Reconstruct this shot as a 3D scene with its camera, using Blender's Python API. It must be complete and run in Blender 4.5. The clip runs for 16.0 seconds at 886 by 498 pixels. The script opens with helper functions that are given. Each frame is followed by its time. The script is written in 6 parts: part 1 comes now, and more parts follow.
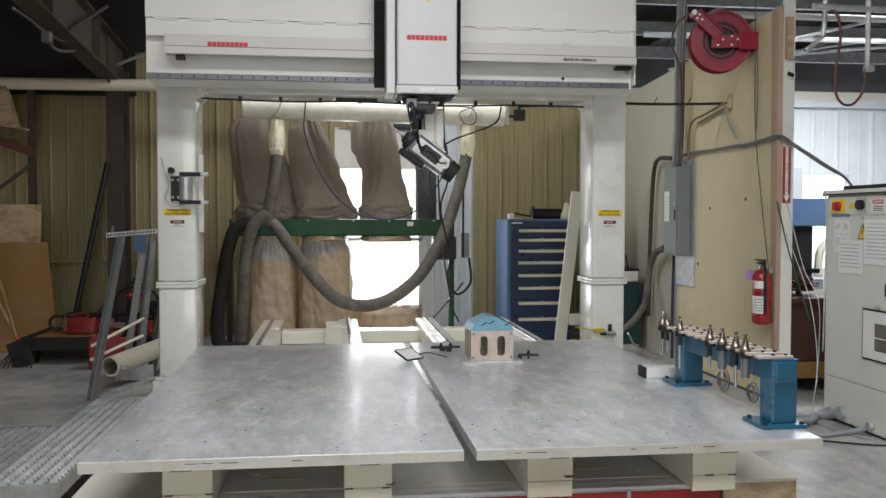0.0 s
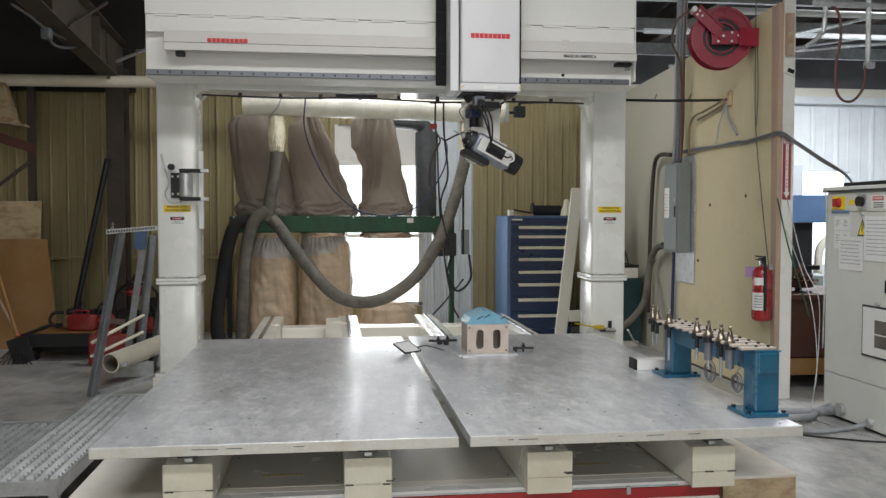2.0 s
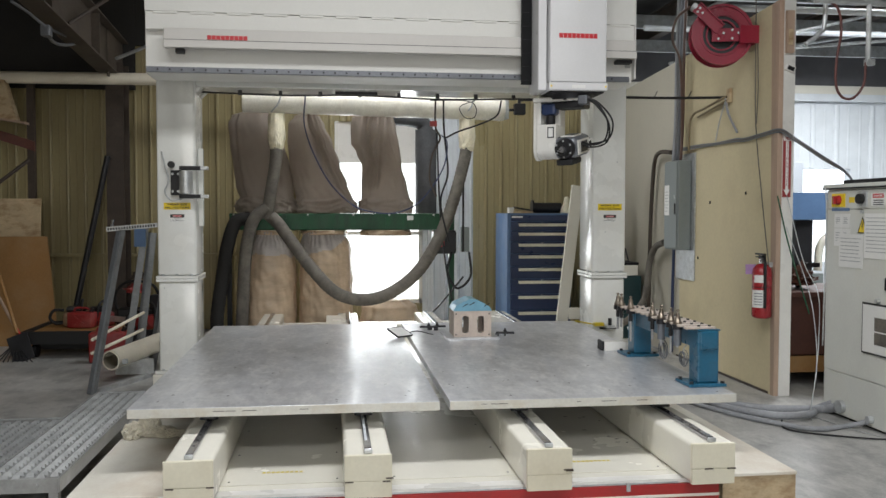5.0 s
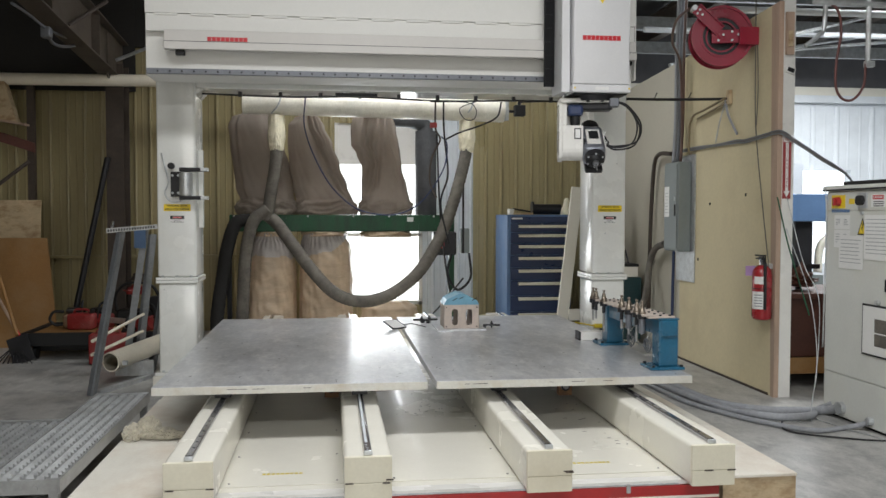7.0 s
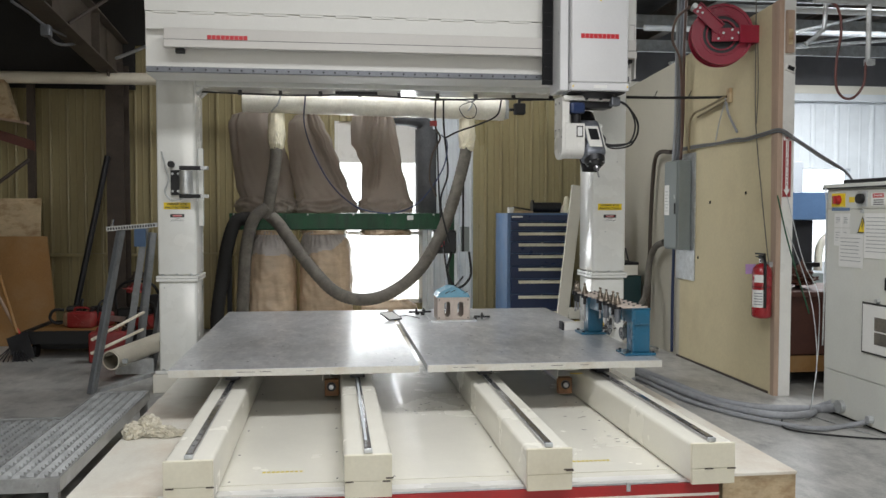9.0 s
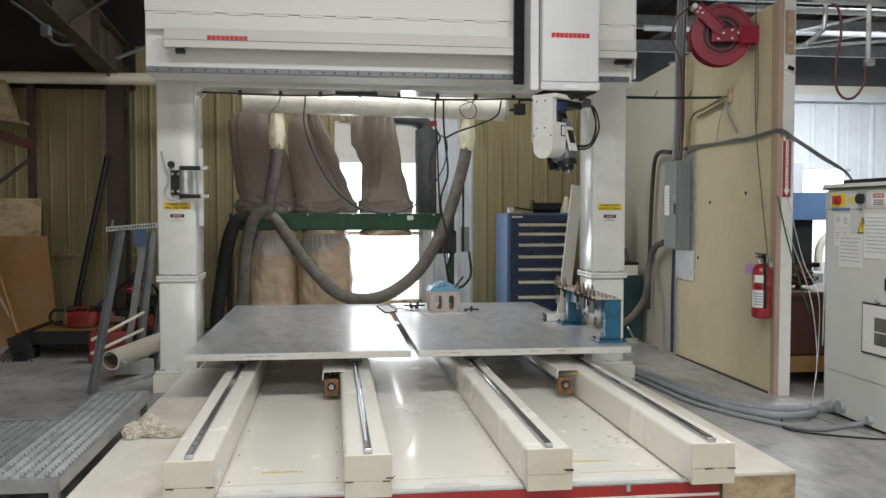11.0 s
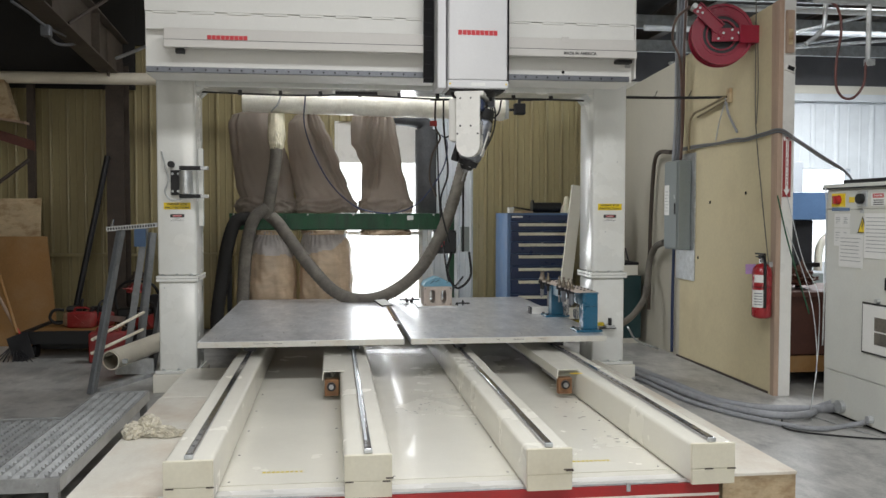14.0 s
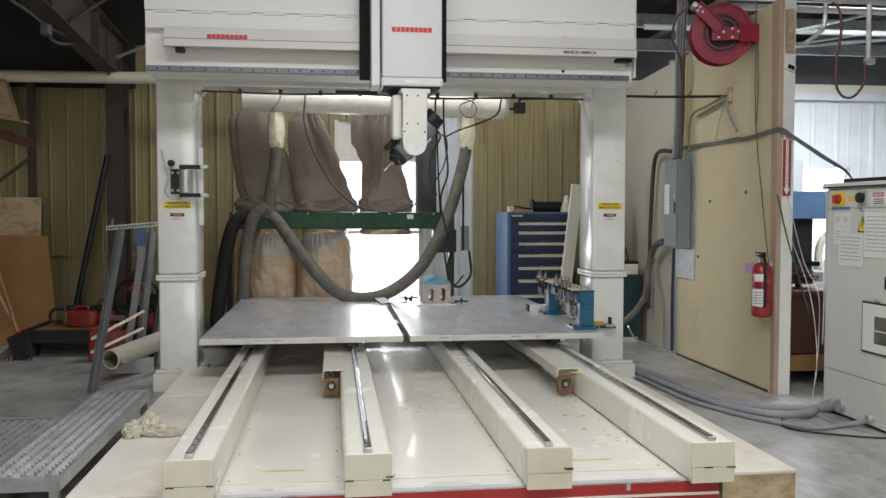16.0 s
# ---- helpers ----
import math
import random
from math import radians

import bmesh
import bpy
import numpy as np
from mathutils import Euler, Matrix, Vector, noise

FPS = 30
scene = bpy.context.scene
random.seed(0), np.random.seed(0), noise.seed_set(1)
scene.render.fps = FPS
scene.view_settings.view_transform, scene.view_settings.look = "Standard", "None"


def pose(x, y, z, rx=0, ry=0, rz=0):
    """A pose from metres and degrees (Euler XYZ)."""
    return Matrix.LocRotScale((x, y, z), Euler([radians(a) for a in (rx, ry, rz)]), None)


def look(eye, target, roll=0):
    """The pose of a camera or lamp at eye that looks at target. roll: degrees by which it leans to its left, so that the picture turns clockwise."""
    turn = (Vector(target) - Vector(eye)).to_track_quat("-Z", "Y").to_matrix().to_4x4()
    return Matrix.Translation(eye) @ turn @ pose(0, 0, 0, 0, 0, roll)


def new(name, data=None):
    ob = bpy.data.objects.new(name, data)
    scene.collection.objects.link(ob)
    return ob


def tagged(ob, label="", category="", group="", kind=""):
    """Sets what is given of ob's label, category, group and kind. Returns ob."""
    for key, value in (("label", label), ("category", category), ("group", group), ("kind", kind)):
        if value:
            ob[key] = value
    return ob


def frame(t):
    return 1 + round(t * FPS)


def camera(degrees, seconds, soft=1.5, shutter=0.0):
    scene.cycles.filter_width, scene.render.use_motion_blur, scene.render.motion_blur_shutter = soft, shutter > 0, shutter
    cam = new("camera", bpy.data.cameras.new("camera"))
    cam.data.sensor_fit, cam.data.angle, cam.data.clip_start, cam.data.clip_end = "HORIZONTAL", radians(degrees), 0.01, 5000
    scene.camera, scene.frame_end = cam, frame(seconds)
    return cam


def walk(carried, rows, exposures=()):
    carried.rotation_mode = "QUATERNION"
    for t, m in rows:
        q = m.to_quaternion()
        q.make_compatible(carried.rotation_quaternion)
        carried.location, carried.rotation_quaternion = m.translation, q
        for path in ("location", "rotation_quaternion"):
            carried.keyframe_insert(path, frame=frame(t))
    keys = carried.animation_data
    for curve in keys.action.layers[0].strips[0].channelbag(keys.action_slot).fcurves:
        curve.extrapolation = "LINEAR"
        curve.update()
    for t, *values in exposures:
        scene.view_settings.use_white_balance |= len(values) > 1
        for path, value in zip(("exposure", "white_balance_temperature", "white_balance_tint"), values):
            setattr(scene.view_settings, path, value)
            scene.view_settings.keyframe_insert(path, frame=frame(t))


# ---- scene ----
# ---------------------------------------------------------------- camera
cam = camera(54.5, 16.0)
TILT = [(0, -1.99), (0.5, -2.085), (1, -2.095), (1.5, -2.16), (2, -2.215), (2.5, -2.22), (3, -2.314), (3.5, -2.381), (4, -2.415),
        (5.2, -2.38), (6.5, -2.329), (7, -2.288), (7.5, -2.329), (8, -2.389), (8.5, -2.437), (9, -2.4), (10.2, -2.39), (11.5, -2.395),
        (12, -2.45), (12.5, -2.47), (13, -2.45), (13.5, -2.378), (14, -2.396), (14.5, -2.412), (15, -2.405), (15.5, -2.43), (16, -2.464)]
walk(cam, [(t, pose(0.974, 0, 1.459, 90 + a, 0, -7.298) @ pose(0, 0, 0, 0, 0, 0.081)) for t, a in TILT])

# ---------------------------------------------------------------- light
scene.view_settings.exposure = -0.09
world = bpy.data.worlds.new("sky")
scene.world = world
world.use_nodes = True
sky = world.node_tree.nodes.new("ShaderNodeTexSky")
sky.sky_type, sky.sun_disc, sky.sun_elevation, sky.sun_rotation = "NISHITA", False, radians(40), radians(150)
world.node_tree.links.new(sky.outputs[0], world.node_tree.nodes["Background"].inputs[0])
world.node_tree.nodes["Background"].inputs[1].default_value = 0.12


def area_lamp(name, place, target, sx, sy, watts, colour):
    data = bpy.data.lights.new(name, "AREA")
    data.shape, data.size, data.size_y, data.energy, data.color = "RECTANGLE", sx, sy, watts, colour
    ob = new(name, data)
    ob.matrix_basis = look(place, target)
    return ob


# daylight standing in the window opening, added frontal fill, and the shop's ceiling tubes
area_lamp("window_daylight", (1.56, 11.02, 1.3), (1.56, 0, 0.6), 1.05, 1.6, 30, (0.93, 0.97, 1.0))
# fill added behind the camera, as daylight through an unseen doorway
area_lamp("front_fill", (0.8, -5.95, 1.6), (0.8, 5, 1.3), 3.6, 2.9, 130, (1.0, 0.98, 0.95))
for lx, ly, pw in ((0.3, 3.2, 74), (2.5, 3.2, 104), (0.9, -2.3, 250), (1.5, 8.6, 84)):
    area_lamp("tube_light", (lx, ly, 4.3), (lx, ly + 0.001, 0), 2.4, 0.9, pw, (0.98, 0.99, 1.0))
# next-bay tubes; the second is raised to stand in for far-wall daylight
for lx, ly, pw in ((7.5, 8.5, 200), (9.5, 13.2, 290)):
    area_lamp("tube_light", (lx, ly, 4.2), (lx, ly + 0.001, 0), 2.4, 0.9, pw, (0.95, 0.98, 1.0))

# ---------------------------------------------------------------- materials


def material(name, base, rough=0.5, metal=0.0, vary=0.12, scale=3.0, grain=60.0, bump=0.05, dirt=None, dirt_amount=0.0,
             dirt_scale=2.0, stretch=(1, 1, 1), coat=0.0, coat_rough=0.03, through_light=0.0, rough_vary=0.12, island=0.0, scuff=None):
    """A painted, metal or mineral surface: broad tone changes, fine grain, stains and relief, in metres."""
    m = bpy.data.materials.new(name)
    m.use_nodes = True
    n, l = m.node_tree.nodes, m.node_tree.links
    b = n["Principled BSDF"]
    co = n.new("ShaderNodeTexCoord")
    mp = n.new("ShaderNodeMapping")
    mp.inputs["Scale"].default_value = stretch
    l.new(co.outputs["Object"], mp.inputs[0])

    def cloud(s, detail=4.0):
        t = n.new("ShaderNodeTexNoise")
        t.inputs["Scale"].default_value, t.inputs["Detail"].default_value, t.inputs["Roughness"].default_value = s, detail, 0.6
        l.new(mp.outputs[0], t.inputs[0])
        return t.outputs[0]

    def spread(x, lo, hi, a=0.3, z=0.7):
        r = n.new("ShaderNodeMapRange")
        r.inputs[1].default_value, r.inputs[2].default_value, r.inputs[3].default_value, r.inputs[4].default_value = a, z, lo, hi
        l.new(x, r.inputs[0])
        return r.outputs[0]

    def times(x, y):
        k = n.new("ShaderNodeMath")
        k.operation = "MULTIPLY"
        l.new(x, k.inputs[0])
        l.new(y, k.inputs[1])
        return k.outputs[0]

    broad, fine = cloud(scale), cloud(grain, 2.0)
    tone = times(spread(broad, 1 - vary, 1 + vary), spread(fine, 1 - vary * 0.5, 1 + vary * 0.5))
    if island:
        oi = n.new("ShaderNodeObjectInfo")
        tone = times(tone, spread(oi.outputs["Random"], 1 - island, 1 + island, 0, 1))
    mul = n.new("ShaderNodeVectorMath")
    mul.operation = "SCALE"
    mul.inputs[0].default_value = base
    l.new(tone, mul.inputs["Scale"])
    colour = mul.outputs[0]
    if dirt:
        mix = n.new("ShaderNodeMix")
        mix.data_type = "RGBA"
        mix.inputs["B"].default_value = (*dirt, 1)
        l.new(colour, mix.inputs["A"])
        l.new(spread(cloud(dirt_scale, 8.0), 0, dirt_amount, 0.48, 0.72), mix.inputs[0])
        colour = mix.outputs["Result"]
    shine = spread(broad, max(0.02, rough - rough_vary), min(1, rough + rough_vary))
    if scuff:
        # rubbed streaks: (colour, amount, scale) along two slanted directions
        for turn in (0.5, -0.9):
            sm = n.new("ShaderNodeMapping")
            sm.inputs["Rotation"].default_value = (0, 0, turn)
            sm.inputs["Scale"].default_value = (scuff[2] * 1.5, scuff[2] * 0.7, scuff[2])
            l.new(co.outputs["Object"], sm.inputs[0])
            st = n.new("ShaderNodeTexNoise")
            st.inputs["Scale"].default_value, st.inputs["Detail"].default_value, st.inputs["Roughness"].default_value = 1.0, 9.0, 0.75
            l.new(sm.outputs[0], st.inputs[0])
            fac = spread(st.outputs[0], 0, scuff[1], 0.50, 0.74)
            mx = n.new("ShaderNodeMix")
            mx.data_type = "RGBA"
            mx.inputs["B"].default_value = (*scuff[0], 1)
            l.new(colour, mx.inputs["A"])
            l.new(fac, mx.inputs[0])
            colour = mx.outputs["Result"]
            ad = n.new("ShaderNodeMath")
            ad.operation, ad.inputs[1].default_value = "MULTIPLY_ADD", 0.09
            l.new(fac, ad.inputs[0])
            l.new(shine, ad.inputs[2])
            shine = ad.outputs[0]
    l.new(colour, b.inputs["Base Color"])
    l.new(shine, b.inputs["Roughness"])
    b.inputs["Metallic"].default_value = metal
    b.inputs["Coat Weight"].default_value = coat
    b.inputs["Coat Roughness"].default_value = coat_rough
    if through_light:
        tl_node, both = n.new("ShaderNodeBsdfTranslucent"), n.new("ShaderNodeMixShader")
        l.new(colour, tl_node.inputs[0])
        both.inputs[0].default_value = through_light
        l.new(b.outputs[0], both.inputs[1])
        l.new(tl_node.outputs[0], both.inputs[2])
        l.new(both.outputs[0], n["Material Output"].inputs[0])
    if bump:
        k = n.new("ShaderNodeBump")
        k.inputs["Strength"].default_value, k.inputs["Distance"].default_value = bump, 0.004
        l.new(fine, k.inputs["Height"])
        l.new(k.outputs[0], b.inputs["Normal"])
    return m


def glowing(name, colour, strength):
    m = bpy.data.materials.new(name)
    m.use_nodes = True
    b = m.node_tree.nodes["Principled BSDF"]
    b.inputs["Base Color"].default_value = (*colour, 1)
    b.inputs["Emission Color"].default_value, b.inputs["Emission Strength"].default_value = (*colour, 1), strength
    return m


CREAM = material("cream_paint", (0.80, 0.775, 0.69), 0.25, vary=0.03, scale=2, bump=0.015, coat=0.2, rough_vary=0.04)
CREAM_END = material("cream_end_paint", (0.76, 0.72, 0.58), 0.4, vary=0.05, dirt=(0.38, 0.3, 0.18), dirt_amount=0.3)
WHITE = material("white_paint", (0.77, 0.76, 0.725), 0.32, vary=0.04, bump=0.02, dirt=(0.5, 0.45, 0.36), dirt_amount=0.15, coat=0.2)
COLUMN = material("gloss_white_paint", (0.82, 0.83, 0.80), 0.22, vary=0.03, bump=0.02, dirt=(0.5, 0.42, 0.3), dirt_amount=0.15, coat=0.4)
COVER = material("light_grey_cover", (0.62, 0.60, 0.57), 0.45, vary=0.03, bump=0.02)
CARR = material("carriage_white_paint", (0.69, 0.69, 0.70), 0.38, vary=0.03, bump=0.02)
ALU = material("machined_aluminium", (0.58, 0.59, 0.615), 0.36, 0.5, vary=0.14, scale=2.2, grain=30, bump=0.02, dirt=(0.30, 0.30, 0.32), dirt_amount=0.34, dirt_scale=6, stretch=(1.5, 0.6, 1), rough_vary=0.06, scuff=((0.86, 0.86, 0.86), 0.9, 7.0), coat=0.20, coat_rough=0.11)
ALU_EDGE = material("table_edge_aluminium", (0.62, 0.61, 0.56), 0.5, 0.15, vary=0.1, dirt=(0.45, 0.38, 0.28), dirt_amount=0.6, dirt_scale=6)
RAILS = material("rail_steel", (0.42, 0.42, 0.45), 0.2, 0.9, vary=0.15, grain=120, stretch=(1, 0.1, 1))
TREAD = material("dull_galvanised_grating", (0.41, 0.42, 0.42), 0.42, 0.55, vary=0.16, scale=10, grain=70, dirt=(0.22, 0.21, 0.2), dirt_amount=0.5, dirt_scale=4)
STEEL = material("bright_steel", (0.36, 0.36, 0.37), 0.3, 0.9, vary=0.15, grain=120)
GALV = material("galvanised_steel", (0.55, 0.57, 0.58), 0.45, 0.7, vary=0.2, scale=14, grain=80, dirt=(0.35, 0.32, 0.28), dirt_amount=0.4, dirt_scale=5)
DARKG = material("dull_grey_steel", (0.17, 0.18, 0.20), 0.45, 0.5, vary=0.15)
EXTRED = material("extinguisher_red", (0.33, 0.018, 0.025), 0.3, vary=0.08, coat=0.3)
BELLOWS = material("black_way_cover", (0.006, 0.006, 0.007), 0.95, vary=0.2, bump=0)
DARK = material("black_rubber", (0.008, 0.008, 0.009), 0.6, vary=0.3)
DARKM = material("dark_grey_metal", (0.026, 0.026, 0.029), 0.42, 0.4, vary=0.25)
RED = material("red_paint", (0.40, 0.025, 0.025), 0.4, vary=0.12, dirt=(0.2, 0.05, 0.04), dirt_amount=0.4, dirt_scale=8)
DULLRED = material("dusty_red_plastic", (0.26, 0.02, 0.02), 0.5, vary=0.2, dirt=(0.2, 0.12, 0.1), dirt_amount=0.5, dirt_scale=7)
REDREEL = material("crimson_reel_paint", (0.30, 0.014, 0.04), 0.35, vary=0.1, coat=0.2)
FLOOR = material("dusty_concrete", (0.38, 0.375, 0.36), 0.5, vary=0.22, scale=1.3, grain=55, bump=0.2, dirt=(0.17, 0.17, 0.17), dirt_amount=0.75, dirt_scale=4.0, scuff=((0.60, 0.59, 0.56), 0.8, 3.4), coat=0.12, coat_rough=0.25)
YWALL = material("yellowed_metal_siding", (0.36, 0.305, 0.16), 0.36, vary=0.08, scale=1.5, bump=0.02, dirt=(0.26, 0.20, 0.10), dirt_amount=0.45, dirt_scale=1.6, stretch=(1, 1, 0.3), coat=0.5, coat_rough=0.12)
DRY = material("yellow_cream_drywall", (0.63, 0.55, 0.355), 0.75, vary=0.06, scale=1.2, grain=30, bump=0.06, dirt=(0.46, 0.38, 0.24), dirt_amount=0.5, dirt_scale=1.4)
DRYG = material("grey_cream_drywall", (0.50, 0.47, 0.39), 0.75, vary=0.06, scale=1.2, bump=0.05)
WOODP = material("pale_plywood", (0.55, 0.43, 0.27), 0.65, vary=0.15, scale=4, grain=60, bump=0.1, dirt=(0.26, 0.14, 0.06), dirt_amount=0.9, dirt_scale=7, stretch=(1, 1, 2))
BOARD = material("worn_white_board", (0.78, 0.75, 0.67), 0.5, vary=0.06, scale=2, bump=0.05, dirt=(0.55, 0.42, 0.30), dirt_amount=0.6, dirt_scale=1.8, scuff=((0.5, 0.42, 0.34), 0.35, 2.0))
HARDB = material("brown_hardboard", (0.30, 0.155, 0.05), 0.55, vary=0.15, scale=1.3, dirt=(0.4, 0.27, 0.14), dirt_amount=0.5)
BROWNST = material("brown_primer_steel", (0.055, 0.04, 0.031), 0.6, vary=0.3, scale=4, dirt=(0.11, 0.085, 0.065), dirt_amount=0.5, dirt_scale=5)
BENCH = material("dark_red_brown_wood", (0.085, 0.03, 0.02), 0.55, vary=0.2, scale=3)
SACK = material("pale_dust_sack", (0.60, 0.46, 0.32), 0.55, vary=0.14, scale=5, grain=120, bump=0.15, dirt=(0.40, 0.28, 0.18), dirt_amount=0.6, dirt_scale=4, stretch=(1, 1, 2.2), coat=0.2)
DULLDUCT = material("dull_dark_duct", (0.085, 0.088, 0.095), 0.6, 0.3, vary=0.25, scale=7)
FILM = material("clouded_plastic_film", (0.52, 0.48, 0.46), 0.3, vary=0.12, scale=6, bump=0.05, coat=0.3, through_light=0.25)
BRIDGE = material("bridge_white_paint", (0.78, 0.775, 0.74), 0.48, vary=0.025, bump=0.015)
SHELL = material("worn_slate_casting", (0.20, 0.215, 0.25), 0.38, 0.5, vary=0.3, scale=18, dirt=(0.5, 0.5, 0.5), dirt_amount=0.5, dirt_scale=14)
HOLDER = material("bronzed_tool_steel", (0.23, 0.19, 0.15), 0.32, 0.85, vary=0.2, grain=120)
RAFTER = material("dusty_brown_rafter", (0.085, 0.066, 0.05), 0.7, vary=0.25, scale=3, dirt=(0.03, 0.027, 0.024), dirt_amount=0.7, dirt_scale=3)
BAG = material("beige_filter_cloth", (0.44, 0.385, 0.335), 0.9, vary=0.08, scale=3, grain=200, bump=0.15, dirt=(0.26, 0.20, 0.16), dirt_amount=0.45, dirt_scale=3, through_light=0.45)
TEAL = material("dark_teal_enamel", (0.015, 0.05, 0.055), 0.45, vary=0.15)
GREEN = material("dark_green_paint", (0.006, 0.070, 0.027), 0.5, vary=0.25, scale=7, stretch=(1.6, 1.6, 0.4), dirt=(0.003, 0.02, 0.012), dirt_amount=0.7, dirt_scale=5)
DUCT = material("galvanised_duct", (0.90, 0.87, 0.77), 0.42, 0.1, vary=0.12, scale=5, bump=0.03, dirt=(0.62, 0.56, 0.44), dirt_amount=0.5, dirt_scale=6)
FLEX = material("dusty_grey_conduit", (0.30, 0.31, 0.33), 0.6, vary=0.15, scale=6, dirt=(0.2, 0.2, 0.2), dirt_amount=0.5, dirt_scale=9)
HOSE = material("grey_ribbed_hose", (0.135, 0.122, 0.104), 0.75, vary=0.3, scale=9, bump=0.15, dirt=(0.26, 0.24, 0.20), dirt_amount=0.5, dirt_scale=6)
WRAP = material("yellowed_duct_wrap", (0.84, 0.78, 0.60), 0.6, vary=0.12, scale=9, bump=0.2)
NAVY = material("navy_enamel", (0.018, 0.035, 0.10), 0.35, vary=0.1, coat=0.15)
STEELB = material("blue_grey_enamel", (0.10, 0.18, 0.33), 0.4, vary=0.12)
BLUE = material("workshop_blue_paint", (0.018, 0.115, 0.20), 0.32, vary=0.12, coat=0.2, dirt=(0.1, 0.12, 0.15), dirt_amount=0.3, dirt_scale=9)
LBLUE = material("pale_blue_plastic", (0.16, 0.36, 0.48), 0.4, vary=0.12, scale=9)
CASTP = material("pinkish_cast_block", (0.52, 0.44, 0.38), 0.55, vary=0.1, scale=12, bump=0.05)
EBOX = material("grey_green_enamel", (0.22, 0.25, 0.25), 0.4, vary=0.08)
CABW = material("control_cabinet_paint", (0.66, 0.67, 0.63), 0.38, vary=0.05, dirt=(0.5, 0.44, 0.3), dirt_amount=0.3, dirt_scale=1.5)
YELLOW = material("safety_yellow", (0.85, 0.62, 0.02), 0.45, vary=0.05)
INK = material("black_ink", (0.015, 0.015, 0.015), 0.5, vary=0.05, bump=0)
LABEL = material("white_label", (0.80, 0.80, 0.78), 0.5, vary=0.04, bump=0)
SIGNRED = material("faded_sign_red", (0.32, 0.045, 0.045), 0.5, vary=0.12, scale=9)
REDINK = material("red_lettering", (0.55, 0.02, 0.03), 0.4, vary=0.05, bump=0)
ROOF = material("dark_roof_and_void_shade", (0.022, 0.020, 0.018), 0.8, vary=0.25)
LINER = material("grey_roof_liner", (0.12, 0.12, 0.13), 0.8, vary=0.2, scale=2)
WWALL = material("white_metal_siding", (0.70, 0.74, 0.78), 0.5, vary=0.06)
PINK = material("bare_lumber", (0.44, 0.32, 0.24), 0.7, vary=0.15, stretch=(4, 4, 0.5), dirt=(0.35, 0.22, 0.15), dirt_amount=0.5)
PVC = material("aged_pvc", (0.84, 0.78, 0.65), 0.4, vary=0.08)
SKYGLOW = glowing("overcast_glow", (0.93, 0.97, 1.0), 1.6)

# ---------------------------------------------------------------- mesh tools
ORIGIN = {}


def thing(name, label, category, place=(0, 0, 0), group="", kind=""):
    ob = new(name)
    ob.empty_display_size = 0.05
    ob.matrix_basis = pose(*place)
    ORIGIN[ob.name] = Vector(place)
    return tagged(ob, label, category, group, kind)


def link_mesh(name, bm, mats, smooth=False):
    me = bpy.data.meshes.new(name)
    bm.to_mesh(me)
    bm.free()
    for m in (mats if isinstance(mats, (list, tuple)) else [mats]):
        me.materials.append(m)
    if smooth:
        for p in me.polygons:
            p.use_smooth = True
        me.set_sharp_from_angle(angle=radians(38))
    return new(name, me)


def part(name, bm, mats, parent, label="", smooth=False):
    """Links a bmesh, built in world metres, as one mesh under its thing or part."""
    o = ORIGIN.get(parent.name, Vector())
    bmesh.ops.translate(bm, verts=bm.verts, vec=-o)
    ob = link_mesh(name, bm, mats, smooth)
    ob.parent = parent
    ORIGIN[ob.name] = o.copy()
    return tagged(ob, label)


def solid(name, bm, mats, label, category, group="", kind="", smooth=False, place=None):
    """A thing that is one mesh; its origin at place, or at the middle of its base."""
    if place is None:
        xs, ys, zs = zip(*[v.co for v in bm.verts])
        place = ((min(xs) + max(xs)) / 2, (min(ys) + max(ys)) / 2, min(zs))
    bmesh.ops.translate(bm, verts=bm.verts, vec=-Vector(place))
    ob = link_mesh(name, bm, mats, smooth)
    ob.matrix_basis = pose(*place)
    ORIGIN[ob.name] = Vector(place)
    return tagged(ob, label, category, group, kind)


def box(bm, x0, x1, y0, y1, z0, z1, bevel=0.0, mat=0, m=None, seg=2):
    r = bmesh.ops.create_cube(bm, size=1, matrix=Matrix.Translation(((x0 + x1) / 2, (y0 + y1) / 2, (z0 + z1) / 2)) @ Matrix.Diagonal((x1 - x0, y1 - y0, z1 - z0, 1)))
    vs = r["verts"]
    if bevel:
        es = list({e for v in vs for e in v.link_edges})
        rb = bmesh.ops.bevel(bm, geom=es, offset=bevel, segments=seg, affect="EDGES", profile=0.5)
        vs = list({v for f in rb["faces"] for v in f.verts} | {v for v in vs if v.is_valid})
    for f in {f for v in vs for f in v.link_faces}:
        f.material_index = mat
    if m is not None:
        bmesh.ops.transform(bm, verts=vs, matrix=m)
    return bm


def B(*a, **k):
    return box(bmesh.new(), *a, **k)


def cyl(bm, p0, p1, r0, r1=None, seg=20, mat=0, caps=True):
    p0, p1 = Vector(p0), Vector(p1)
    d = p1 - p0
    m = Matrix.Translation((p0 + p1) / 2) @ d.to_track_quat("Z", "Y").to_matrix().to_4x4()
    r = bmesh.ops.create_cone(bm, cap_ends=caps, segments=seg, radius1=r0, radius2=r0 if r1 is None else r1, depth=d.length, matrix=m)
    for f in {f for v in r["verts"] for f in v.link_faces}:
        f.material_index = mat
    return bm


def C(*a, **k):
    return cyl(bmesh.new(), *a, **k)


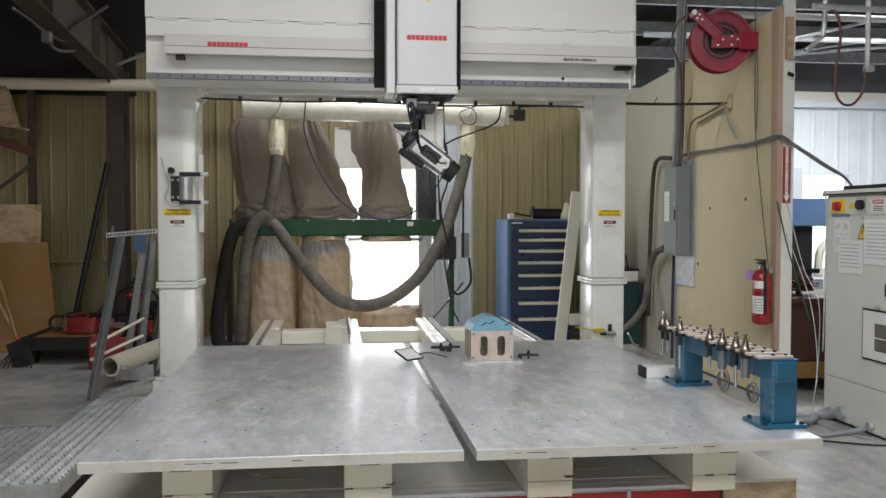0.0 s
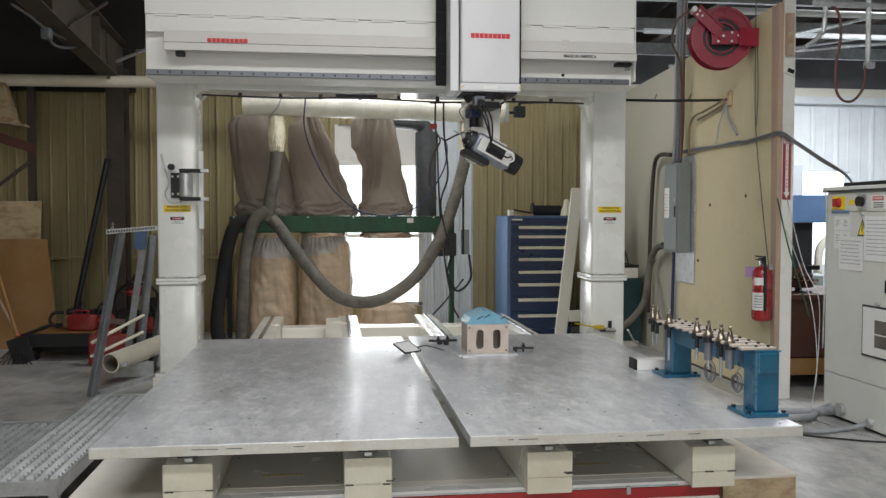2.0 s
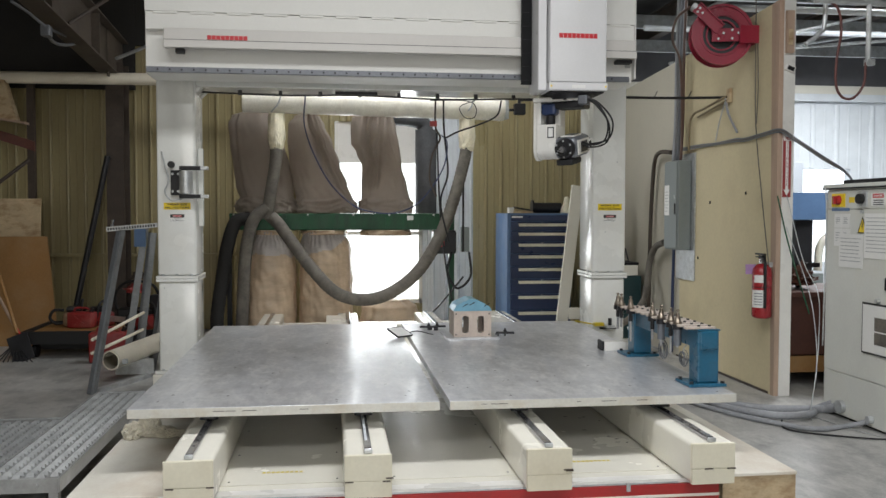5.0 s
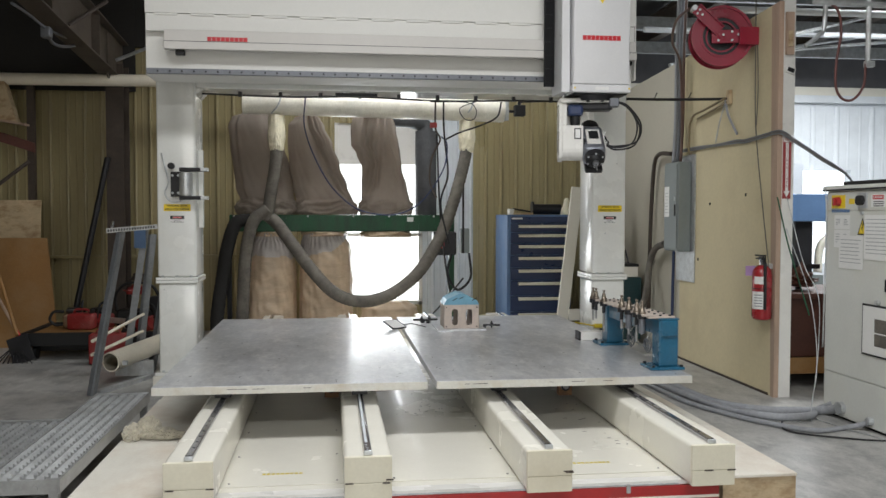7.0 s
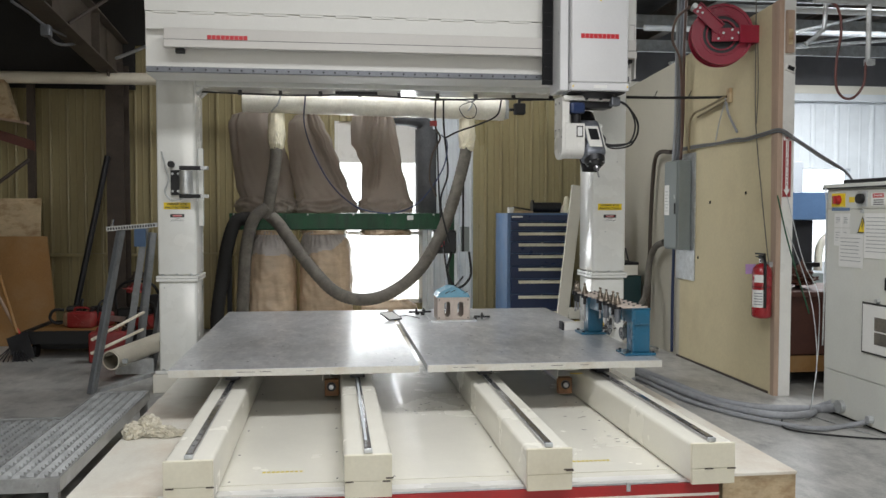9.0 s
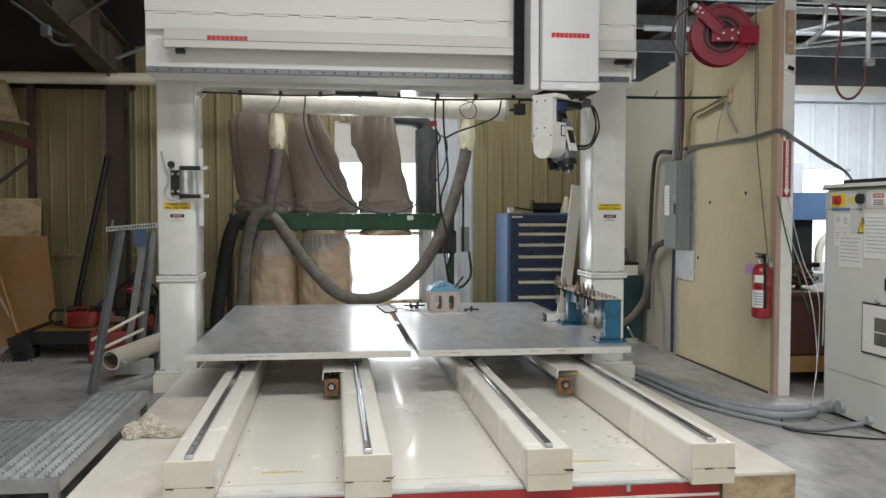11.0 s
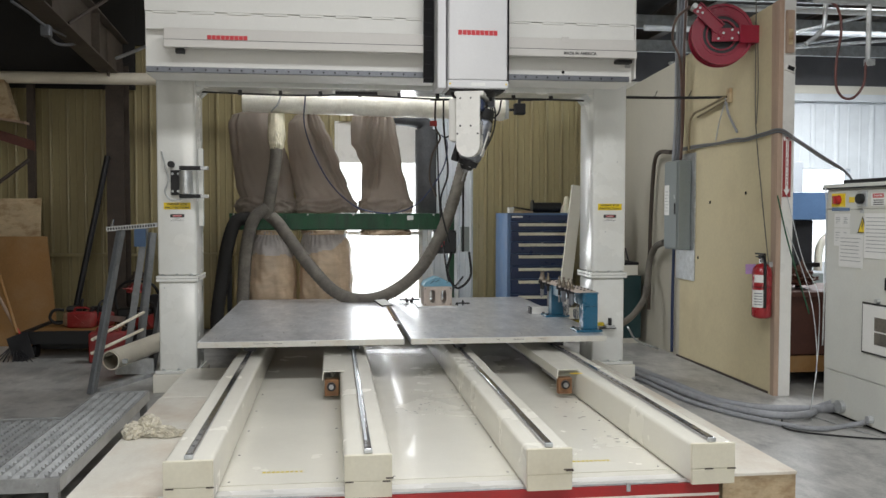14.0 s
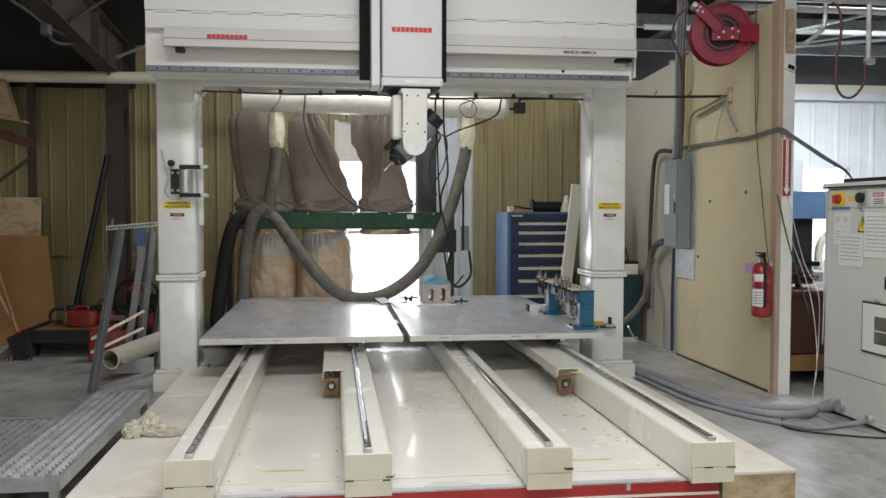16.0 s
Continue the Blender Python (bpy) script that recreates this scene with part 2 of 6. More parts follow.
def smooth_path(points, n=8):
    """Catmull-Rom through the points."""
    ps = [Vector(p) for p in points]
    ps = [ps[0] * 2 - ps[1]] + ps + [ps[-1] * 2 - ps[-2]]
    out = []
    for a, b, c, d in zip(ps, ps[1:], ps[2:], ps[3:]):
        for i in range(n):
            t = i / n
            out.append(0.5 * (2 * b + (c - a) * t + (2 * a - 5 * b + 4 * c - d) * t * t + (3 * b - a - 3 * c + d) * t ** 3))
    return out + [ps[-2]]


def tube(bm, points, r, seg=10, n=8, mat=0, ribs=0.0, caps=True):
    """A round hose or cable along the points; ribs: its corrugation in metres."""
    ps = smooth_path(points, n) if n > 1 else [Vector(p) for p in points]
    rings, side = [], None
    for i, p in enumerate(ps):
        d = (ps[min(i + 1, len(ps) - 1)] - ps[max(i - 1, 0)]).normalized()
        if side is None:
            side = d.orthogonal().normalized()
        side = (side - d * side.dot(d)).normalized()
        up = d.cross(side)
        rr = r + (ribs if i % 2 else 0)
        rings.append([bm.verts.new(p + (side * math.cos(a) + up * math.sin(a)) * rr) for a in [2 * math.pi * k / seg for k in range(seg)]])
    for a, b in zip(rings, rings[1:]):
        for k in range(seg):
            f = bm.faces.new((a[k], a[(k + 1) % seg], b[(k + 1) % seg], b[k]))
            f.material_index, f.smooth = mat, True
    if caps:
        for ring in (rings[0][::-1], rings[-1]):
            bm.faces.new(ring).material_index = mat
    return bm


def T(*a, **k):
    return tube(bmesh.new(), *a, **k)


def prism(bm, outline, axis, a, b, mat=0, m=None):
    """A flat outline of pairs, drawn out along an axis from a to b."""
    def at(u, v, w):
        return {"x": (w, u, v), "y": (u, w, v), "z": (u, v, w)}[axis]
    lo = [bm.verts.new(at(u, v, a)) for u, v in outline]
    hi = [bm.verts.new(at(u, v, b)) for u, v in outline]
    fs = [bm.faces.new(lo), bm.faces.new(hi)]
    for i in range(len(lo)):
        j = (i + 1) % len(lo)
        fs.append(bm.faces.new((lo[i], lo[j], hi[j], hi[i])))
    for f in fs:
        f.material_index = mat
    bmesh.ops.recalc_face_normals(bm, faces=fs)
    if m is not None:
        bmesh.ops.transform(bm, verts=lo + hi, matrix=m)
    return bm


def lathe(bm, profile, centre, seg=24, mat=0):
    """A turned shape about z; profile: pairs of radius and height."""
    rings = [[bm.verts.new((centre[0] + r * math.cos(2 * math.pi * k / seg), centre[1] + r * math.sin(2 * math.pi * k / seg), centre[2] + z)) for k in range(seg)] for r, z in profile]
    for a, b in zip(rings, rings[1:]):
        for k in range(seg):
            f = bm.faces.new((a[k], a[(k + 1) % seg], b[(k + 1) % seg], b[k]))
            f.material_index, f.smooth = mat, True
    bm.faces.new(rings[0][::-1]).material_index = mat
    bm.faces.new(rings[-1]).material_index = mat
    return bm


def letters(name, text, size, m, mat, parent, stretch=1.0, depth=0.0006, bold=0.0, space=1.0):
    """Writing in the built-in font, turned to a mesh, centred at the pose m."""
    cu = bpy.data.curves.new(name, "FONT")
    cu.body, cu.size, cu.align_x, cu.align_y, cu.extrude, cu.offset, cu.space_character = text, size, "CENTER", "CENTER", depth, bold, space
    tmp = new(name, cu)
    me = bpy.data.meshes.new_from_object(tmp.evaluated_get(bpy.context.evaluated_depsgraph_get()))
    bpy.data.objects.remove(tmp)
    bpy.data.curves.remove(cu)
    o = ORIGIN.get(parent.name, Vector())
    me.transform(Matrix.Translation(-o) @ m @ Matrix.Diagonal((stretch, 1, 1, 1)))
    me.materials.clear()
    me.materials.append(mat)
    ob = new(name, me)
    ob.parent = parent
    ORIGIN[ob.name] = o.copy()
    return ob


FACE = pose(0, 0, 0, 90, 0, 0)     # lies in the xz plane and reads from -y
SIDE = pose(0, 0, 0, 90, 0, -90)   # reads from -x

# ---------------------------------------------------------------- building
def siding(x0, x1, y, z0, z1, step=0.2, rib=0.03):
    """Ribbed metal sheet facing -y: flat pans with raised ribs."""
    bm = bmesh.new()
    out, x = [], x0
    while x < x1 - 1e-6:
        e = min(x + step, x1)
        out += [(x, 0), (x + 0.30 * step, 0), (x + 0.33 * step, -0.006), (x + 0.38 * step, -0.006), (x + 0.41 * step, 0), (x + 0.70 * step, 0)]
        out += [(x + step * (0.84 - 0.12 * math.cos(math.pi * k / 8)), -rib * math.sin(math.pi * k / 8)) for k in range(9)]
        x = e
    out = [(min(u, x1), v) for u, v in out if u < x1 - 1e-4] + [(x1, 0)]
    lo = [bm.verts.new((u, y + v, z0)) for u, v in out]
    hi = [bm.verts.new((u, y + v, z1)) for u, v in out]
    for i in range(len(lo) - 1):
        bm.faces.new((lo[i], lo[i + 1], hi[i + 1], hi[i]))
    return bm


solid("floor", B(-6, 14, -6, 17, -0.2, 0), FLOOR, "grey dusty concrete workshop floor with scuffs", "floor", kind="structure")
WX0, WX1, WZ0, WZ1 = 1.0, 2.12, 0.3, 2.62
bk = bmesh.new()
for x0, x1, z0, z1 in ((-6, WX0, 0, 5), (WX1, 4.47, 0, 5), (WX0, WX1, 0, WZ0), (WX0, WX1, WZ1, 5)):
    box(bk, x0, x1, 11.06, 11.2, z0, z1)
wall_back = solid("wall_back", bk, YWALL, "yellowed ribbed metal wall at the back of the shop", "wall", kind="structure")
for x0, x1, z0, z1 in ((-6, -1.42, 0, 2.96), (-1.42, WX0, 0, 3.5), (2.78, 4.46, 0, 4.2), (WX0, WX1, WZ1, 4.2), (WX0, WX1, 0, WZ0)):
    part("siding", siding(x0, x1, 11.045, z0, z1), YWALL, wall_back, smooth=True)
part("siding", siding(WX1, 2.78, 11.045, 0, 4.2, 0.165), WWALL, wall_back, "newer white ribbed sheet", smooth=True)
part("girt", B(-6, 0.9, 10.96, 11.03, 0.92, 0.955), YWALL, wall_back)
# added near-black sheets stand in for the unlit roof void above the siding
part("upper_liner", B(-6, -1.421, 10.99, 11.03, 2.961, 5), ROOF, wall_back, "dark sheet standing in for the unlit roof void")
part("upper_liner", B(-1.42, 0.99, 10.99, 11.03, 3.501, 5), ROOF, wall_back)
win = thing("window_1", "tall bright window half hidden by filter bags", "window", (1.56, 11.08, WZ0), kind="structure")
part("upper_panel", B(WX0, WX1, 11.08, 11.10, 2.14, WZ1), WHITE, win, "pale opaque upper panel")
for x0, x1, z0, z1 in ((WX0, WX0 + 0.05, WZ0, WZ1), (WX1 - 0.05, WX1, WZ0, WZ1), (WX0, WX1, WZ0, WZ0 + 0.05), (WX0, WX1, 2.10, 2.15), (WX0, WX1, 1.18, 1.22)):
    part("frame", B(x0, x1, 11.03, 11.078, z0, z1, bevel=0.004), WHITE, win)
solid("wall_left", B(-6.2, -6, -6, 11.2, 0, 5), YWALL, "yellowed metal side wall", "wall", kind="structure")
# unseen wall behind the camera; its opening is made up for the fill
wf_bm = bmesh.new()
for x0, x1, z0, z1 in ((-6.2, -1.1, 0, 5), (2.7, 14, 0, 5), (-1.1, 2.7, 3.1, 5)):
    box(wf_bm, x0, x1, -6.2, -6, z0, z1)
solid("wall_front", wf_bm, YWALL, "unseen yellowed metal wall behind the camera, opened for the added fill", "wall", kind="structure")
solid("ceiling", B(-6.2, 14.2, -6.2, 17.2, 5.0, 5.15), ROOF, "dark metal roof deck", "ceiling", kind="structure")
solid("wall_east", B(14, 14.2, -6, 17, 0, 5), WWALL, "white wall of the next bay", "wall", kind="structure")
fb = bmesh.new()
FX0, FX1, FZ0, FZ1 = 9.95, 11.2, 0.5, 2.35
for x0, x1, z0, z1 in ((4.6, FX0, 0, 5), (FX1, 14, 0, 5), (FX0, FX1, 0, FZ0), (FX0, FX1, FZ1, 5)):
    box(fb, x0, x1, 16.0, 16.2, z0, z1)
wall_far = solid("wall_far", fb, WWALL, "white ribbed metal wall of the next bay", "wall", kind="structure")
for x0, x1, z0, z1 in ((4.6, FX0, 0, 3.6), (FX1, 14, 0, 3.6), (FX0, FX1, FZ1, 3.6)):
    part("siding", siding(x0, x1, 15.985, z0, z1, 0.5, 0.04), WWALL, wall_far)
part("head_band", B(4.6, 14, 15.86, 15.97, 3.80, 3.96), CREAM, wall_far, "cream band over the siding")
part("sill_band", B(4.6, 14, 15.84, 15.97, 3.66, 3.797), WWALL, wall_far)
part("upper_panel", B(4.6, 14, 15.9, 15.98, 3.963, 5.0), LINER, wall_far)
solid("backdrop_sky", B(6, 14, 18.5, 18.6, 0, 5), SKYGLOW, "bright overcast daylight outside", "sky", kind="structure")
solid("backdrop_window", B(0.4, 2.8, 11.6, 11.65, 0, 2.8), SKYGLOW, "blown-out daylight outside the window", "sky", kind="structure")

# partition wall: drywall with a bare stud end; its top falls away to the back
wp_bm = prism(bmesh.new(), [(6.462, 0), (8.35, 0), (8.35, 3.02), (6.462, 3.14)], "x", 4.47, 4.60)
wp = solid("wall_partition", wp_bm, DRY, "yellow-cream drywall partition, stained", "wall", kind="structure")
part("grey_panel", prism(bmesh.new(), [(8.352, 0), (11.04, 0), (11.04, 2.9), (8.352, 3.02)], "x", 4.474, 4.60), DRYG, wp, "grey unpainted panel")
part("stud_end", B(4.505, 4.60, 6.435, 6.460, 0, 3.6), WHITE, wp, "white painted end board")
part("bare_stud", prism(bmesh.new(), [(6.437, 0), (6.49, 0), (6.52, 1.2), (6.56, 3.13), (6.437, 3.14)], "x", 4.464, 4.503), PINK, wp, "bare pinkish lumber stud")
part("splice", B(4.51, 4.57, 6.40, 6.433, 2.72, 3.05), PINK, wp)
part("splice", B(4.52, 4.55, 6.385, 6.398, 2.78, 2.9), WOODP, wp)
part("floor_plate", B(4.462, 4.468, 6.53, 8.4, 0, 0.02), BROWNST, wp)

# roof steel of both bays
for y in (9.0, 10.8, 12.6, 14.4):
    solid("purlin", B(4.7, 13.9, y, y + 0.07, 4.25, 4.45), GALV, "grey steel roof purlin", "roof beam", group="roof purlins", kind="structure")
for x in (6.4, 9.2):
    bm = B(x, x + 0.16, 6.5, 15.8, 4.47, 4.49)
    box(bm, x, x + 0.16, 6.5, 15.8, 4.86, 4.88)
    box(bm, x + 0.07, x + 0.09, 6.5, 15.8, 4.49, 4.86)
    solid("rafter", bm, BROWNST, "grey steel rafter of the next bay", "roof beam", group="roof rafters", kind="structure")
for a, b in (((5.0, 9.0, 3.2), (8.8, 11.0, 4.3)), ((5.3, 8.6, 4.25), (9.6, 10.2, 3.9)), ((5.2, 10.5, 3.35), (9.2, 12.2, 4.2)), ((6.6, 10.4, 3.55), (9.8, 11.0, 3.95))):
    solid("brace_rod", C(a, b, 0.022, seg=8), GALV, "thin steel roof brace", "roof brace", kind="structure")
for y, z in ((8.0, 3.45), (10.2, 3.72)):
    solid("light_bar", C((4.75, y, z), (12, y, z), 0.035, seg=10), WWALL, "long white overhead pipe", "pipe", kind="structure")
rf = bmesh.new()
for x0, x1, d0, d1 in ((-1.66, -1.45, 0, 0.015), (-1.565, -1.545, 0.015, 0.47), (-1.66, -1.45, 0.47, 0.485)):
    prism(rf, [(3.0, 3.63 + d0), (10.80, 3.005 + d0), (10.80, 3.005 + d1), (3.0, 3.63 + d1)], "x", x0, x1)
prism(rf, [(10.15, 3.0), (10.85, 3.0), (10.85, 3.52), (10.15, 3.53)], "x", -1.542, -1.530)
for y in (9.55, 8.0, 6.4):
    box(rf, -1.543, -1.46, y, y + 0.012, 3.02 + 0.08 * (10.8 - y), 3.46 + 0.08 * (10.8 - y))
solid("rafter", rf, RAFTER, "dusty brown sloping steel rafter over the shop", "roof beam", group="roof rafters", kind="structure")
solid("brace_rod", C((-1.50, 8.6, 3.24), (-1.30, 9.2, 3.62), 0.02, seg=8), BROWNST, "thin steel roof brace", "roof brace", kind="structure")
hc = B(-1.66, -1.46, 10.55, 10.57, 0, 3.22)
box(hc, -1.57, -1.55, 10.57, 10.83, 0, 3.22)
box(hc, -1.66, -1.46, 10.83, 10.85, 0, 3.22)
solid("steel_column", hc, BROWNST, "dark brown steel building column", "column", kind="structure")
for y in (10.3, 8.4, 6.5):
    solid("purlin", B(-6, 4.4, y - 2, y - 1.93, 3.95, 4.15), BROWNST, "dark steel roof purlin", "roof beam", group="roof purlins", kind="structure")
solid("wall_pipe", T([(-6, 10.3, 2.975), (-3, 10.3, 2.98), (0.2, 10.3, 3.0)], 0.068, seg=14, n=2), PVC, "long cream horizontal wall pipe", "pipe", smooth=True)
solid("brace_rod", C((-1.45, 10.2, 3.2), (0.2, 9.6, 3.75), 0.02, seg=8), GALV, "thin steel roof brace", "roof brace", kind="structure")
cd = T([(-1.59, 7.40, 3.16), (-1.59, 7.79, 3.16), (-1.59, 8.15, 3.14), (-1.59, 8.54, 3.15), (-1.59, 9.47, 3.21), (-1.59, 10.26, 3.15), (-1.59, 10.96, 3.17)], 0.012, seg=8)
tube(cd, [(-1.59, 8.25, 3.08), (-1.59, 8.46, 3.04), (-1.59, 8.80, 3.08), (-1.59, 9.27, 3.19)], 0.015, seg=8)
box(cd, -1.63, -1.55, 8.20, 8.30, 3.05, 3.15, bevel=0.01)
solid("rafter_conduit", cd, DARKG, "grey conduit with a junction box along the rafter", "conduit")

# ---------------------------------------------------------------- the machine
def dots(parent, name, rows, r, depth, axis, mat):
    """Screw heads, each a low disc."""
    for p in rows:
        q = Vector(p)
        part(name, C(q, q + Vector(axis) * depth, r, r * 0.8, seg=8), mat, parent)


def brand(parent, x, y, z, width, height):
    """A maker's mark as a row of plain red blocks."""
    n, w = 9, width / 9
    for i in range(n):
        part("mark", B(x + i * w + 0.03 * w, x + (i + 1) * w - 0.07 * w, y - 0.002, y, z, z + height), REDINK, parent)


MUSTARD = material("faded_yellow_ink", (0.55, 0.42, 0.02), 0.5, vary=0.1)
RUST = material("rusty_cast_iron", (0.22, 0.11, 0.05), 0.75, vary=0.3, scale=20, bump=0.2)
router = thing("gantry_router", "large white gantry router with cream base and fixed bridge", "machine", (1.5, 7.2, 0))
for x0, x1, fx0, fx1 in ((-0.43, -0.124, -0.473, -0.09), (3.188, 3.481, 3.155, 3.568)):
    col = part("column", B(x0, x1, 7.17, 7.57, 0.951, 3.3, bevel=0.018, seg=3), COLUMN, router, "glossy white steel column", smooth=True)
    part("lower_column", B(x0 + 0.004, x1 - 0.004, 7.175, 7.565, 0.17, 0.900, bevel=0.018, seg=3), COLUMN, router, smooth=True)
    part("flange", B(x0 - 0.012, x1 + 0.012, 7.15, 7.59, 0.901, 0.924, bevel=0.004), COLUMN, router)
    part("flange", B(x0 - 0.012, x1 + 0.012, 7.15, 7.59, 0.926, 0.949, bevel=0.004), COLUMN, router)
    ft = part("foot", B(fx0, fx1, 7.13, 7.62, 0, 0.15, bevel=0.008), CREAM, router)
    part("foot_plate", B(fx0 + 0.02, fx1 - 0.02, 7.14, 7.6, 0.152, 0.178, bevel=0.004), COLUMN, router)
    for i in range(3):
        bx = x0 + 0.04 + i * (x1 - x0 - 0.08) / 2
        part("bolt", C((bx, 7.158, 0.949), (bx, 7.158, 0.965), 0.012, seg=6), GALV, router)
        part("bolt", C((bx, 7.158, 0.178), (bx, 7.158, 0.192), 0.012, seg=6), GALV, router)
    mid = (x0 + x1) / 2 + 0.005
    sg = part("warning_sign", B(mid - 0.105, mid + 0.105, 7.166, 7.1695, 1.485, 1.540), YELLOW, router, "yellow warning sign")
    letters("lettering", "WEAR EYE", 0.023, Matrix.Translation((mid, 7.1645, 1.5265)) @ FACE, INK, sg, 1.5, bold=0.0004)
    letters("lettering", "PROTECTION", 0.023, Matrix.Translation((mid, 7.1645, 1.4985)) @ FACE, INK, sg, 1.3, bold=0.0004)
    dg = part("danger_label", B(mid - 0.055, mid + 0.055, 7.1675, 7.1695, 1.385, 1.447), LABEL, router, "white danger label")
    part("band", B(mid - 0.055, mid + 0.055, 7.1665, 7.1674, 1.42, 1.447), INK, dg)
    part("band", B(mid - 0.035, mid + 0.035, 7.1655, 7.1664, 1.427, 1.440), REDINK, dg)
    letters("lettering", "DANGER", 0.016, Matrix.Translation((mid, 7.165, 1.4335)) @ FACE, LABEL, dg, 1.1)
    letters("lettering", "STARTS", 0.013, Matrix.Translation((mid, 7.167, 1.409)) @ FACE, INK, dg, 1.1)
    letters("lettering", "AUTOMATICALLY", 0.013, Matrix.Translation((mid, 7.167, 1.396)) @ FACE, INK, dg, 1.0)
dots(router, "screw", [(-0.38, 7.172, 0.85), (3.40, 7.172, 1.9), (3.3, 7.172, 1.3)], 0.006, 0.004, (0, -1, 0), GALV)
part("column_side_trim", B(-0.105, -0.07, 7.19, 7.25, 1.35, 1.98, bevel=0.004), COLUMN, router)

bridge = part("bridge", B(-0.37, 3.29, 6.52, 6.86, 2.472, 3.7, bevel=0.006), BRIDGE, router, "white bridge beam")
part("cross_beam", B(-0.122, 3.186, 7.172, 7.56, 2.476, 3.3, bevel=0.012), COLUMN, router, "glossy white cross beam between the columns")
for gx, side in ((-0.122, 1), (3.186, -1)):
    part("gusset", prism(bmesh.new(), [(gx, 2.475), (gx + side * 0.05, 2.475), (gx, 2.42)], "y", 7.19, 7.54), COLUMN, router)
part("end_plate", B(3.292, 3.302, 6.46, 6.86, 2.5, 3.7), WHITE, router)
part("panel", B(-0.355, 3.285, 6.452, 6.517, 2.779, 2.903, bevel=0.003), BRIDGE, router)
for z0, z1 in ((2.906, 3.2), (3.203, 3.7)):
    part("panel", B(-0.358, 3.285, 6.440, 6.517, z0, z1, bevel=0.003), BRIDGE, router)
for i in range(14):
    x = -0.3 + i * 0.26
    part("tab", B(x, x + 0.17, 6.4415, 6.4515, 2.891, 2.9055, bevel=0.002), BRIDGE, router)
part("cover", B(-0.215, 3.275, 6.372, 6.449, 2.639, 2.775, bevel=0.004), COVER, router, "light grey guard cover")
part("cover_lip", B(-0.213, 3.275, 6.362, 6.371, 2.637, 2.690, bevel=0.002), COVER, router)
part("cover_gap", B(-0.213, 3.275, 6.3695, 6.3715, 2.6905, 2.6945), DARKM, router)
part("latch", B(-0.14, -0.08, 6.40, 6.46, 2.605, 2.637), DARK, router)
part("latch", B(3.14, 3.26, 6.42, 6.5, 2.612, 2.637), DARK, router)
part("plug", C((2.74, 6.519, 2.545), (2.74, 6.512, 2.545), 0.012, seg=12), DARK, router)
part("socket", B(3.235, 3.275, 6.505, 6.519, 2.59, 2.635), GALV, router)
part("hatch", B(2.69, 2.745, 6.368, 6.3715, 2.745, 2.785), COVER, router)
brand(router, 0.087, 6.371, 2.697, 0.285, 0.030)
letters("lettering", "MADE IN AMERICA", 0.030, Matrix.Translation((2.83, 6.3612, 2.662)) @ FACE, INK, router, 1.0, bold=0.001)
rk = part("rack", B(-0.36, 3.26, 6.485, 6.517, 2.478, 2.518, bevel=0.003), DARKG, router, "grey steel guide rail")
dots(router, "screw", [(-0.28 + i * 0.085, 6.484, 2.498) for i in range(41)], 0.008, 0.003, (0, -1, 0), DARKM)
part("cable_clip_rail", B(1.0, 1.35, 7.30, 7.33, 2.45, 2.4755), DARKM, router)

base = part("base_sheet", B(0.2, 2.85, 3.94, 8.8, 0.18, 0.2), CREAM, router, "glossy cream base sheet")
RX = (0.353, 1.125, 1.944, 2.722)
for i, x in enumerate(RX):
    rb = part("rail_beam", B(x - 0.1055, x + 0.1055, 3.762, 9.2, 0.203, 0.395, bevel=0.02, seg=3), CREAM, router, smooth=True)
    part("end_cap", B(x - 0.1048, x + 0.1048, 3.753, 3.775, 0.2775, 0.3945, bevel=0.003), CREAM_END, rb)
    part("end_cap", B(x - 0.1040, x + 0.1040, 3.753, 3.775, 0.2035, 0.2762, bevel=0.003), CREAM_END, rb)
    rl = part("rail", B(x - 0.017, x + 0.017, 3.785, 9.1, 0.396, 0.417, bevel=0.005), RAILS, router, "bright steel linear rail")
    part("rail_end", B(x - 0.019, x + 0.019, 3.770, 3.785, 0.396, 0.416, bevel=0.004), GALV, rl)
for i in range(30):
    y = 3.92 + i * 0.1
    for k in (0, 3):
        part("rail_screw", C((RX[k], y, 0.4172), (RX[k], y, 0.4188), 0.007, seg=6), DARKM, router)
    part("scale_mark", B(RX[1] - 0.010, RX[1] + 0.002, y, y + 0.094, 0.4172, 0.4182), WWALL, router)
rng = random.Random(4)
for x, z in ((0.27, 0.275), (0.44, 0.277), (1.035, 0.277), (1.20, 0.276), (1.215, 0.29), (2.03, 0.293), (2.02, 0.298), (2.69, 0.277), (2.80, 0.276)):
    part("paint_chip", B(x - 0.012, x + 0.02 + rng.random() * 0.012, 3.7500, 3.7525, z - 0.003, z + 0.003), BROWNST, router)
for x0, x1 in ((0.46, 1.02), (1.23, 1.84), (2.05, 2.60)):
    part("sheet_step", B(x0, x1, 4.0, 7.6, 0.2015, 0.2045), CREAM, router)
    for y in (4.05, 4.5, 5.0, 5.5, 6.0):
        dots(router, "screw", [(x0 + 0.03, y, 0.2045), (x1 - 0.03, y, 0.2045)], 0.006, 0.002, (0, 0, 1), DARKM)
for x in (0.62, 2.16):
    st = part("warning_strip", B(x, x + 0.22, 4.16, 4.20, 0.2046, 0.2052), CREAM, router, "yellow warning lettering")
    for k in range(9):
        part("bar", B(x + 0.012 + k * 0.022, x + 0.028 + k * 0.022, 4.168, 4.192, 0.2053, 0.2058), MUSTARD, st)
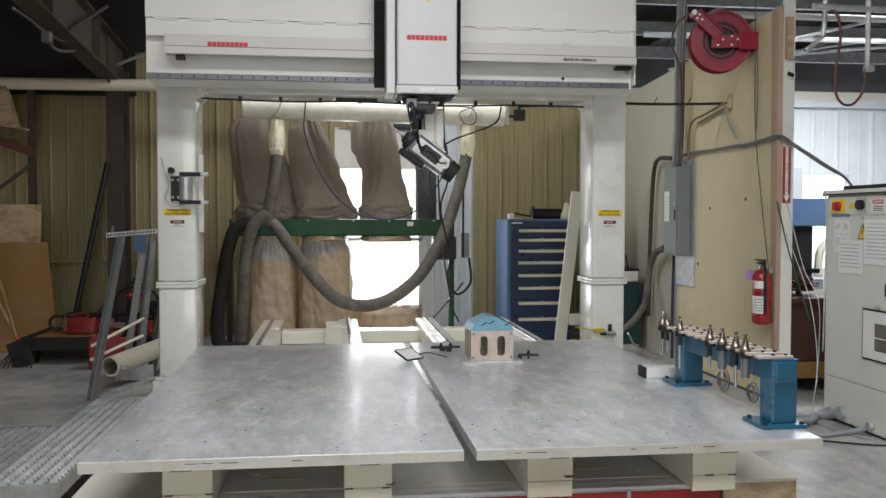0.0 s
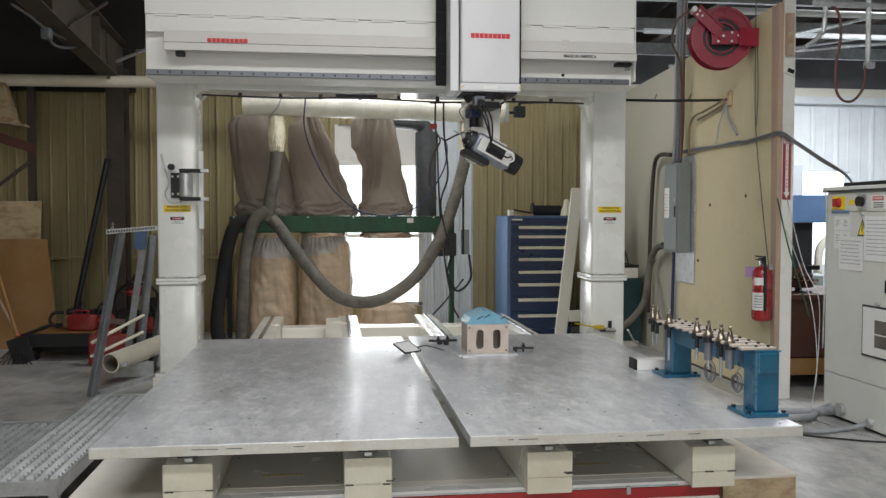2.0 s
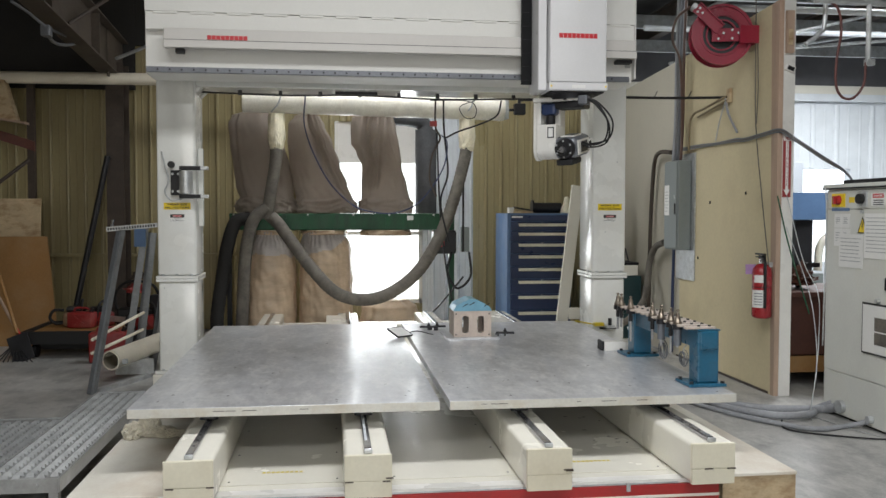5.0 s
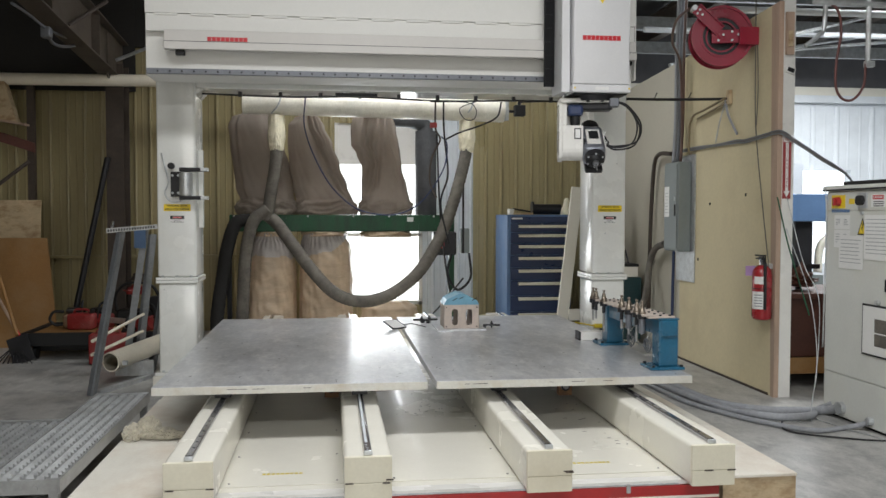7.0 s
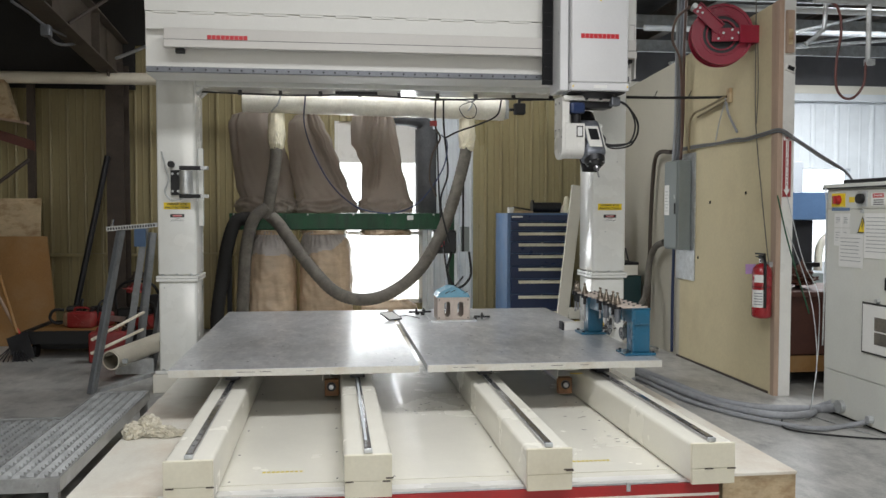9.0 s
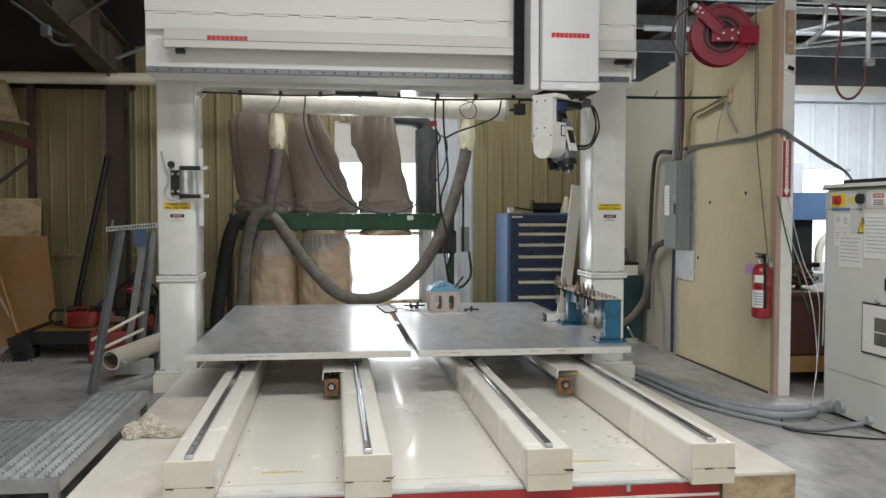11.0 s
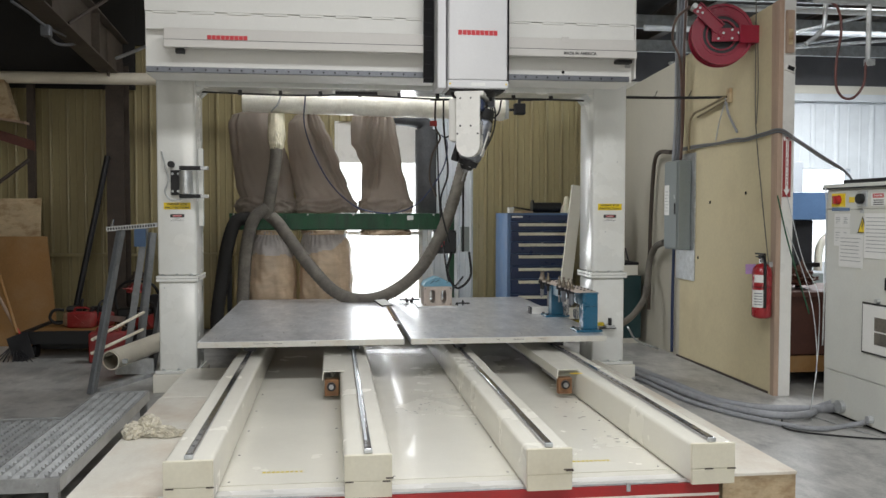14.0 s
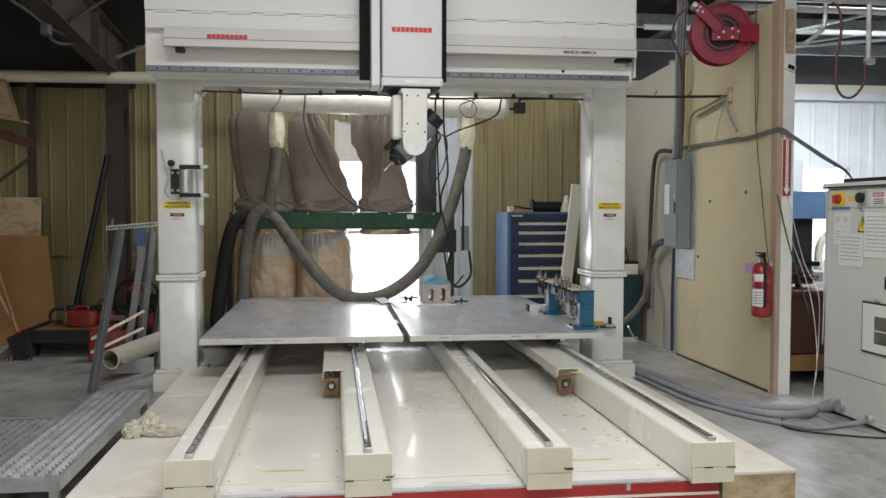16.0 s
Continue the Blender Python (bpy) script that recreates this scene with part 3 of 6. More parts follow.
part("front_ledge", B(0.2, 2.82, 3.872, 3.94, 0.178, 0.199), WHITE, router)
part("ledge_rail", B(0.44, 2.6, 3.866, 3.871, 0.178, 0.186), GALV, router)
part("red_skirt", B(0.22, 2.80, 3.86, 3.872, 0.0, 0.176), RED, router, "red front skirt with cream stripe")
part("stripe", B(0.22, 2.80, 3.8565, 3.8598, 0.115, 0.128), CREAM, router)
for x in (0.72, 2.34):
    part("hook", B(x, x + 0.02, 3.850, 3.866, 0.15, 0.19, bevel=0.003), GALV, router)
gr = bmesh.new()
for i in range(34):
    gx, gy, gs = rng.gauss(1.56, 0.07), rng.gauss(5.55, 0.16), rng.uniform(0.0015, 0.005)
    box(gr, gx - gs, gx + gs * rng.uniform(0.5, 3), gy - gs, gy + gs, 0.2046, 0.2052)
for i in range(16):
    gx, gy, gs = rng.uniform(2.1, 2.55), rng.uniform(4.5, 5.6), rng.uniform(0.002, 0.005)
    box(gr, gx - gs, gx + gs * 4, gy - gs, gy + gs, 0.2046, 0.2052)
grime = part("grime", gr, BROWNST, router, "dark grime specks")
grime["kind"] = "stuff"
part("crossmember", B(0.46, 2.62, 8.7, 8.95, 0.2045, 0.33, bevel=0.01), CREAM, router)
for x, y0 in ((1.02, 5.74), (2.59, 5.62)):
    sc = part("screw_cover", prism(bmesh.new(), [(x - 0.115, 0.345), (x - 0.11, 0.40), (x + 0.03, 0.40), (x + 0.03, 0.405), (x - 0.115, 0.405), (x - 0.12, 0.345)], "y", y0, 8.9), CREAM, router, "bent cream sheet cover")
    part("ball_screw", C((x - 0.06, y0 - 0.02, 0.30), (x - 0.06, 8.9, 0.30), 0.016, seg=12), STEEL, router, smooth=True)
    part("bearing_block", B(x - 0.105, x - 0.01, y0 + 0.01, y0 + 0.07, 0.235, 0.345, bevel=0.006), RUST, router, "rusty brown bearing block")
    part("bearing_ring", C((x - 0.06, y0 + 0.012, 0.30), (x - 0.06, y0 - 0.006, 0.30), 0.03, seg=14), DARKM, router)
wb = part("warning_bars", B(2.52, 2.6, 5.45, 5.48, 0.4055, 0.4065), YELLOW, router)

# timber walkways that flank the base
for x0, x1, lab in ((-0.2, 0.245, "worn white board walkway beside the machine base"), (2.835, 3.22, "worn white board walkway on a plywood crate")):
    wk = thing("board_walkway", lab, "platform", ((x0 + x1) / 2, 5, 0), group="board walkways")
    part("board", B(x0, x1, 3.9, 6.0, 0.186, 0.202, bevel=0.003), BOARD, wk)
    part("board", B(x0 + 0.008, x1, 6.006, 7.1, 0.186, 0.203, bevel=0.003), BOARD, wk)
    part("front_panel", B(x0 + 0.005, x1 - 0.005, 3.905, 3.93, 0, 0.185), WOODP, wk, "stained plywood front")
    part("side_panel", B(x0 + 0.005, x0 + 0.03, 3.935, 7.1, 0, 0.185), WOODP, wk)
    part("side_panel", B(x1 - 0.03, x1 - 0.005, 3.935, 7.1, 0, 0.185), WOODP, wk)
def crumple(cx, cy, cz, sx, sy, sz, seed, sub=4):
    bm = bmesh.new()
    bmesh.ops.create_icosphere(bm, subdivisions=sub, radius=1)
    for v in bm.verts:
        d = v.co.normalized()
        k = 0.55 + 0.8 * abs(noise.noise(d * 2.2 + Vector((seed, 0, 0)))) + 0.45 * abs(noise.noise(d * 6 + Vector((0, seed, 0))))
        v.co = Vector((cx + d.x * sx * k, cy + d.y * sy * k, cz + max(d.z * sz * k, -0.02)))
    return bm
RAG = material("dirty_cotton", (0.62, 0.58, 0.48), 0.9, vary=0.15, scale=25, grain=150, bump=0.2, dirt=(0.3, 0.27, 0.2), dirt_amount=0.5, dirt_scale=18)
rag = thing("rag", "crumpled off-white cotton rag on the board walkway", "cloth", (-0.04, 4.95, 0.203))
def bundled_cloth(lumps, seed):
    """A thrown-down cloth: rounded bundles with winding creases, run together."""
    bm = bmesh.new()
    for n, (cx, cy, cz, sx, sy, sz, turn) in enumerate(lumps):
        new_verts = bmesh.ops.create_icosphere(bm, subdivisions=5, radius=1)["verts"]
        ca, sa = math.cos(turn), math.sin(turn)
        for v in new_verts:
            d = v.co.normalized()
            q = d * 1.7 + Vector((seed + n * 3.1, 0, 0))
            warp = Vector((noise.noise(q), noise.noise(q + Vector((5, 9, 2))), noise.noise(q + Vector((1, 4, 8)))))
            deep = min(1.0, 3.2 * abs(noise.noise(Vector((d.x * 1.3, d.y * 2.6, d.z * 2.6)) + warp * 1.1 + Vector((n, seed, 0)))))
            fine = min(1.0, 3.0 * abs(noise.noise(d * 4.5 + warp * 2 + Vector((0, n, seed)))))
            k = 0.62 + 0.16 * warp.x + 0.30 * deep ** 0.6 + 0.10 * fine
            x, y = d.x * sx * k, d.y * sy * k
            v.co = Vector((cx + ca * x - sa * y, cy + sa * x + ca * y, max(cz + d.z * sz * k, 0.2032 + 0.001 * n)))
    return bm
part("cloth", bundled_cloth(((-0.135, 4.93, 0.235, 0.065, 0.055, 0.06, 0.9), (-0.05, 4.955, 0.255, 0.075, 0.06, 0.075, -0.5), (0.03, 4.935, 0.228, 0.085, 0.05, 0.045, -0.2), (0.11, 4.94, 0.215, 0.07, 0.035, 0.028, 0.3)), 3.7), RAG, rag, smooth=True)

# ---------------------------------------------------------------- tables
def table_top(x0, x1, seed):
    t = thing("machine_table", "worn grey aluminium machine table plate", "table", ((x0 + x1) / 2, 0, 0.480), group="twin machine tables")
    part("plate", B(x0, x1, 0.004, 3.05, 0.480, 0.525, bevel=0.002), ALU, t)
    part("front_edge", B(x0 + 0.001, x1 - 0.001, -0.002, 0.003, 0.4805, 0.523, bevel=0.001), ALU_EDGE, t, "pale worn front edge")
    r = random.Random(seed)
    for x in RX:
        if x0 < x < x1:
            for y in (0.25, 1.5, 2.75):
                part("bearing_block", B(x - 0.045, x + 0.045, y - 0.06, y + 0.06, 0.421, 0.4795, bevel=0.004), DARKM, t)
    for i in range(26):
        x, y = r.uniform(x0 + 0.05, x1 - 0.05), r.choice([r.uniform(0.03, 0.5), r.uniform(0.03, 2.9)])
        part("hole", C((x, y, 0.5252), (x, y, 0.5256), r.uniform(0.004, 0.008), seg=8), DARKM, t)
    for i in range(5):
        x = r.uniform(x0 + 0.1, x1 - 0.2)
        part("edge_nick", B(x, x + r.uniform(0.02, 0.09), -0.0032, -0.002, 0.505, 0.5075), DARKM, t)
    sm = bmesh.new()
    for i in range(60):
        x, y, a, ln = r.uniform(x0 + 0.1, x1 - 0.25), r.uniform(0.1, 2.9), r.gauss(0.3, 0.8), r.uniform(0.03, 0.22)
        box(sm, 0, ln, -0.0008, 0.0008, 0.5252, 0.5254, m=Matrix.Translation((x, y, 0)) @ Matrix.Rotation(a, 4, "Z"))
    sc = part("scratches", sm, COVER, t, "pale scratches")
    sc["kind"] = "stuff"
    return t
tables = [table_top(0.0, 1.499, 3), table_top(1.548, 3.05, 8)]

# ---------------------------------------------------------------- carriage and head (x is measured from the carriage middle)
carriage = thing("z_carriage", "white vertical machine carriage with red mark, riding on the bridge", "machine carriage", (0, 0, 2.3))
cv = part("cover", B(-0.212, 0.212, 6.08, 6.34, 2.405, 3.7, bevel=0.014, seg=3), CARR, carriage, smooth=True)
part("cover_skirt", B(-0.219, 0.219, 6.073, 6.34, 2.345, 2.403, bevel=0.010), CARR, carriage)
part("skirt_label", B(-0.05, 0.05, 6.0705, 6.0725, 2.362, 2.385), LABEL, carriage)
for x in (-0.202, 0.202):
    part("rivet", C((x, 6.0728, 2.375), (x, 6.0705, 2.375), 0.007, seg=8), YELLOW, carriage)
part("side_cover", B(-0.285, -0.222, 6.13, 6.42, 2.35, 3.7, bevel=0.008), CARR, carriage)
part("side_cover", B(0.2145, 0.222, 6.2, 6.42, 2.36, 3.7, bevel=0.002), CARR, carriage)
part("bellows_strip", B(-0.362, -0.288, 6.33, 6.361, 2.42, 3.7), BELLOWS, carriage, "black folded way cover")
part("bellows_strip", B(0.224, 0.275, 6.33, 6.361, 2.42, 3.7), BELLOWS, carriage, "black folded way cover")
for i in range(10):
    z = 2.45 + i * 0.1
    part("fold", B(-0.360, -0.290, 6.3275, 6.3295, z, z + 0.002), DARKM, carriage)
brand(carriage, -0.145, 6.08, 2.720, 0.285, 0.034)
part("triangle_sign", prism(bmesh.new(), [(-0.03, 3.03), (0.03, 3.03), (0, 2.985)], "y", 6.0765, 6.0795), YELLOW, carriage, "yellow warning triangle")
part("underside", B(-0.20, 0.20, 6.11, 6.40, 2.335, 2.347), DARK, carriage)
part("swivel_flange", C((0, 6.28, 2.30), (0, 6.28, 2.336), 0.15, 0.17, seg=28), DARKM, carriage, smooth=True)
for a in range(8):
    part("bolt", C((0.135 * math.cos(a * 0.785 + 0.2), 6.28 + 0.135 * math.sin(a * 0.785 + 0.2), 2.30), (0.135 * math.cos(a * 0.785 + 0.2), 6.28 + 0.135 * math.sin(a * 0.785 + 0.2), 2.288), 0.012, seg=6), DARKM, carriage)

# swivelling head, in its own space: the swivel axis is z, the arm lies at -y, the tilt axis at z = -0.35
head = thing("spindle_head", "white and black two-axis spindle head under the carriage", "machine head")
part("yoke_plate", B(-0.10, 0.11, -0.26, 0.12, -0.035, 0.0, bevel=0.01), WHITE, head)
part("yoke_body", B(-0.07, 0.09, -0.12, 0.13, -0.085, -0.036, bevel=0.012), DARKM, head)


def arm_outline(w, top, bottom, n=12):
    return [(-w, top)] + [(-w * math.cos(math.pi * k / n), bottom + w - w * math.sin(math.pi * k / n)) for k in range(n + 1)] + [(w, top)]


part("arm", prism(bmesh.new(), arm_outline(0.082, -0.20, -0.455), "y", -0.235, -0.085), WHITE, head)
part("arm_spine", B(-0.082, -0.01, -0.235, -0.085, -0.199, -0.012, bevel=0.006), WHITE, head)
part("arm_front", B(-0.012, 0.082, -0.236, -0.205, -0.199, -0.012, bevel=0.004), WHITE, head)
part("front_cover", prism(bmesh.new(), arm_outline(0.084, -0.012, -0.465), "y", -0.262, -0.237), WHITE, head, "white arm cover plate")
part("side_shell", B(-0.152, -0.083, -0.20, -0.09, -0.345, -0.04, bevel=0.018), WHITE, head)
dots(head, "screw", [(-0.055, -0.262, -0.05), (0.02, -0.262, -0.05), (-0.055, -0.262, -0.245), (0.02, -0.262, -0.245), (-0.075, -0.262, -0.30), (0.07, -0.262, -0.30)], 0.007, 0.003, (0, -1, 0), DARKM)
part("tilt_motor", B(0.0, 0.10, -0.20, -0.085, -0.13, -0.045, bevel=0.02), NAVY, head, "dark blue drive motor")
part("motor_neck", C((0.045, -0.14, -0.13), (0.045, -0.14, -0.20), 0.035, seg=16), DARKM, head)
part("control_label", B(0.082, 0.086, -0.15, -0.10, -0.30, -0.22), DARKM, head)
part("control_label_face", B(0.0862, 0.0872, -0.143, -0.107, -0.292, -0.228), LABEL, head)
part("cable_block", B(0.06, 0.14, 0.10, 0.17, -0.07, -0.005, bevel=0.008), DARKG, head)
for k, (dx, dz) in enumerate(((0, 0), (0.02, -0.015), (-0.015, 0.01))):
    part("cable", T([(0.11, 0.16, -0.03), (0.11 + dx, 0.24, -0.07 + dz), (0.09 + dx, 0.31 + 0.015 * k, -0.20 + dz), (0.06, 0.28 + 0.015 * k, -0.33 + dz), (0.03, 0.16, -0.36 + dz), (0.0, 0.09, -0.33)], 0.0065, seg=8), DARK if k else DARKM, head)
spindle = new("spindle")
spindle.parent = head
ORIGIN["spindle"] = Vector()
part("motor_shell", B(-0.078, 0.078, -0.082, 0.08, -0.115, 0.21, bevel=0.032, seg=3), SHELL, spindle, "scuffed grey motor shell", smooth=True)
part("side_cover", B(-0.055, 0.055, 0.0805, 0.09, -0.08, 0.19, bevel=0.005), WHITE, spindle)
part("dark_panel", B(-0.040, 0.040, 0.0902, 0.095, -0.02, 0.125, bevel=0.002), DARKM, spindle)
part("side_cover", B(0.0785, 0.089, -0.055, 0.05, -0.06, 0.13, bevel=0.005), WHITE, spindle, "white side panel")
part("dark_panel", B(0.0892, 0.093, -0.035, 0.035, 0.0, 0.10), DARKM, spindle)
part("end_cap", C((0, 0, 0.21), (0, 0, 0.285), 0.080, 0.074, seg=24), DARK, spindle, "black fan cap", smooth=True)
part("flank_box", B(-0.122, -0.079, -0.065, 0.065, -0.15, 0.06, bevel=0.012), DARK, spindle)
part("nose_ring", C((0, 0, -0.115), (0, 0, -0.155), 0.078, 0.068, seg=24), DARKM, spindle, smooth=True)
part("nose", C((0, 0, -0.155), (0, 0, -0.185), 0.054, 0.038, seg=20), DARK, spindle, smooth=True)
part("collet", C((0, 0, -0.18), (0, 0, -0.205), 0.024, 0.02, seg=12), STEEL, spindle, smooth=True)
part("cutter", C((0, 0, -0.205), (0, 0, -0.275), 0.006, seg=8), STEEL, spindle, smooth=True)
for a in range(6):
    x, y = 0.06 * math.cos(a * 1.047), 0.06 * math.sin(a * 1.047)
    part("nose_bolt", C((x, y, -0.14), (x, y, -0.158), 0.008, seg=6), GALV, spindle)
part("pivot_hub", C((0, -0.085, 0), (0, -0.06, 0), 0.08, seg=24), DARKM, spindle, smooth=True)
part("cable_tie", T([(0.02, 0.09, 0.13), (0.04, 0.11, 0.17), (0.0, 0.11, 0.2), (-0.03, 0.095, 0.17)], 0.007, seg=8), LABEL, spindle)
part("wire", T([(0.0, 0.09, 0.0), (0.012, 0.12, 0.06), (-0.01, 0.12, 0.13), (0.02, 0.09, 0.18)], 0.006, seg=8), DARK, spindle)
# ---------------------------------------------------------------- on the tables (y is measured from the table's front edge)
riders = []


def rider(name, label, category, place, group=""):
    t = thing(name, label, category, place, group)
    riders.append(t)
    return t


FZ = 0.525
fix = rider("casting_fixture", "pinkish machined block fixture with a pale blue moulded top", "fixture", (2.0, 2.2, FZ))
part("base_plate", B(1.80, 2.2, 2.04, 2.42, FZ + 0.0005, FZ + 0.014, bevel=0.002), ALU, fix)


def slotted_face(bm, x0, x1, y0, y1, z0, z1, slots, hw, sz0, sz1, n=8):
    """An upright plate facing -y with round-ended slots cut right through."""
    edges = [x0] + [e for s in slots for e in (s - hw, s + hw)] + [x1]
    for i in range(0, len(edges), 2):
        box(bm, edges[i], edges[i + 1], y0, y1, z0, z1)
    for s in slots:
        top = [(s - hw, z1), (s - hw, sz1)] + [(s - hw * math.cos(math.pi * k / n), sz1 + hw * math.sin(math.pi * k / n)) for k in range(1, n)] + [(s + hw, sz1), (s + hw, z1)]
        bot = [(s - hw, z0), (s - hw, sz0)] + [(s - hw * math.cos(math.pi * k / n), sz0 - hw * math.sin(math.pi * k / n)) for k in range(1, n)] + [(s + hw, sz0), (s + hw, z0)]
        prism(bm, top, "y", y0, y1)
        prism(bm, bot, "y", y0, y1)
    return bm


part("front_wall", slotted_face(bmesh.new(), 1.865, 2.145, 2.10, 2.125, FZ + 0.0145, FZ + 0.205, (1.95, 2.065), 0.026, FZ + 0.065, FZ + 0.145), CASTP, fix)
part("back_wall", slotted_face(bmesh.new(), 1.865, 2.145, 2.345, 2.37, FZ + 0.0145, FZ + 0.205, (1.95, 2.065), 0.026, FZ + 0.065, FZ + 0.145), CASTP, fix)
for x in (1.865, 2.12):
    part("side_wall", B(x, x + 0.025, 2.126, 2.344, FZ + 0.0145, FZ + 0.205), CASTP, fix)
tp = part("moulded_top", prism(bmesh.new(), [(1.86, 0.731), (2.15, 0.731), (2.13, 0.765), (2.035, 0.815), (1.985, 0.82), (1.885, 0.775)], "y", 2.1, 2.37), LBLUE, fix, "pale blue moulded top")
for a, b in (((1.90, 0.79), (1.98, 0.825)), ((1.95, 0.8), (2.05, 0.812)), ((2.06, 0.79), (2.1, 0.765))):
    part("ink_line", B(0, 0.045, 2.097, 2.0995, -0.003, 0.003, m=Matrix.Translation((a[0] + 0.03, 0, a[1] - 0.025)) @ Matrix.Rotation(-0.5, 4, "Y")), INK, tp)
dots(fix, "screw", [(x, 2.0995, z) for x in (1.88, 2.13) for z in (FZ + 0.03, FZ + 0.185)], 0.006, 0.003, (0, -1, 0), DARKM)
part("foot_bar", B(1.82, 1.90, 2.0, 2.03, FZ + 0.0005, FZ + 0.012), ALU, fix)


def clamp(place, turn):
    t = rider("toe_clamp", "small black steel toe clamp on the machine table", "clamp", place, "toe clamps")
    m = Matrix.Translation(place) @ Matrix.Rotation(radians(turn), 4, "Z")
    part("arm", B(-0.07, 0.07, -0.015, 0.015, 0.018, 0.034, bevel=0.003, m=m), DARKM, t)
    part("heel", B(-0.075, -0.045, -0.02, 0.02, 0.0005, 0.018, m=m), DARKM, t)
    part("stud", C(m @ Vector((0, 0, 0.001)), m @ Vector((0, 0, 0.06)), 0.007, seg=8), DARKM, t)
    part("nut", C(m @ Vector((0, 0, 0.034)), m @ Vector((0, 0, 0.046)), 0.014, seg=6), DARKM, t)


clamp((1.80, 2.62, FZ), 5)
clamp((2.27, 2.2, FZ), -8)
clamp((1.73, 2.60, FZ), 160)
sq = rider("square_bracket", "thin grey metal bracket lying across the table gap", "bracket", (1.53, 2.33, FZ))
msq = Matrix.Translation((1.475, 2.30, FZ + 0.024)) @ Matrix.Rotation(radians(38), 4, "Z") @ Matrix.Rotation(radians(22), 4, "X")
part("plate", B(-0.07, 0.07, -0.065, 0.065, 0.002, 0.010, m=msq), LABEL, sq)
for x0, x1, y0, y1 in ((-0.076, -0.07, -0.065, 0.065), (0.07, 0.076, -0.065, 0.065), (-0.07, 0.07, -0.071, -0.065), (-0.07, 0.07, 0.065, 0.071)):
    part("rim", B(x0, x1, y0, y1, 0.0006, 0.012, m=msq), DARKM, sq)
part("wire", T([(1.56, 2.45, FZ + 0.006), (1.63, 2.5, FZ + 0.008), (1.70, 2.38, FZ + 0.006), (1.73, 2.3, FZ + 0.006)], 0.0035, seg=6), DARKM, sq)

# tool stand
std = rider("tool_stand", "blue steel tool-holder stand bolted to the table", "tool rack", (2.985, 0.7, FZ))
for y in (0.17, 1.16):
    po = part("post", B(2.925, 3.045, y + 0.03, y + 0.15, FZ + 0.018, FZ + 0.30, bevel=0.008), BLUE, std)
    part("foot", B(2.865, 3.085 if y > 1 else 3.075, y - 0.005, y + 0.19, FZ + 0.0008, FZ + 0.018, bevel=0.003), BLUE, std)
    for x in (2.885, 3.06):
        for yy in (y + 0.015, y + 0.165):
            part("bolt", C((x, yy, FZ + 0.018), (x, yy, FZ + 0.03), 0.011, seg=6), DARKM, std)
part("beam", B(2.935, 3.035, 0.19, 1.32, FZ + 0.20, FZ + 0.299, bevel=0.006), BLUE, std)
part("top_plate", B(2.92, 3.05, 0.195, 1.33, FZ + 0.301, FZ + 0.308, bevel=0.002), BLUE, std)
for i in range(12):
    y = 0.21 + i * 0.095
    part("fork", B(2.86, 3.03, y, y + 0.035, FZ + 0.3085, FZ + 0.322, bevel=0.003), CASTP, std, "pinkish holder fork")
    part("fork_screw", C((3.0, y + 0.017, FZ + 0.322), (3.0, y + 0.017, FZ + 0.33), 0.008, seg=6), DARKM, std)
    part("fork_screw", C((2.94, y + 0.017, FZ + 0.322), (2.94, y + 0.017, FZ + 0.33), 0.008, seg=6), DARKM, std)


def holder(y, drop, bulky):
    t = rider("tool_holder", "steel taper tool holder with cutter hanging in the blue stand", "tool holder", (2.875, y, FZ + 0.31), "tool holders in the stand")
    bm = lathe(bmesh.new(), [(0.025, 0.0), (0.025, 0.016), (0.019, 0.018), (0.011, 0.056), (0.011, 0.062), (0.006, 0.064), (0.006, 0.072), (0.010, 0.074), (0.010, 0.081), (0.004, 0.084)], (2.875, y, FZ + 0.318), 14)
    part("taper", bm, HOLDER, t)
    part("collar", C((2.875, y, FZ + 0.318), (2.875, y, FZ + 0.29), 0.028, seg=16), DARKM, t, smooth=True)
    r = 0.021 if bulky else 0.012
    part("nut", C((2.875, y, FZ + 0.29), (2.875, y, FZ + 0.29 - (0.09 if bulky else 0.05)), r, seg=16), DARKG if bulky else DARKM, t, smooth=True)
    part("cutter", C((2.875, y, FZ + 0.25), (2.875, y, FZ + 0.31 - drop), 0.008, seg=8), STEEL, t, smooth=True)


for y, d, b in ((0.36, 0.12, True), (0.455, 0.17, False), (0.60, 0.15, True), (0.74, 0.13, False), (1.12, 0.2, False), (1.30, 0.13, False), (1.37, 0.15, False)):
    holder(y, d, b)
for y, r in ((0.66, 0.042), (0.36, 0.034)):
    t = rider("wire_coil", "coiled grey wire hanging from the tool stand", "wire", (2.93, y, FZ + 0.1), "wire coils")
    for k in range(4):
        part("loop", T([(2.90 + 0.007 * k, y + 0.004 * (k % 2) + (r + 0.004 * k) * math.cos(a * 0.5236), FZ + 0.13 - 0.005 * (k % 3) + (r + 0.003 * k) * math.sin(a * 0.5236)) for a in range(13)], 0.0026, seg=6, n=2), DARKG, t)
    part("hanger", T([(2.91, y, FZ + 0.13 + r), (2.92, y + 0.01, FZ + 0.185), (2.935, y, FZ + 0.205)], 0.003, seg=6), GALV, t)
wbx = rider("instrument_box", "small white box with a black end lying on the table", "box", (2.87, 1.52, FZ))
part("body", B(2.80, 3.0, 1.42, 1.52, FZ + 0.0006, FZ + 0.062, bevel=0.004), WHITE, wbx)
part("end", B(2.785, 2.80, 1.42, 1.53, FZ + 0.0006, FZ + 0.066, bevel=0.003), DARK, wbx)
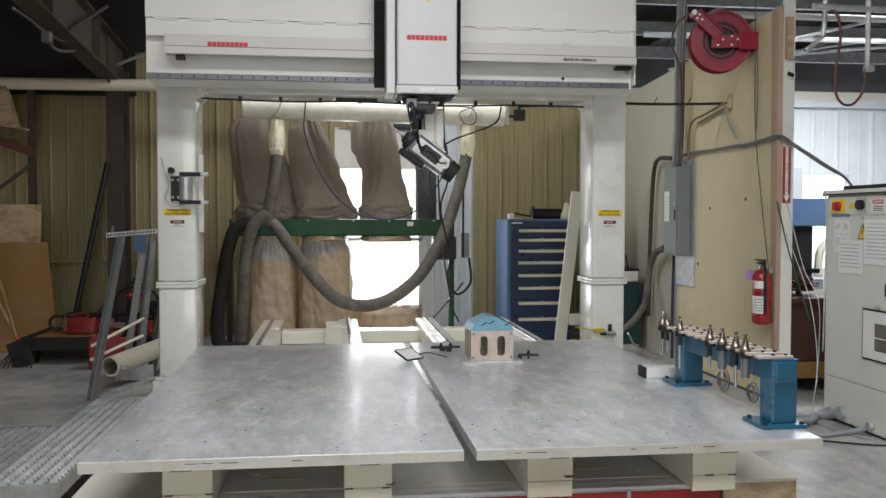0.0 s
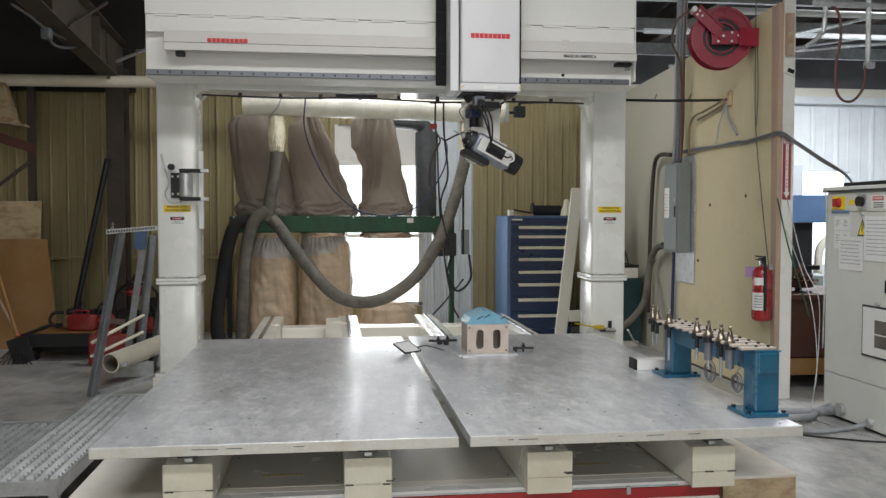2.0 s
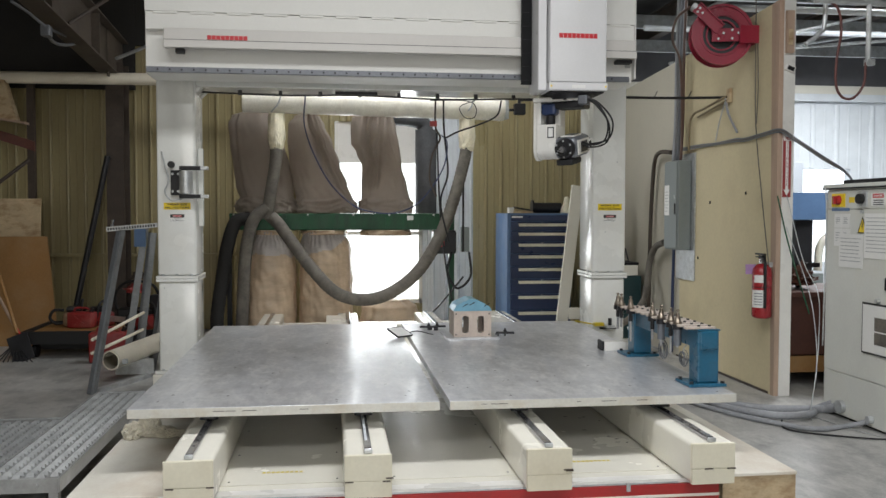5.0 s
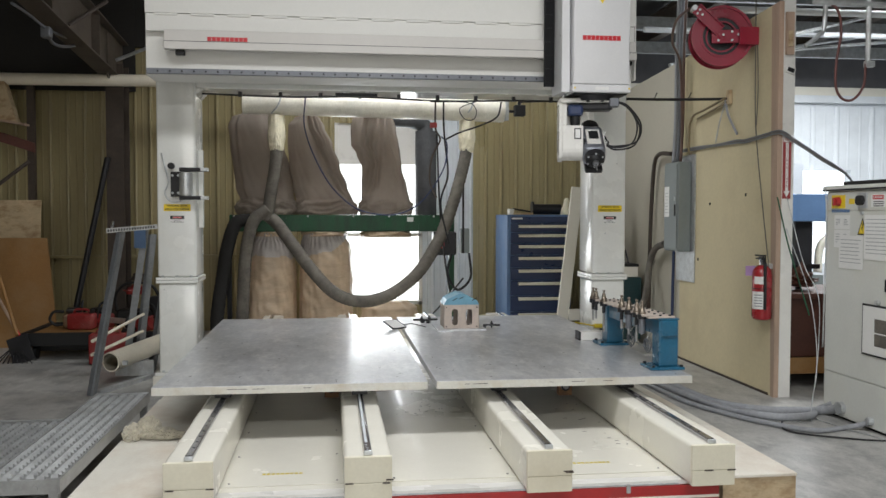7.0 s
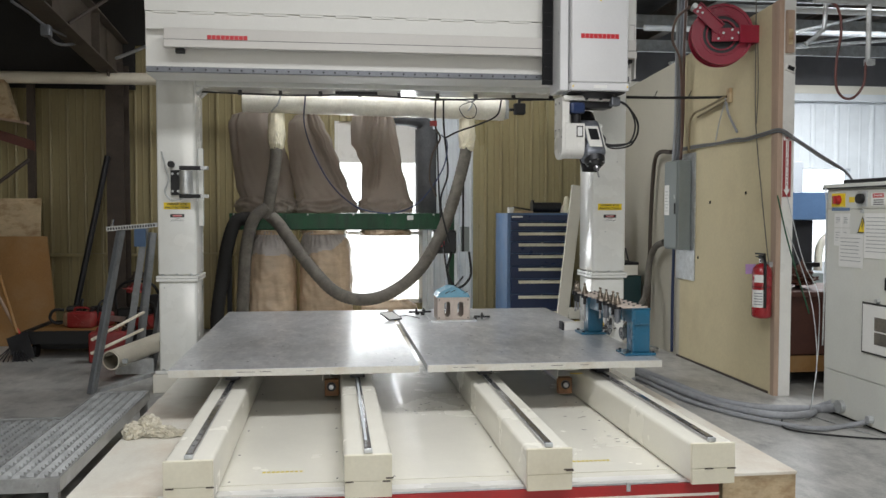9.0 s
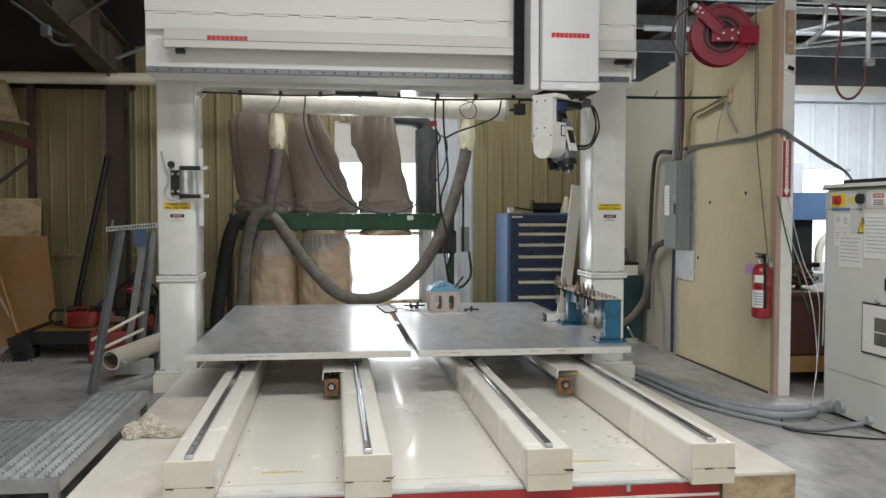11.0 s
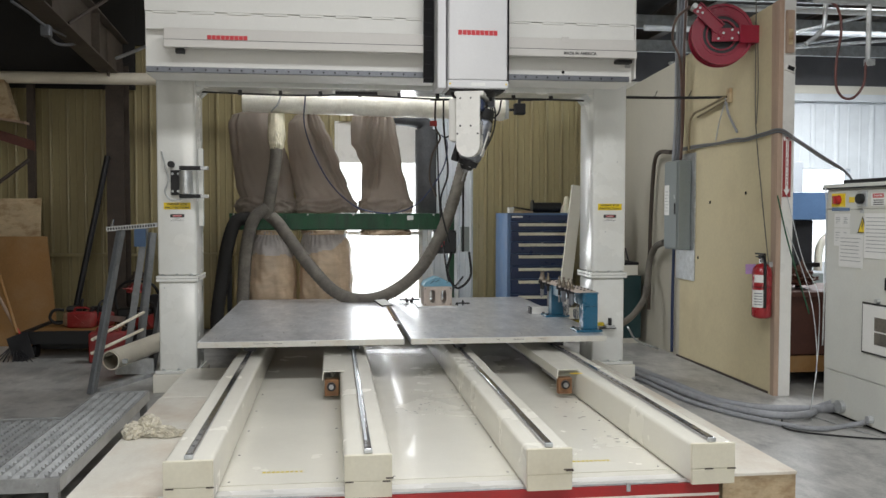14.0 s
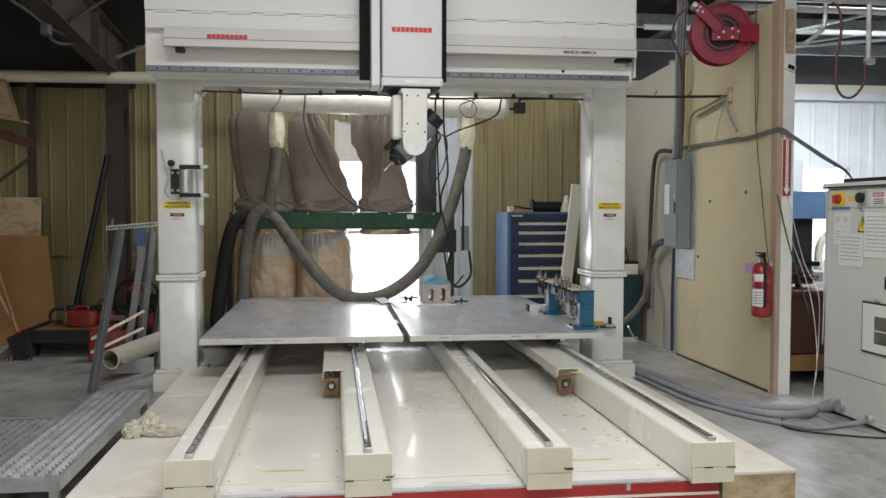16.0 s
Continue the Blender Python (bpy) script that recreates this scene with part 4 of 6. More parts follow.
tl = thing("limit_switch", "small dark limit switch with a yellow lead on the column", "switch", (3.33, 7.14, 0.46))
part("bracket", B(3.26, 3.40, 7.150, 7.1738, 0.46, 0.475), DARKM, tl)
part("body", B(3.29, 3.37, 7.08, 7.1738, 0.476, 0.50, bevel=0.003), GALV, tl)
part("plunger", C((3.33, 7.11, 0.50), (3.33, 7.11, 0.56), 0.016, seg=10), DARKM, tl)
part("lead", B(3.20, 3.285, 7.12, 7.1738, 0.49, 0.52, bevel=0.004), MUSTARD, tl, "yellow tape")
part("lead", T([(3.20, 7.15, 0.505), (3.12, 7.15, 0.52), (3.05, 7.2, 0.53)], 0.006, seg=6), MUSTARD, tl)

# ---------------------------------------------------------------- on the left column
br = thing("roller_guide", "black bracket with a silver roller on the column", "bracket", (-0.24, 7.12, 1.6))
part("plate", B(-0.315, -0.235, 7.13, 7.1685, 1.60, 1.80, bevel=0.004), DARK, br)
part("roller", C((-0.19, 7.10, 1.61), (-0.19, 7.10, 1.79), 0.052, seg=24), GALV, br, "brushed silver roller", smooth=True)
for z in (1.575, 1.80):
    part("arm", B(-0.235, -0.065, 7.05, 7.13, z, z + 0.03, bevel=0.004), DARK, br)
    part("arm_tip", B(-0.066, -0.01, 7.02, 7.10, z, z + 0.028, bevel=0.004), GALV, br)
part("knob", C((-0.305, 7.13, 1.845), (-0.305, 7.09, 1.845), 0.026, seg=18), DARK, br, smooth=True)
dots(br, "bolt", [(x, 7.13, z) for x in (-0.30, -0.255) for z in (1.63, 1.77)], 0.011, 0.006, (0, -1, 0), GALV)
part("wire", T([(-0.39, 7.16, 1.95), (-0.36, 7.14, 1.84), (-0.33, 7.13, 1.72), (-0.36, 7.13, 1.63), (-0.31, 7.12, 1.56), (-0.23, 7.12, 1.565)], 0.006, seg=6), GALV, br)

# ---------------------------------------------------------------- steel steps
def serrated(x0, x1, y0, y1, z, rows):
    """A plank of safety grating: a channel whose top carries rows of teeth."""
    bm = B(x0, x1, y0, y1, z - 0.012, z)
    w = (x1 - x0) / rows
    for i in range(rows):
        n = int((y1 - y0) / 0.048) - 1
        for k in range(n):
            y = y0 + 0.01 + k * 0.048 + (0.024 if round(x0 * 1000 / max(w, 0.001) / 1000) % 2 else 0)
            xx = x0 + (i + 0.5) * w
            v = [bm.verts.new(c) for c in ((xx - w * 0.38, y, z), (xx + w * 0.38, y, z), (xx + w * 0.38, y + 0.034, z), (xx - w * 0.38, y + 0.034, z), (xx - w * 0.24, y + 0.017, z + 0.014), (xx + w * 0.24, y + 0.017, z + 0.014))]
            for f in ((0, 1, 5, 4), (2, 3, 4, 5), (1, 2, 5), (3, 0, 4)):
                bm.faces.new([v[q] for q in f])
    return bm


def steps(x0, x1, y0, y1, z, planks, label):
    t = thing("grating_step", label, "step", ((x0 + x1) / 2, (y0 + y1) / 2, 0), "steel grating steps")
    w = (x1 - x0 - 0.02) / planks
    for i in range(planks):
        part("plank", serrated(x0 + 0.01 + i * w, x0 + 0.0092 + (i + 1) * w, y0 + 0.008, y1 - 0.008, z - 0.006, 1), TREAD, t)
    for xa, xb, ya, yb in ((x0, x0 + 0.009, y0, y1), (x1 - 0.009, x1, y0, y1), (x0 + 0.009, x1 - 0.009, y0, y0 + 0.007), (x0 + 0.009, x1 - 0.009, y1 - 0.007, y1)):
        part("rim", B(xa, xb, ya, yb, z - 0.065, z + 0.001, bevel=0.002), TREAD, t)
    for xx in (x0 + 0.012, x1 - 0.052):
        for yy in (y0 + 0.012, y1 - 0.052):
            part("leg", B(xx, xx + 0.04, yy, yy + 0.04, 0, z - 0.02), TREAD, t)
    part("bolt", C((x1 - 0.10, y0 - 0.001, z - 0.035), (x1 - 0.10, y0 - 0.012, z - 0.035), 0.012, seg=6), TREAD, t)
    return t


steps(-0.545, -0.215, 3.90, 5.76, 0.30, 6, "galvanised serrated steel grating step beside the machine")
steps(-1.18, -0.565, 3.6, 5.72, 0.15, 11, "lower galvanised serrated steel grating step")

# ---------------------------------------------------------------- left corner
RUSTRED = material("rusty_red_primer", (0.12, 0.045, 0.035), 0.7, vary=0.25, scale=8)
hb = thing("hardboard_sheet", "large brown hardboard sheet leaning on the wall", "board", (-2.7, 10, 0), "leaning boards")
part("sheet", prism(bmesh.new(), [(-3.6, 0), (-2.01, 0), (-2.155, 1.20), (-3.6, 1.20)], "y", -0.006, 0.006, m=Matrix.Translation((0, 9.85, 0.002)) @ Matrix.Rotation(radians(-6), 4, "X")), HARDB, hb)
hb = thing("fibre_board", "pale brown fibreboard sheet leaning on the wall", "board", (-2.9, 10.3, 0), "leaning boards")
part("sheet", B(-3.7, -2.335, -0.006, 0.006, 0, 1.625, m=Matrix.Translation((0, 10.2, 0.002)) @ Matrix.Rotation(radians(-6), 4, "X")), WOODP, hb)
lp = solid("leaning_pole", C((-2.05, 10.36, 0), (-1.635, 10.51, 2.12), 0.034, seg=12), DARKM, "dark pole leaning on the brown column", "pole", smooth=True)
hs = thing("wall_rack", "dusty brown steel rack with a rusty red arm on the wall", "rack", (-2.6, 10.4, 0))
part("upright", B(-2.49, -2.415, 10.40, 10.48, 0, 2.95), BROWNST, hs)
part("arm", prism(bmesh.new(), [(-3.6, 2.66), (-2.40, 2.27), (-2.40, 2.16), (-3.6, 2.55)], "y", 10.34, 10.399), RUSTRED, hs, "rusty red rack arm")
part("brace", T([(-2.46, 10.37, 2.06), (-3.3, 10.37, 1.40)], 0.022, seg=6, n=1), BROWNST, hs)
pb = thing("plywood_box", "pale plywood offcut box on the wall rack", "box", (-2.8, 10.3, 2.5))
part("body", prism(bmesh.new(), [(-3.5, 2.645), (-2.53, 2.48), (-2.60, 2.72), (-2.66, 2.94), (-3.5, 2.96)], "y", 10.2, 10.335), WOODP, pb)
part("lip", prism(bmesh.new(), [(-3.5, 2.62), (-2.44, 2.45), (-2.44, 2.475), (-3.5, 2.644)], "y", 10.17, 10.335), PINK, pb)
ct = thing("flat_cart", "low black steel cart with a worn wooden deck", "cart", (-1.5, 9.3, 0))
part("frame", B(-2.12, -0.75, 8.98, 9.03, 0.14, 0.27, bevel=0.004), DARK, ct)
part("frame", B(-2.12, -0.75, 9.85, 9.9, 0.14, 0.27, bevel=0.004), DARK, ct)
part("frame", B(-2.12, -2.07, 9.031, 9.849, 0.14, 0.27, bevel=0.004), DARK, ct)
part("deck", B(-2.07, -0.75, 9.031, 9.849, 0.22, 0.245), HARDB, ct)
part("skirt", B(-2.05, -0.8, 9.2, 9.25, 0.06, 0.21), DARK, ct)
for x in (-2.0, -0.9):
    for y in (9.08, 9.78):
        part("wheel", C((x - 0.02, y, 0.07), (x + 0.02, y, 0.07), 0.07, seg=16), DARK, ct)


TANPL = material("dusty_tan_plastic", (0.22, 0.14, 0.08), 0.6, vary=0.3, scale=12)


def jerrycan(place, w, d, h, turn, lab):
    t = thing("fuel_can", lab, "fuel can", place, "red fuel cans")
    m = Matrix.Translation(place) @ Matrix.Rotation(radians(turn), 4, "Z")
    part("body", B(-w / 2, w / 2, -d / 2, d / 2, 0.001, h, bevel=0.025, m=m, seg=3), DULLRED, t, smooth=True)
    part("handle", T([m @ Vector((-w * 0.3, 0, h - 0.01)), m @ Vector((-w * 0.25, 0, h + 0.035)), m @ Vector((w * 0.2, 0, h + 0.035)), m @ Vector((w * 0.3, 0, h - 0.01))], 0.012, seg=8), DULLRED, t)
    part("cap", C(m @ Vector((w * 0.36, 0, h - 0.005)), m @ Vector((w * 0.42, 0, h + 0.04)), 0.024, seg=12), YELLOW if w < 0.27 else DARK, t)
    for k in (-1, 1):
        part("rib", B(-w * 0.32, w * 0.32, -0.006, 0.006, -0.008, 0.008, m=m @ Matrix.Translation((0, -d / 2 - 0.002, h * 0.5)) @ Matrix.Rotation(k * 0.7, 4, "Y")), DULLRED, t)


jerrycan((-1.20, 8.72, 0), 0.36, 0.18, 0.30, 5, "large red plastic fuel can on the floor")
jerrycan((-1.65, 9.44, 0.247), 0.27, 0.16, 0.17, -8, "small red plastic fuel can on the cart")


def chainsaw(place, turn, mat, lab):
    t = thing("chainsaw", lab, "chainsaw", place, "chainsaws on the cart")
    m = Matrix.Translation(place) @ Matrix.Rotation(radians(turn), 4, "Z")
    part("body", B(-0.13, 0.13, -0.08, 0.08, 0.001, 0.15, bevel=0.03, m=m, seg=3), mat, t, smooth=True)
    part("engine_cover", B(-0.10, 0.06, -0.07, 0.07, 0.151, 0.21, bevel=0.025, m=m), DARKM, t, smooth=True)
    part("front_handle", T([m @ Vector(p) for p in ((0.03, -0.09, 0.04), (0.05, -0.10, 0.17), (0.06, -0.06, 0.26), (0.06, 0.06, 0.26), (0.03, 0.09, 0.1))], 0.013, seg=8), DARK, t)
    part("rear_handle", T([m @ Vector(p) for p in ((-0.12, 0, 0.17), (-0.22, 0, 0.17), (-0.26, 0, 0.09), (-0.2, 0, 0.03), (-0.12, 0, 0.04))], 0.016, seg=8), DARK, t)
    part("guide_bar", B(0.13, 0.36, -0.004, 0.004, 0.05, 0.11, bevel=0.003, m=m), GALV, t)
    part("starter", C(m @ Vector((0, -0.081, 0.09)), m @ Vector((0, -0.1, 0.09)), 0.055, seg=18), mat, t, smooth=True)


chainsaw((-1.76, 9.62, 0.247), 12, TANPL, "dusty tan chainsaw on the cart")
chainsaw((-1.50, 9.60, 0.247), -30, DULLRED, "red chainsaw with black handles on the cart")
chainsaw((-0.98, 9.25, 0.245), 60, DULLRED, "red chainsaw among the tools on the cart")
mw = thing("engine_tool", "red and black small petrol engine tool on the cart", "engine", (-1.1, 9.6, 0.245))
part("base", B(-1.35, -0.8, 9.62, 9.84, 0.246, 0.42, bevel=0.02), DARK, mw)
part("tank", crumple(-1.13, 9.62, 0.62, 0.14, 0.11, 0.09, 2.0, 3), DULLRED, mw, smooth=True)
part("air_filter", crumple(-1.12, 9.68, 0.76, 0.10, 0.10, 0.07, 5.0, 3), BROWNST, mw, smooth=True)
part("guard", T([(-1.34, 9.6, 0.42), (-1.34, 9.58, 0.6), (-1.2, 9.56, 0.72), (-0.95, 9.56, 0.68), (-0.85, 9.6, 0.42)], 0.016, seg=8), DARK, mw)
part("muffler", B(-0.98, -0.82, 9.5, 9.62, 0.42, 0.58, bevel=0.02), DARKM, mw)

DULLSTEEL = material("dull_zinc_steel", (0.25, 0.26, 0.27), 0.55, 0.5, vary=0.2, scale=10)
sf = thing("slotted_steel_frame", "leaning grey slotted steel frame with a flat top rail", "rack", (-0.8, 7.7, 0))
def slotted_leg(a, b, w=0.042):
    a, b = Vector(a), Vector(b)
    d = (b - a).normalized()
    m = Matrix.Translation(a) @ d.to_track_quat("Z", "Y").to_matrix().to_4x4()
    ln = (b - a).length
    bm = box(bmesh.new(), -w / 2, w / 2, -0.003, 0.0, 0, ln, m=m)
    box(bm, -w / 2, -w / 2 + 0.003, 0.0, w, 0, ln, m=m)
    box(bm, w / 2 - 0.003, w / 2, 0.0, w, 0, ln, m=m)
    k = 0.04
    while k < ln - 0.03:
        box(bm, -0.007, 0.007, -0.0045, -0.0031, k, k + 0.025, mat=1, m=m)
        k += 0.055
    return bm
part("leg", slotted_leg((-0.937, 7.14, 0), (-0.80, 7.6, 1.305), 0.052), [DULLSTEEL, DARKM], sf)
for a, b in (((-0.90, 8.15, 0), (-0.71, 8.2, 1.33)), ((-0.80, 8.2, 0), (-0.67, 8.3, 1.27)), ((-0.70, 8.3, 0), (-0.55, 8.5, 1.1))):
    part("leg", slotted_leg(a, b, 0.055), [DULLSTEEL, DARKM], sf, "dull grey slotted leg")
TRM = Matrix.Translation((-0.86, 7.58, 1.305)) @ Matrix.Rotation(radians(-5), 4, "Y")
tr = B(-0.06, 0.36, -0.022, 0.022, 0.035, 0.038, m=TRM)
box(tr, -0.06, 0.36, -0.025, -0.022, 0, 0.038, m=TRM)
for i in range(18):
    box(tr, -0.05 + i * 0.022, -0.037 + i * 0.022, -0.0265, -0.0252, 0.008, 0.029, mat=1, m=TRM)
part("top_rail", tr, [GALV, DARKM], sf)
part("bolt", C((-0.88, 7.575, 1.34), (-0.87, 7.575, 1.40), 0.012, seg=8), STEEL, sf)
part("side_rail", C((-0.98, 7.3, 0.42), (-0.72, 8.0, 0.56), 0.014, seg=8), PVC, sf)
part("side_rail", C((-1.0, 7.35, 0.30), (-0.74, 8.05, 0.40), 0.014, seg=8), PVC, sf)
part("gusset", B(-0.817, -0.715, 8.1, 8.11, 1.150, 1.314), STEELB, sf, "blue-grey gusset plate")
part("floor_rail", B(-0.03, 0.03, 0, 1.5, 0.001, 0.035, m=Matrix.Translation((-0.92, 7.2, 0)) @ Matrix.Rotation(radians(-22), 4, "Z")), GALV, sf)
pv = bmesh.new()
for r0, flip in ((0.085, 1), (0.074, -1)):
    ps = [Vector((-0.90, 7.55, 0.205)), Vector((-0.45, 8.6, 0.30))]
    q = (ps[1] - ps[0]).to_track_quat("Z", "Y").to_matrix()
    rings = [[pv.verts.new(p + q @ Vector((r0 * math.cos(2 * math.pi * k / 28), r0 * math.sin(2 * math.pi * k / 28), 0))) for k in range(28)] for p in ps]
    for k in range(28):
        f = pv.faces.new((rings[0][k], rings[0][(k + 1) % 28], rings[1][(k + 1) % 28], rings[1][k])[::flip])
        f.smooth = True
    if flip == 1:
        outer = rings
for k in range(28):
    for e in (0, 1):
        pv.faces.new((outer[e][k], outer[e][(k + 1) % 28], rings[e][(k + 1) % 28], rings[e][k]))
pp = thing("plastic_pipe", "thick cream plastic pipe resting on the slotted frame", "pipe", (-0.7, 8.0, 0.12))
part("tube", pv, PVC, pp)
part("clip", B(-0.80, -0.76, 7.52, 7.56, 0.18, 0.215, bevel=0.003), GALV, pp)
part("cradle", B(-0.95, -0.62, 7.9, 7.93, 0.02, 0.155), GALV, pp)
rk = thing("rake", "leaf rake with an orange-banded wooden handle leaning in the corner", "rake", (-2.2, 8.9, 0))
part("handle", C((-2.10, 8.95, 0.22), (-2.75, 9.6, 1.0), 0.016, seg=10), PINK, rk, smooth=True)
part("band", C((-2.10, 8.95, 0.22), (-2.16, 9.01, 0.29), 0.02, seg=10), REDINK, rk)
for k in range(9):
    part("tine", T([(-2.10, 8.95, 0.22), (-2.14 + 0.03 * (k - 4) * 0.6, 8.88, 0.1), (-2.12 + 0.045 * (k - 4), 8.78, 0.006)], 0.006, seg=5, n=3), DARKM, rk)
sh = thing("shovel", "worn steel shovel leaning in the corner", "shovel", (-2.3, 8.9, 0))
part("blade", B(-0.10, 0.10, -0.004, 0.004, 0, 0.28, bevel=0.003, m=Matrix.Translation((-2.03, 8.85, 0.002)) @ Matrix.Rotation(radians(-18), 4, "X") @ Matrix.Rotation(radians(-22), 4, "Y")), DARKM, sh)
part("shaft", C((-2.13, 8.94, 0.26), (-2.6, 9.5, 1.2), 0.017, seg=10), HARDB, sh, smooth=True)

# ---------------------------------------------------------------- dust collector
def bag(cx, cy, zs, seed, sx=1.0, lean=0.0, folds=14, deep=0.05, ry=0.78, pleat=0.0):
    """A cloth bag: rings of (height, radius), with vertical folds and sag wrinkles."""
    bm, seg, rings = bmesh.new(), 120, []
    prof = []
    for (za, ra), (zb, rb) in zip(zs, zs[1:]):
        for k in range(12):
            t = k / 12
            prof.append((za + (zb - za) * t, ra + (rb - ra) * (t * t * (3 - 2 * t))))
    prof.append(zs[-1])
    for z, r in prof:
        ring = []
        for k in range(seg):
            a = 2 * math.pi * k / seg
            d = Vector((math.cos(a), math.sin(a), 0))
            w = deep * noise.noise(Vector((math.cos(a) * folds * 0.22 + seed, math.sin(a) * folds * 0.22, z * 0.7)))
            w += 0.6 * deep * noise.noise(Vector((d.x * 3.1 + z * 0.9, d.y * 3.1 + seed, z * 1.1)))
            w += 0.016 * noise.noise(Vector((d.x * 2.6, d.y * 2.6 + seed, z * 11)))
            low = max(0.0, 1 - (z - zs[0][0]) / 0.28)
            sag = noise.noise(Vector((d.x * 2.1 + seed, d.y * 2.1, 0.4))) * 1.6
            crease = 1 - 2 * abs(noise.noise(Vector((d.x * 1.9 + seed, d.y * 1.9, z * 17 + sag))))
            w += 0.045 * low * crease + 0.012 * low * noise.noise(Vector((d.x * 7, d.y * 7 + seed, z * 30)))
            if pleat:
                high = max(0.0, 1 - (zs[-1][0] - z) / 0.3)
                w += pleat * high * math.cos(26 * a + 3 * noise.noise(Vector((d.x * 2, d.y * 2, seed))))
            rr = r * (1 + w / 0.3)
            ring.append(bm.verts.new((cx + lean * (z - zs[0][0]) + rr * sx * d.x, cy + rr * ry * d.y, z)))
        rings.append(ring)
    for a, b in zip(rings, rings[1:]):
        for k in range(seg):
            bm.faces.new((a[k], a[(k + 1) % seg], b[(k + 1) % seg], b[k])).smooth = True
    bm.faces.new(rings[0][::-1])
    bm.faces.new(rings[-1])
    return bm


def draped(rows, cy, depth, seed, creases, cuff, gather=0.0, fill=None):
    """A hanging cloth bag from its edges at rising heights: round in plan, with slanting creases, a wrinkled cuff below
    the height cuff, pleats that fan out below the height gather, and a second material above the fill line."""
    bm, seg, prof = bmesh.new(), 144, []
    for a, b in zip(rows, rows[1:]):
        steps_here = max(3, int((b[0] - a[0]) / 0.014))
        for k in range(steps_here):
            t = k / steps_here
            e = t * t * (3 - 2 * t)
            prof.append((a[0] + (b[0] - a[0]) * t, a[1] + (b[1] - a[1]) * e, a[2] + (b[2] - a[2]) * e))
    prof.append(rows[-1])
    z0, z1, rings = rows[0][0], rows[-1][0], []
    for z, xl, xr in prof:
        mid, half = (xl + xr) / 2, (xr - xl) / 2
        up = (z - z0) / (z1 - z0)
        ring = []
        for k in range(seg):
            a = 2 * math.pi * k / seg
            c, d = math.cos(a), math.sin(a)
            c2, d2 = math.copysign(abs(c) ** 0.8, c), math.copysign(abs(d) ** 0.8, d)
            w = 0.018 * noise.noise(Vector((c * 2.1 + seed, d * 2.1, z * 1.6))) + 0.007 * noise.noise(Vector((c * 6 + z * 3, d * 6 + seed, z * 5)))
            if d < 0:
                for u0, u1, wide, deep, low in creases:
                    u = u0 + (u1 - u0) * up + 0.05 * noise.noise(Vector((seed, u0 * 9, z * 4)))
                    g = (c - u) / wide
                    w += deep * min(1.0, max(0.0, (z - low) / 0.15)) * (0.45 * math.exp(-(g - 1.3) ** 2) - math.exp(-g * g))
            if z < cuff:
                sag = 1.3 * noise.noise(Vector((c * 1.8 + seed, d * 1.8, 0.3)))
                fold = 1 - 3 * abs(noise.noise(Vector((c * 1.4 + seed, d * 1.4, z * 21 + sag))))
                w += min(1.0, (cuff - z) / 0.05) * (0.034 * fold + 0.012 * noise.noise(Vector((c * 9, d * 9 + seed, z * 40))))
            if gather:
                hi = max(0.0, 1 - (gather - z) / 0.22)
                w += 0.022 * hi * math.cos(34 * a + 4 * noise.noise(Vector((c * 2, d * 2, seed))))
                w += 0.014 * (1 - hi) * noise.noise(Vector((c * 3 + seed, d * 3, z * 9 + 2 * c)))
            ring.append(bm.verts.new((mid + (half + w * 0.8) * c2, cy + (depth + w) * d2, z)))
        rings.append(ring)
    for a, b in zip(rings, rings[1:]):
        for k in range(seg):
            f = bm.faces.new((a[k], a[(k + 1) % seg], b[(k + 1) % seg], b[k]))
            f.smooth = True
            if fill:
                u = math.cos(2 * math.pi * (k + 0.5) / seg)
                line = fill[0] + fill[1] * u + 0.05 * noise.noise(Vector((u * 3, seed, 0)))
                f.material_index = 1 if a[k].co.z > line else 0
    bm.faces.new(rings[0][::-1])
    bm.faces.new(rings[-1])
    return bm


dc = thing("dust_collector", "green dust collector with beige cloth filter bags", "dust collector", (1.0, 9.9, 0))
part("housing", B(-0.15, 2.28, 9.62, 10.1, 1.27, 1.455, bevel=0.012), GREEN, dc, "dark green sheet-metal housing")
for x in (0.45, 1.02, 1.56, 1.93):
    part("seam", B(x, x + 0.012, 9.612, 9.619, 1.275, 1.45), GREEN, dc)
dots(dc, "rivet", [(x, 9.62, 1.44) for x in (-0.1, 0.3, 0.7, 1.2, 1.6, 2.1)], 0.012, 0.006, (0, -1, 0), GALV)
part("plate_label", B(1.80, 1.87, 9.615, 9.6195, 1.38, 1.43), LABEL, dc)
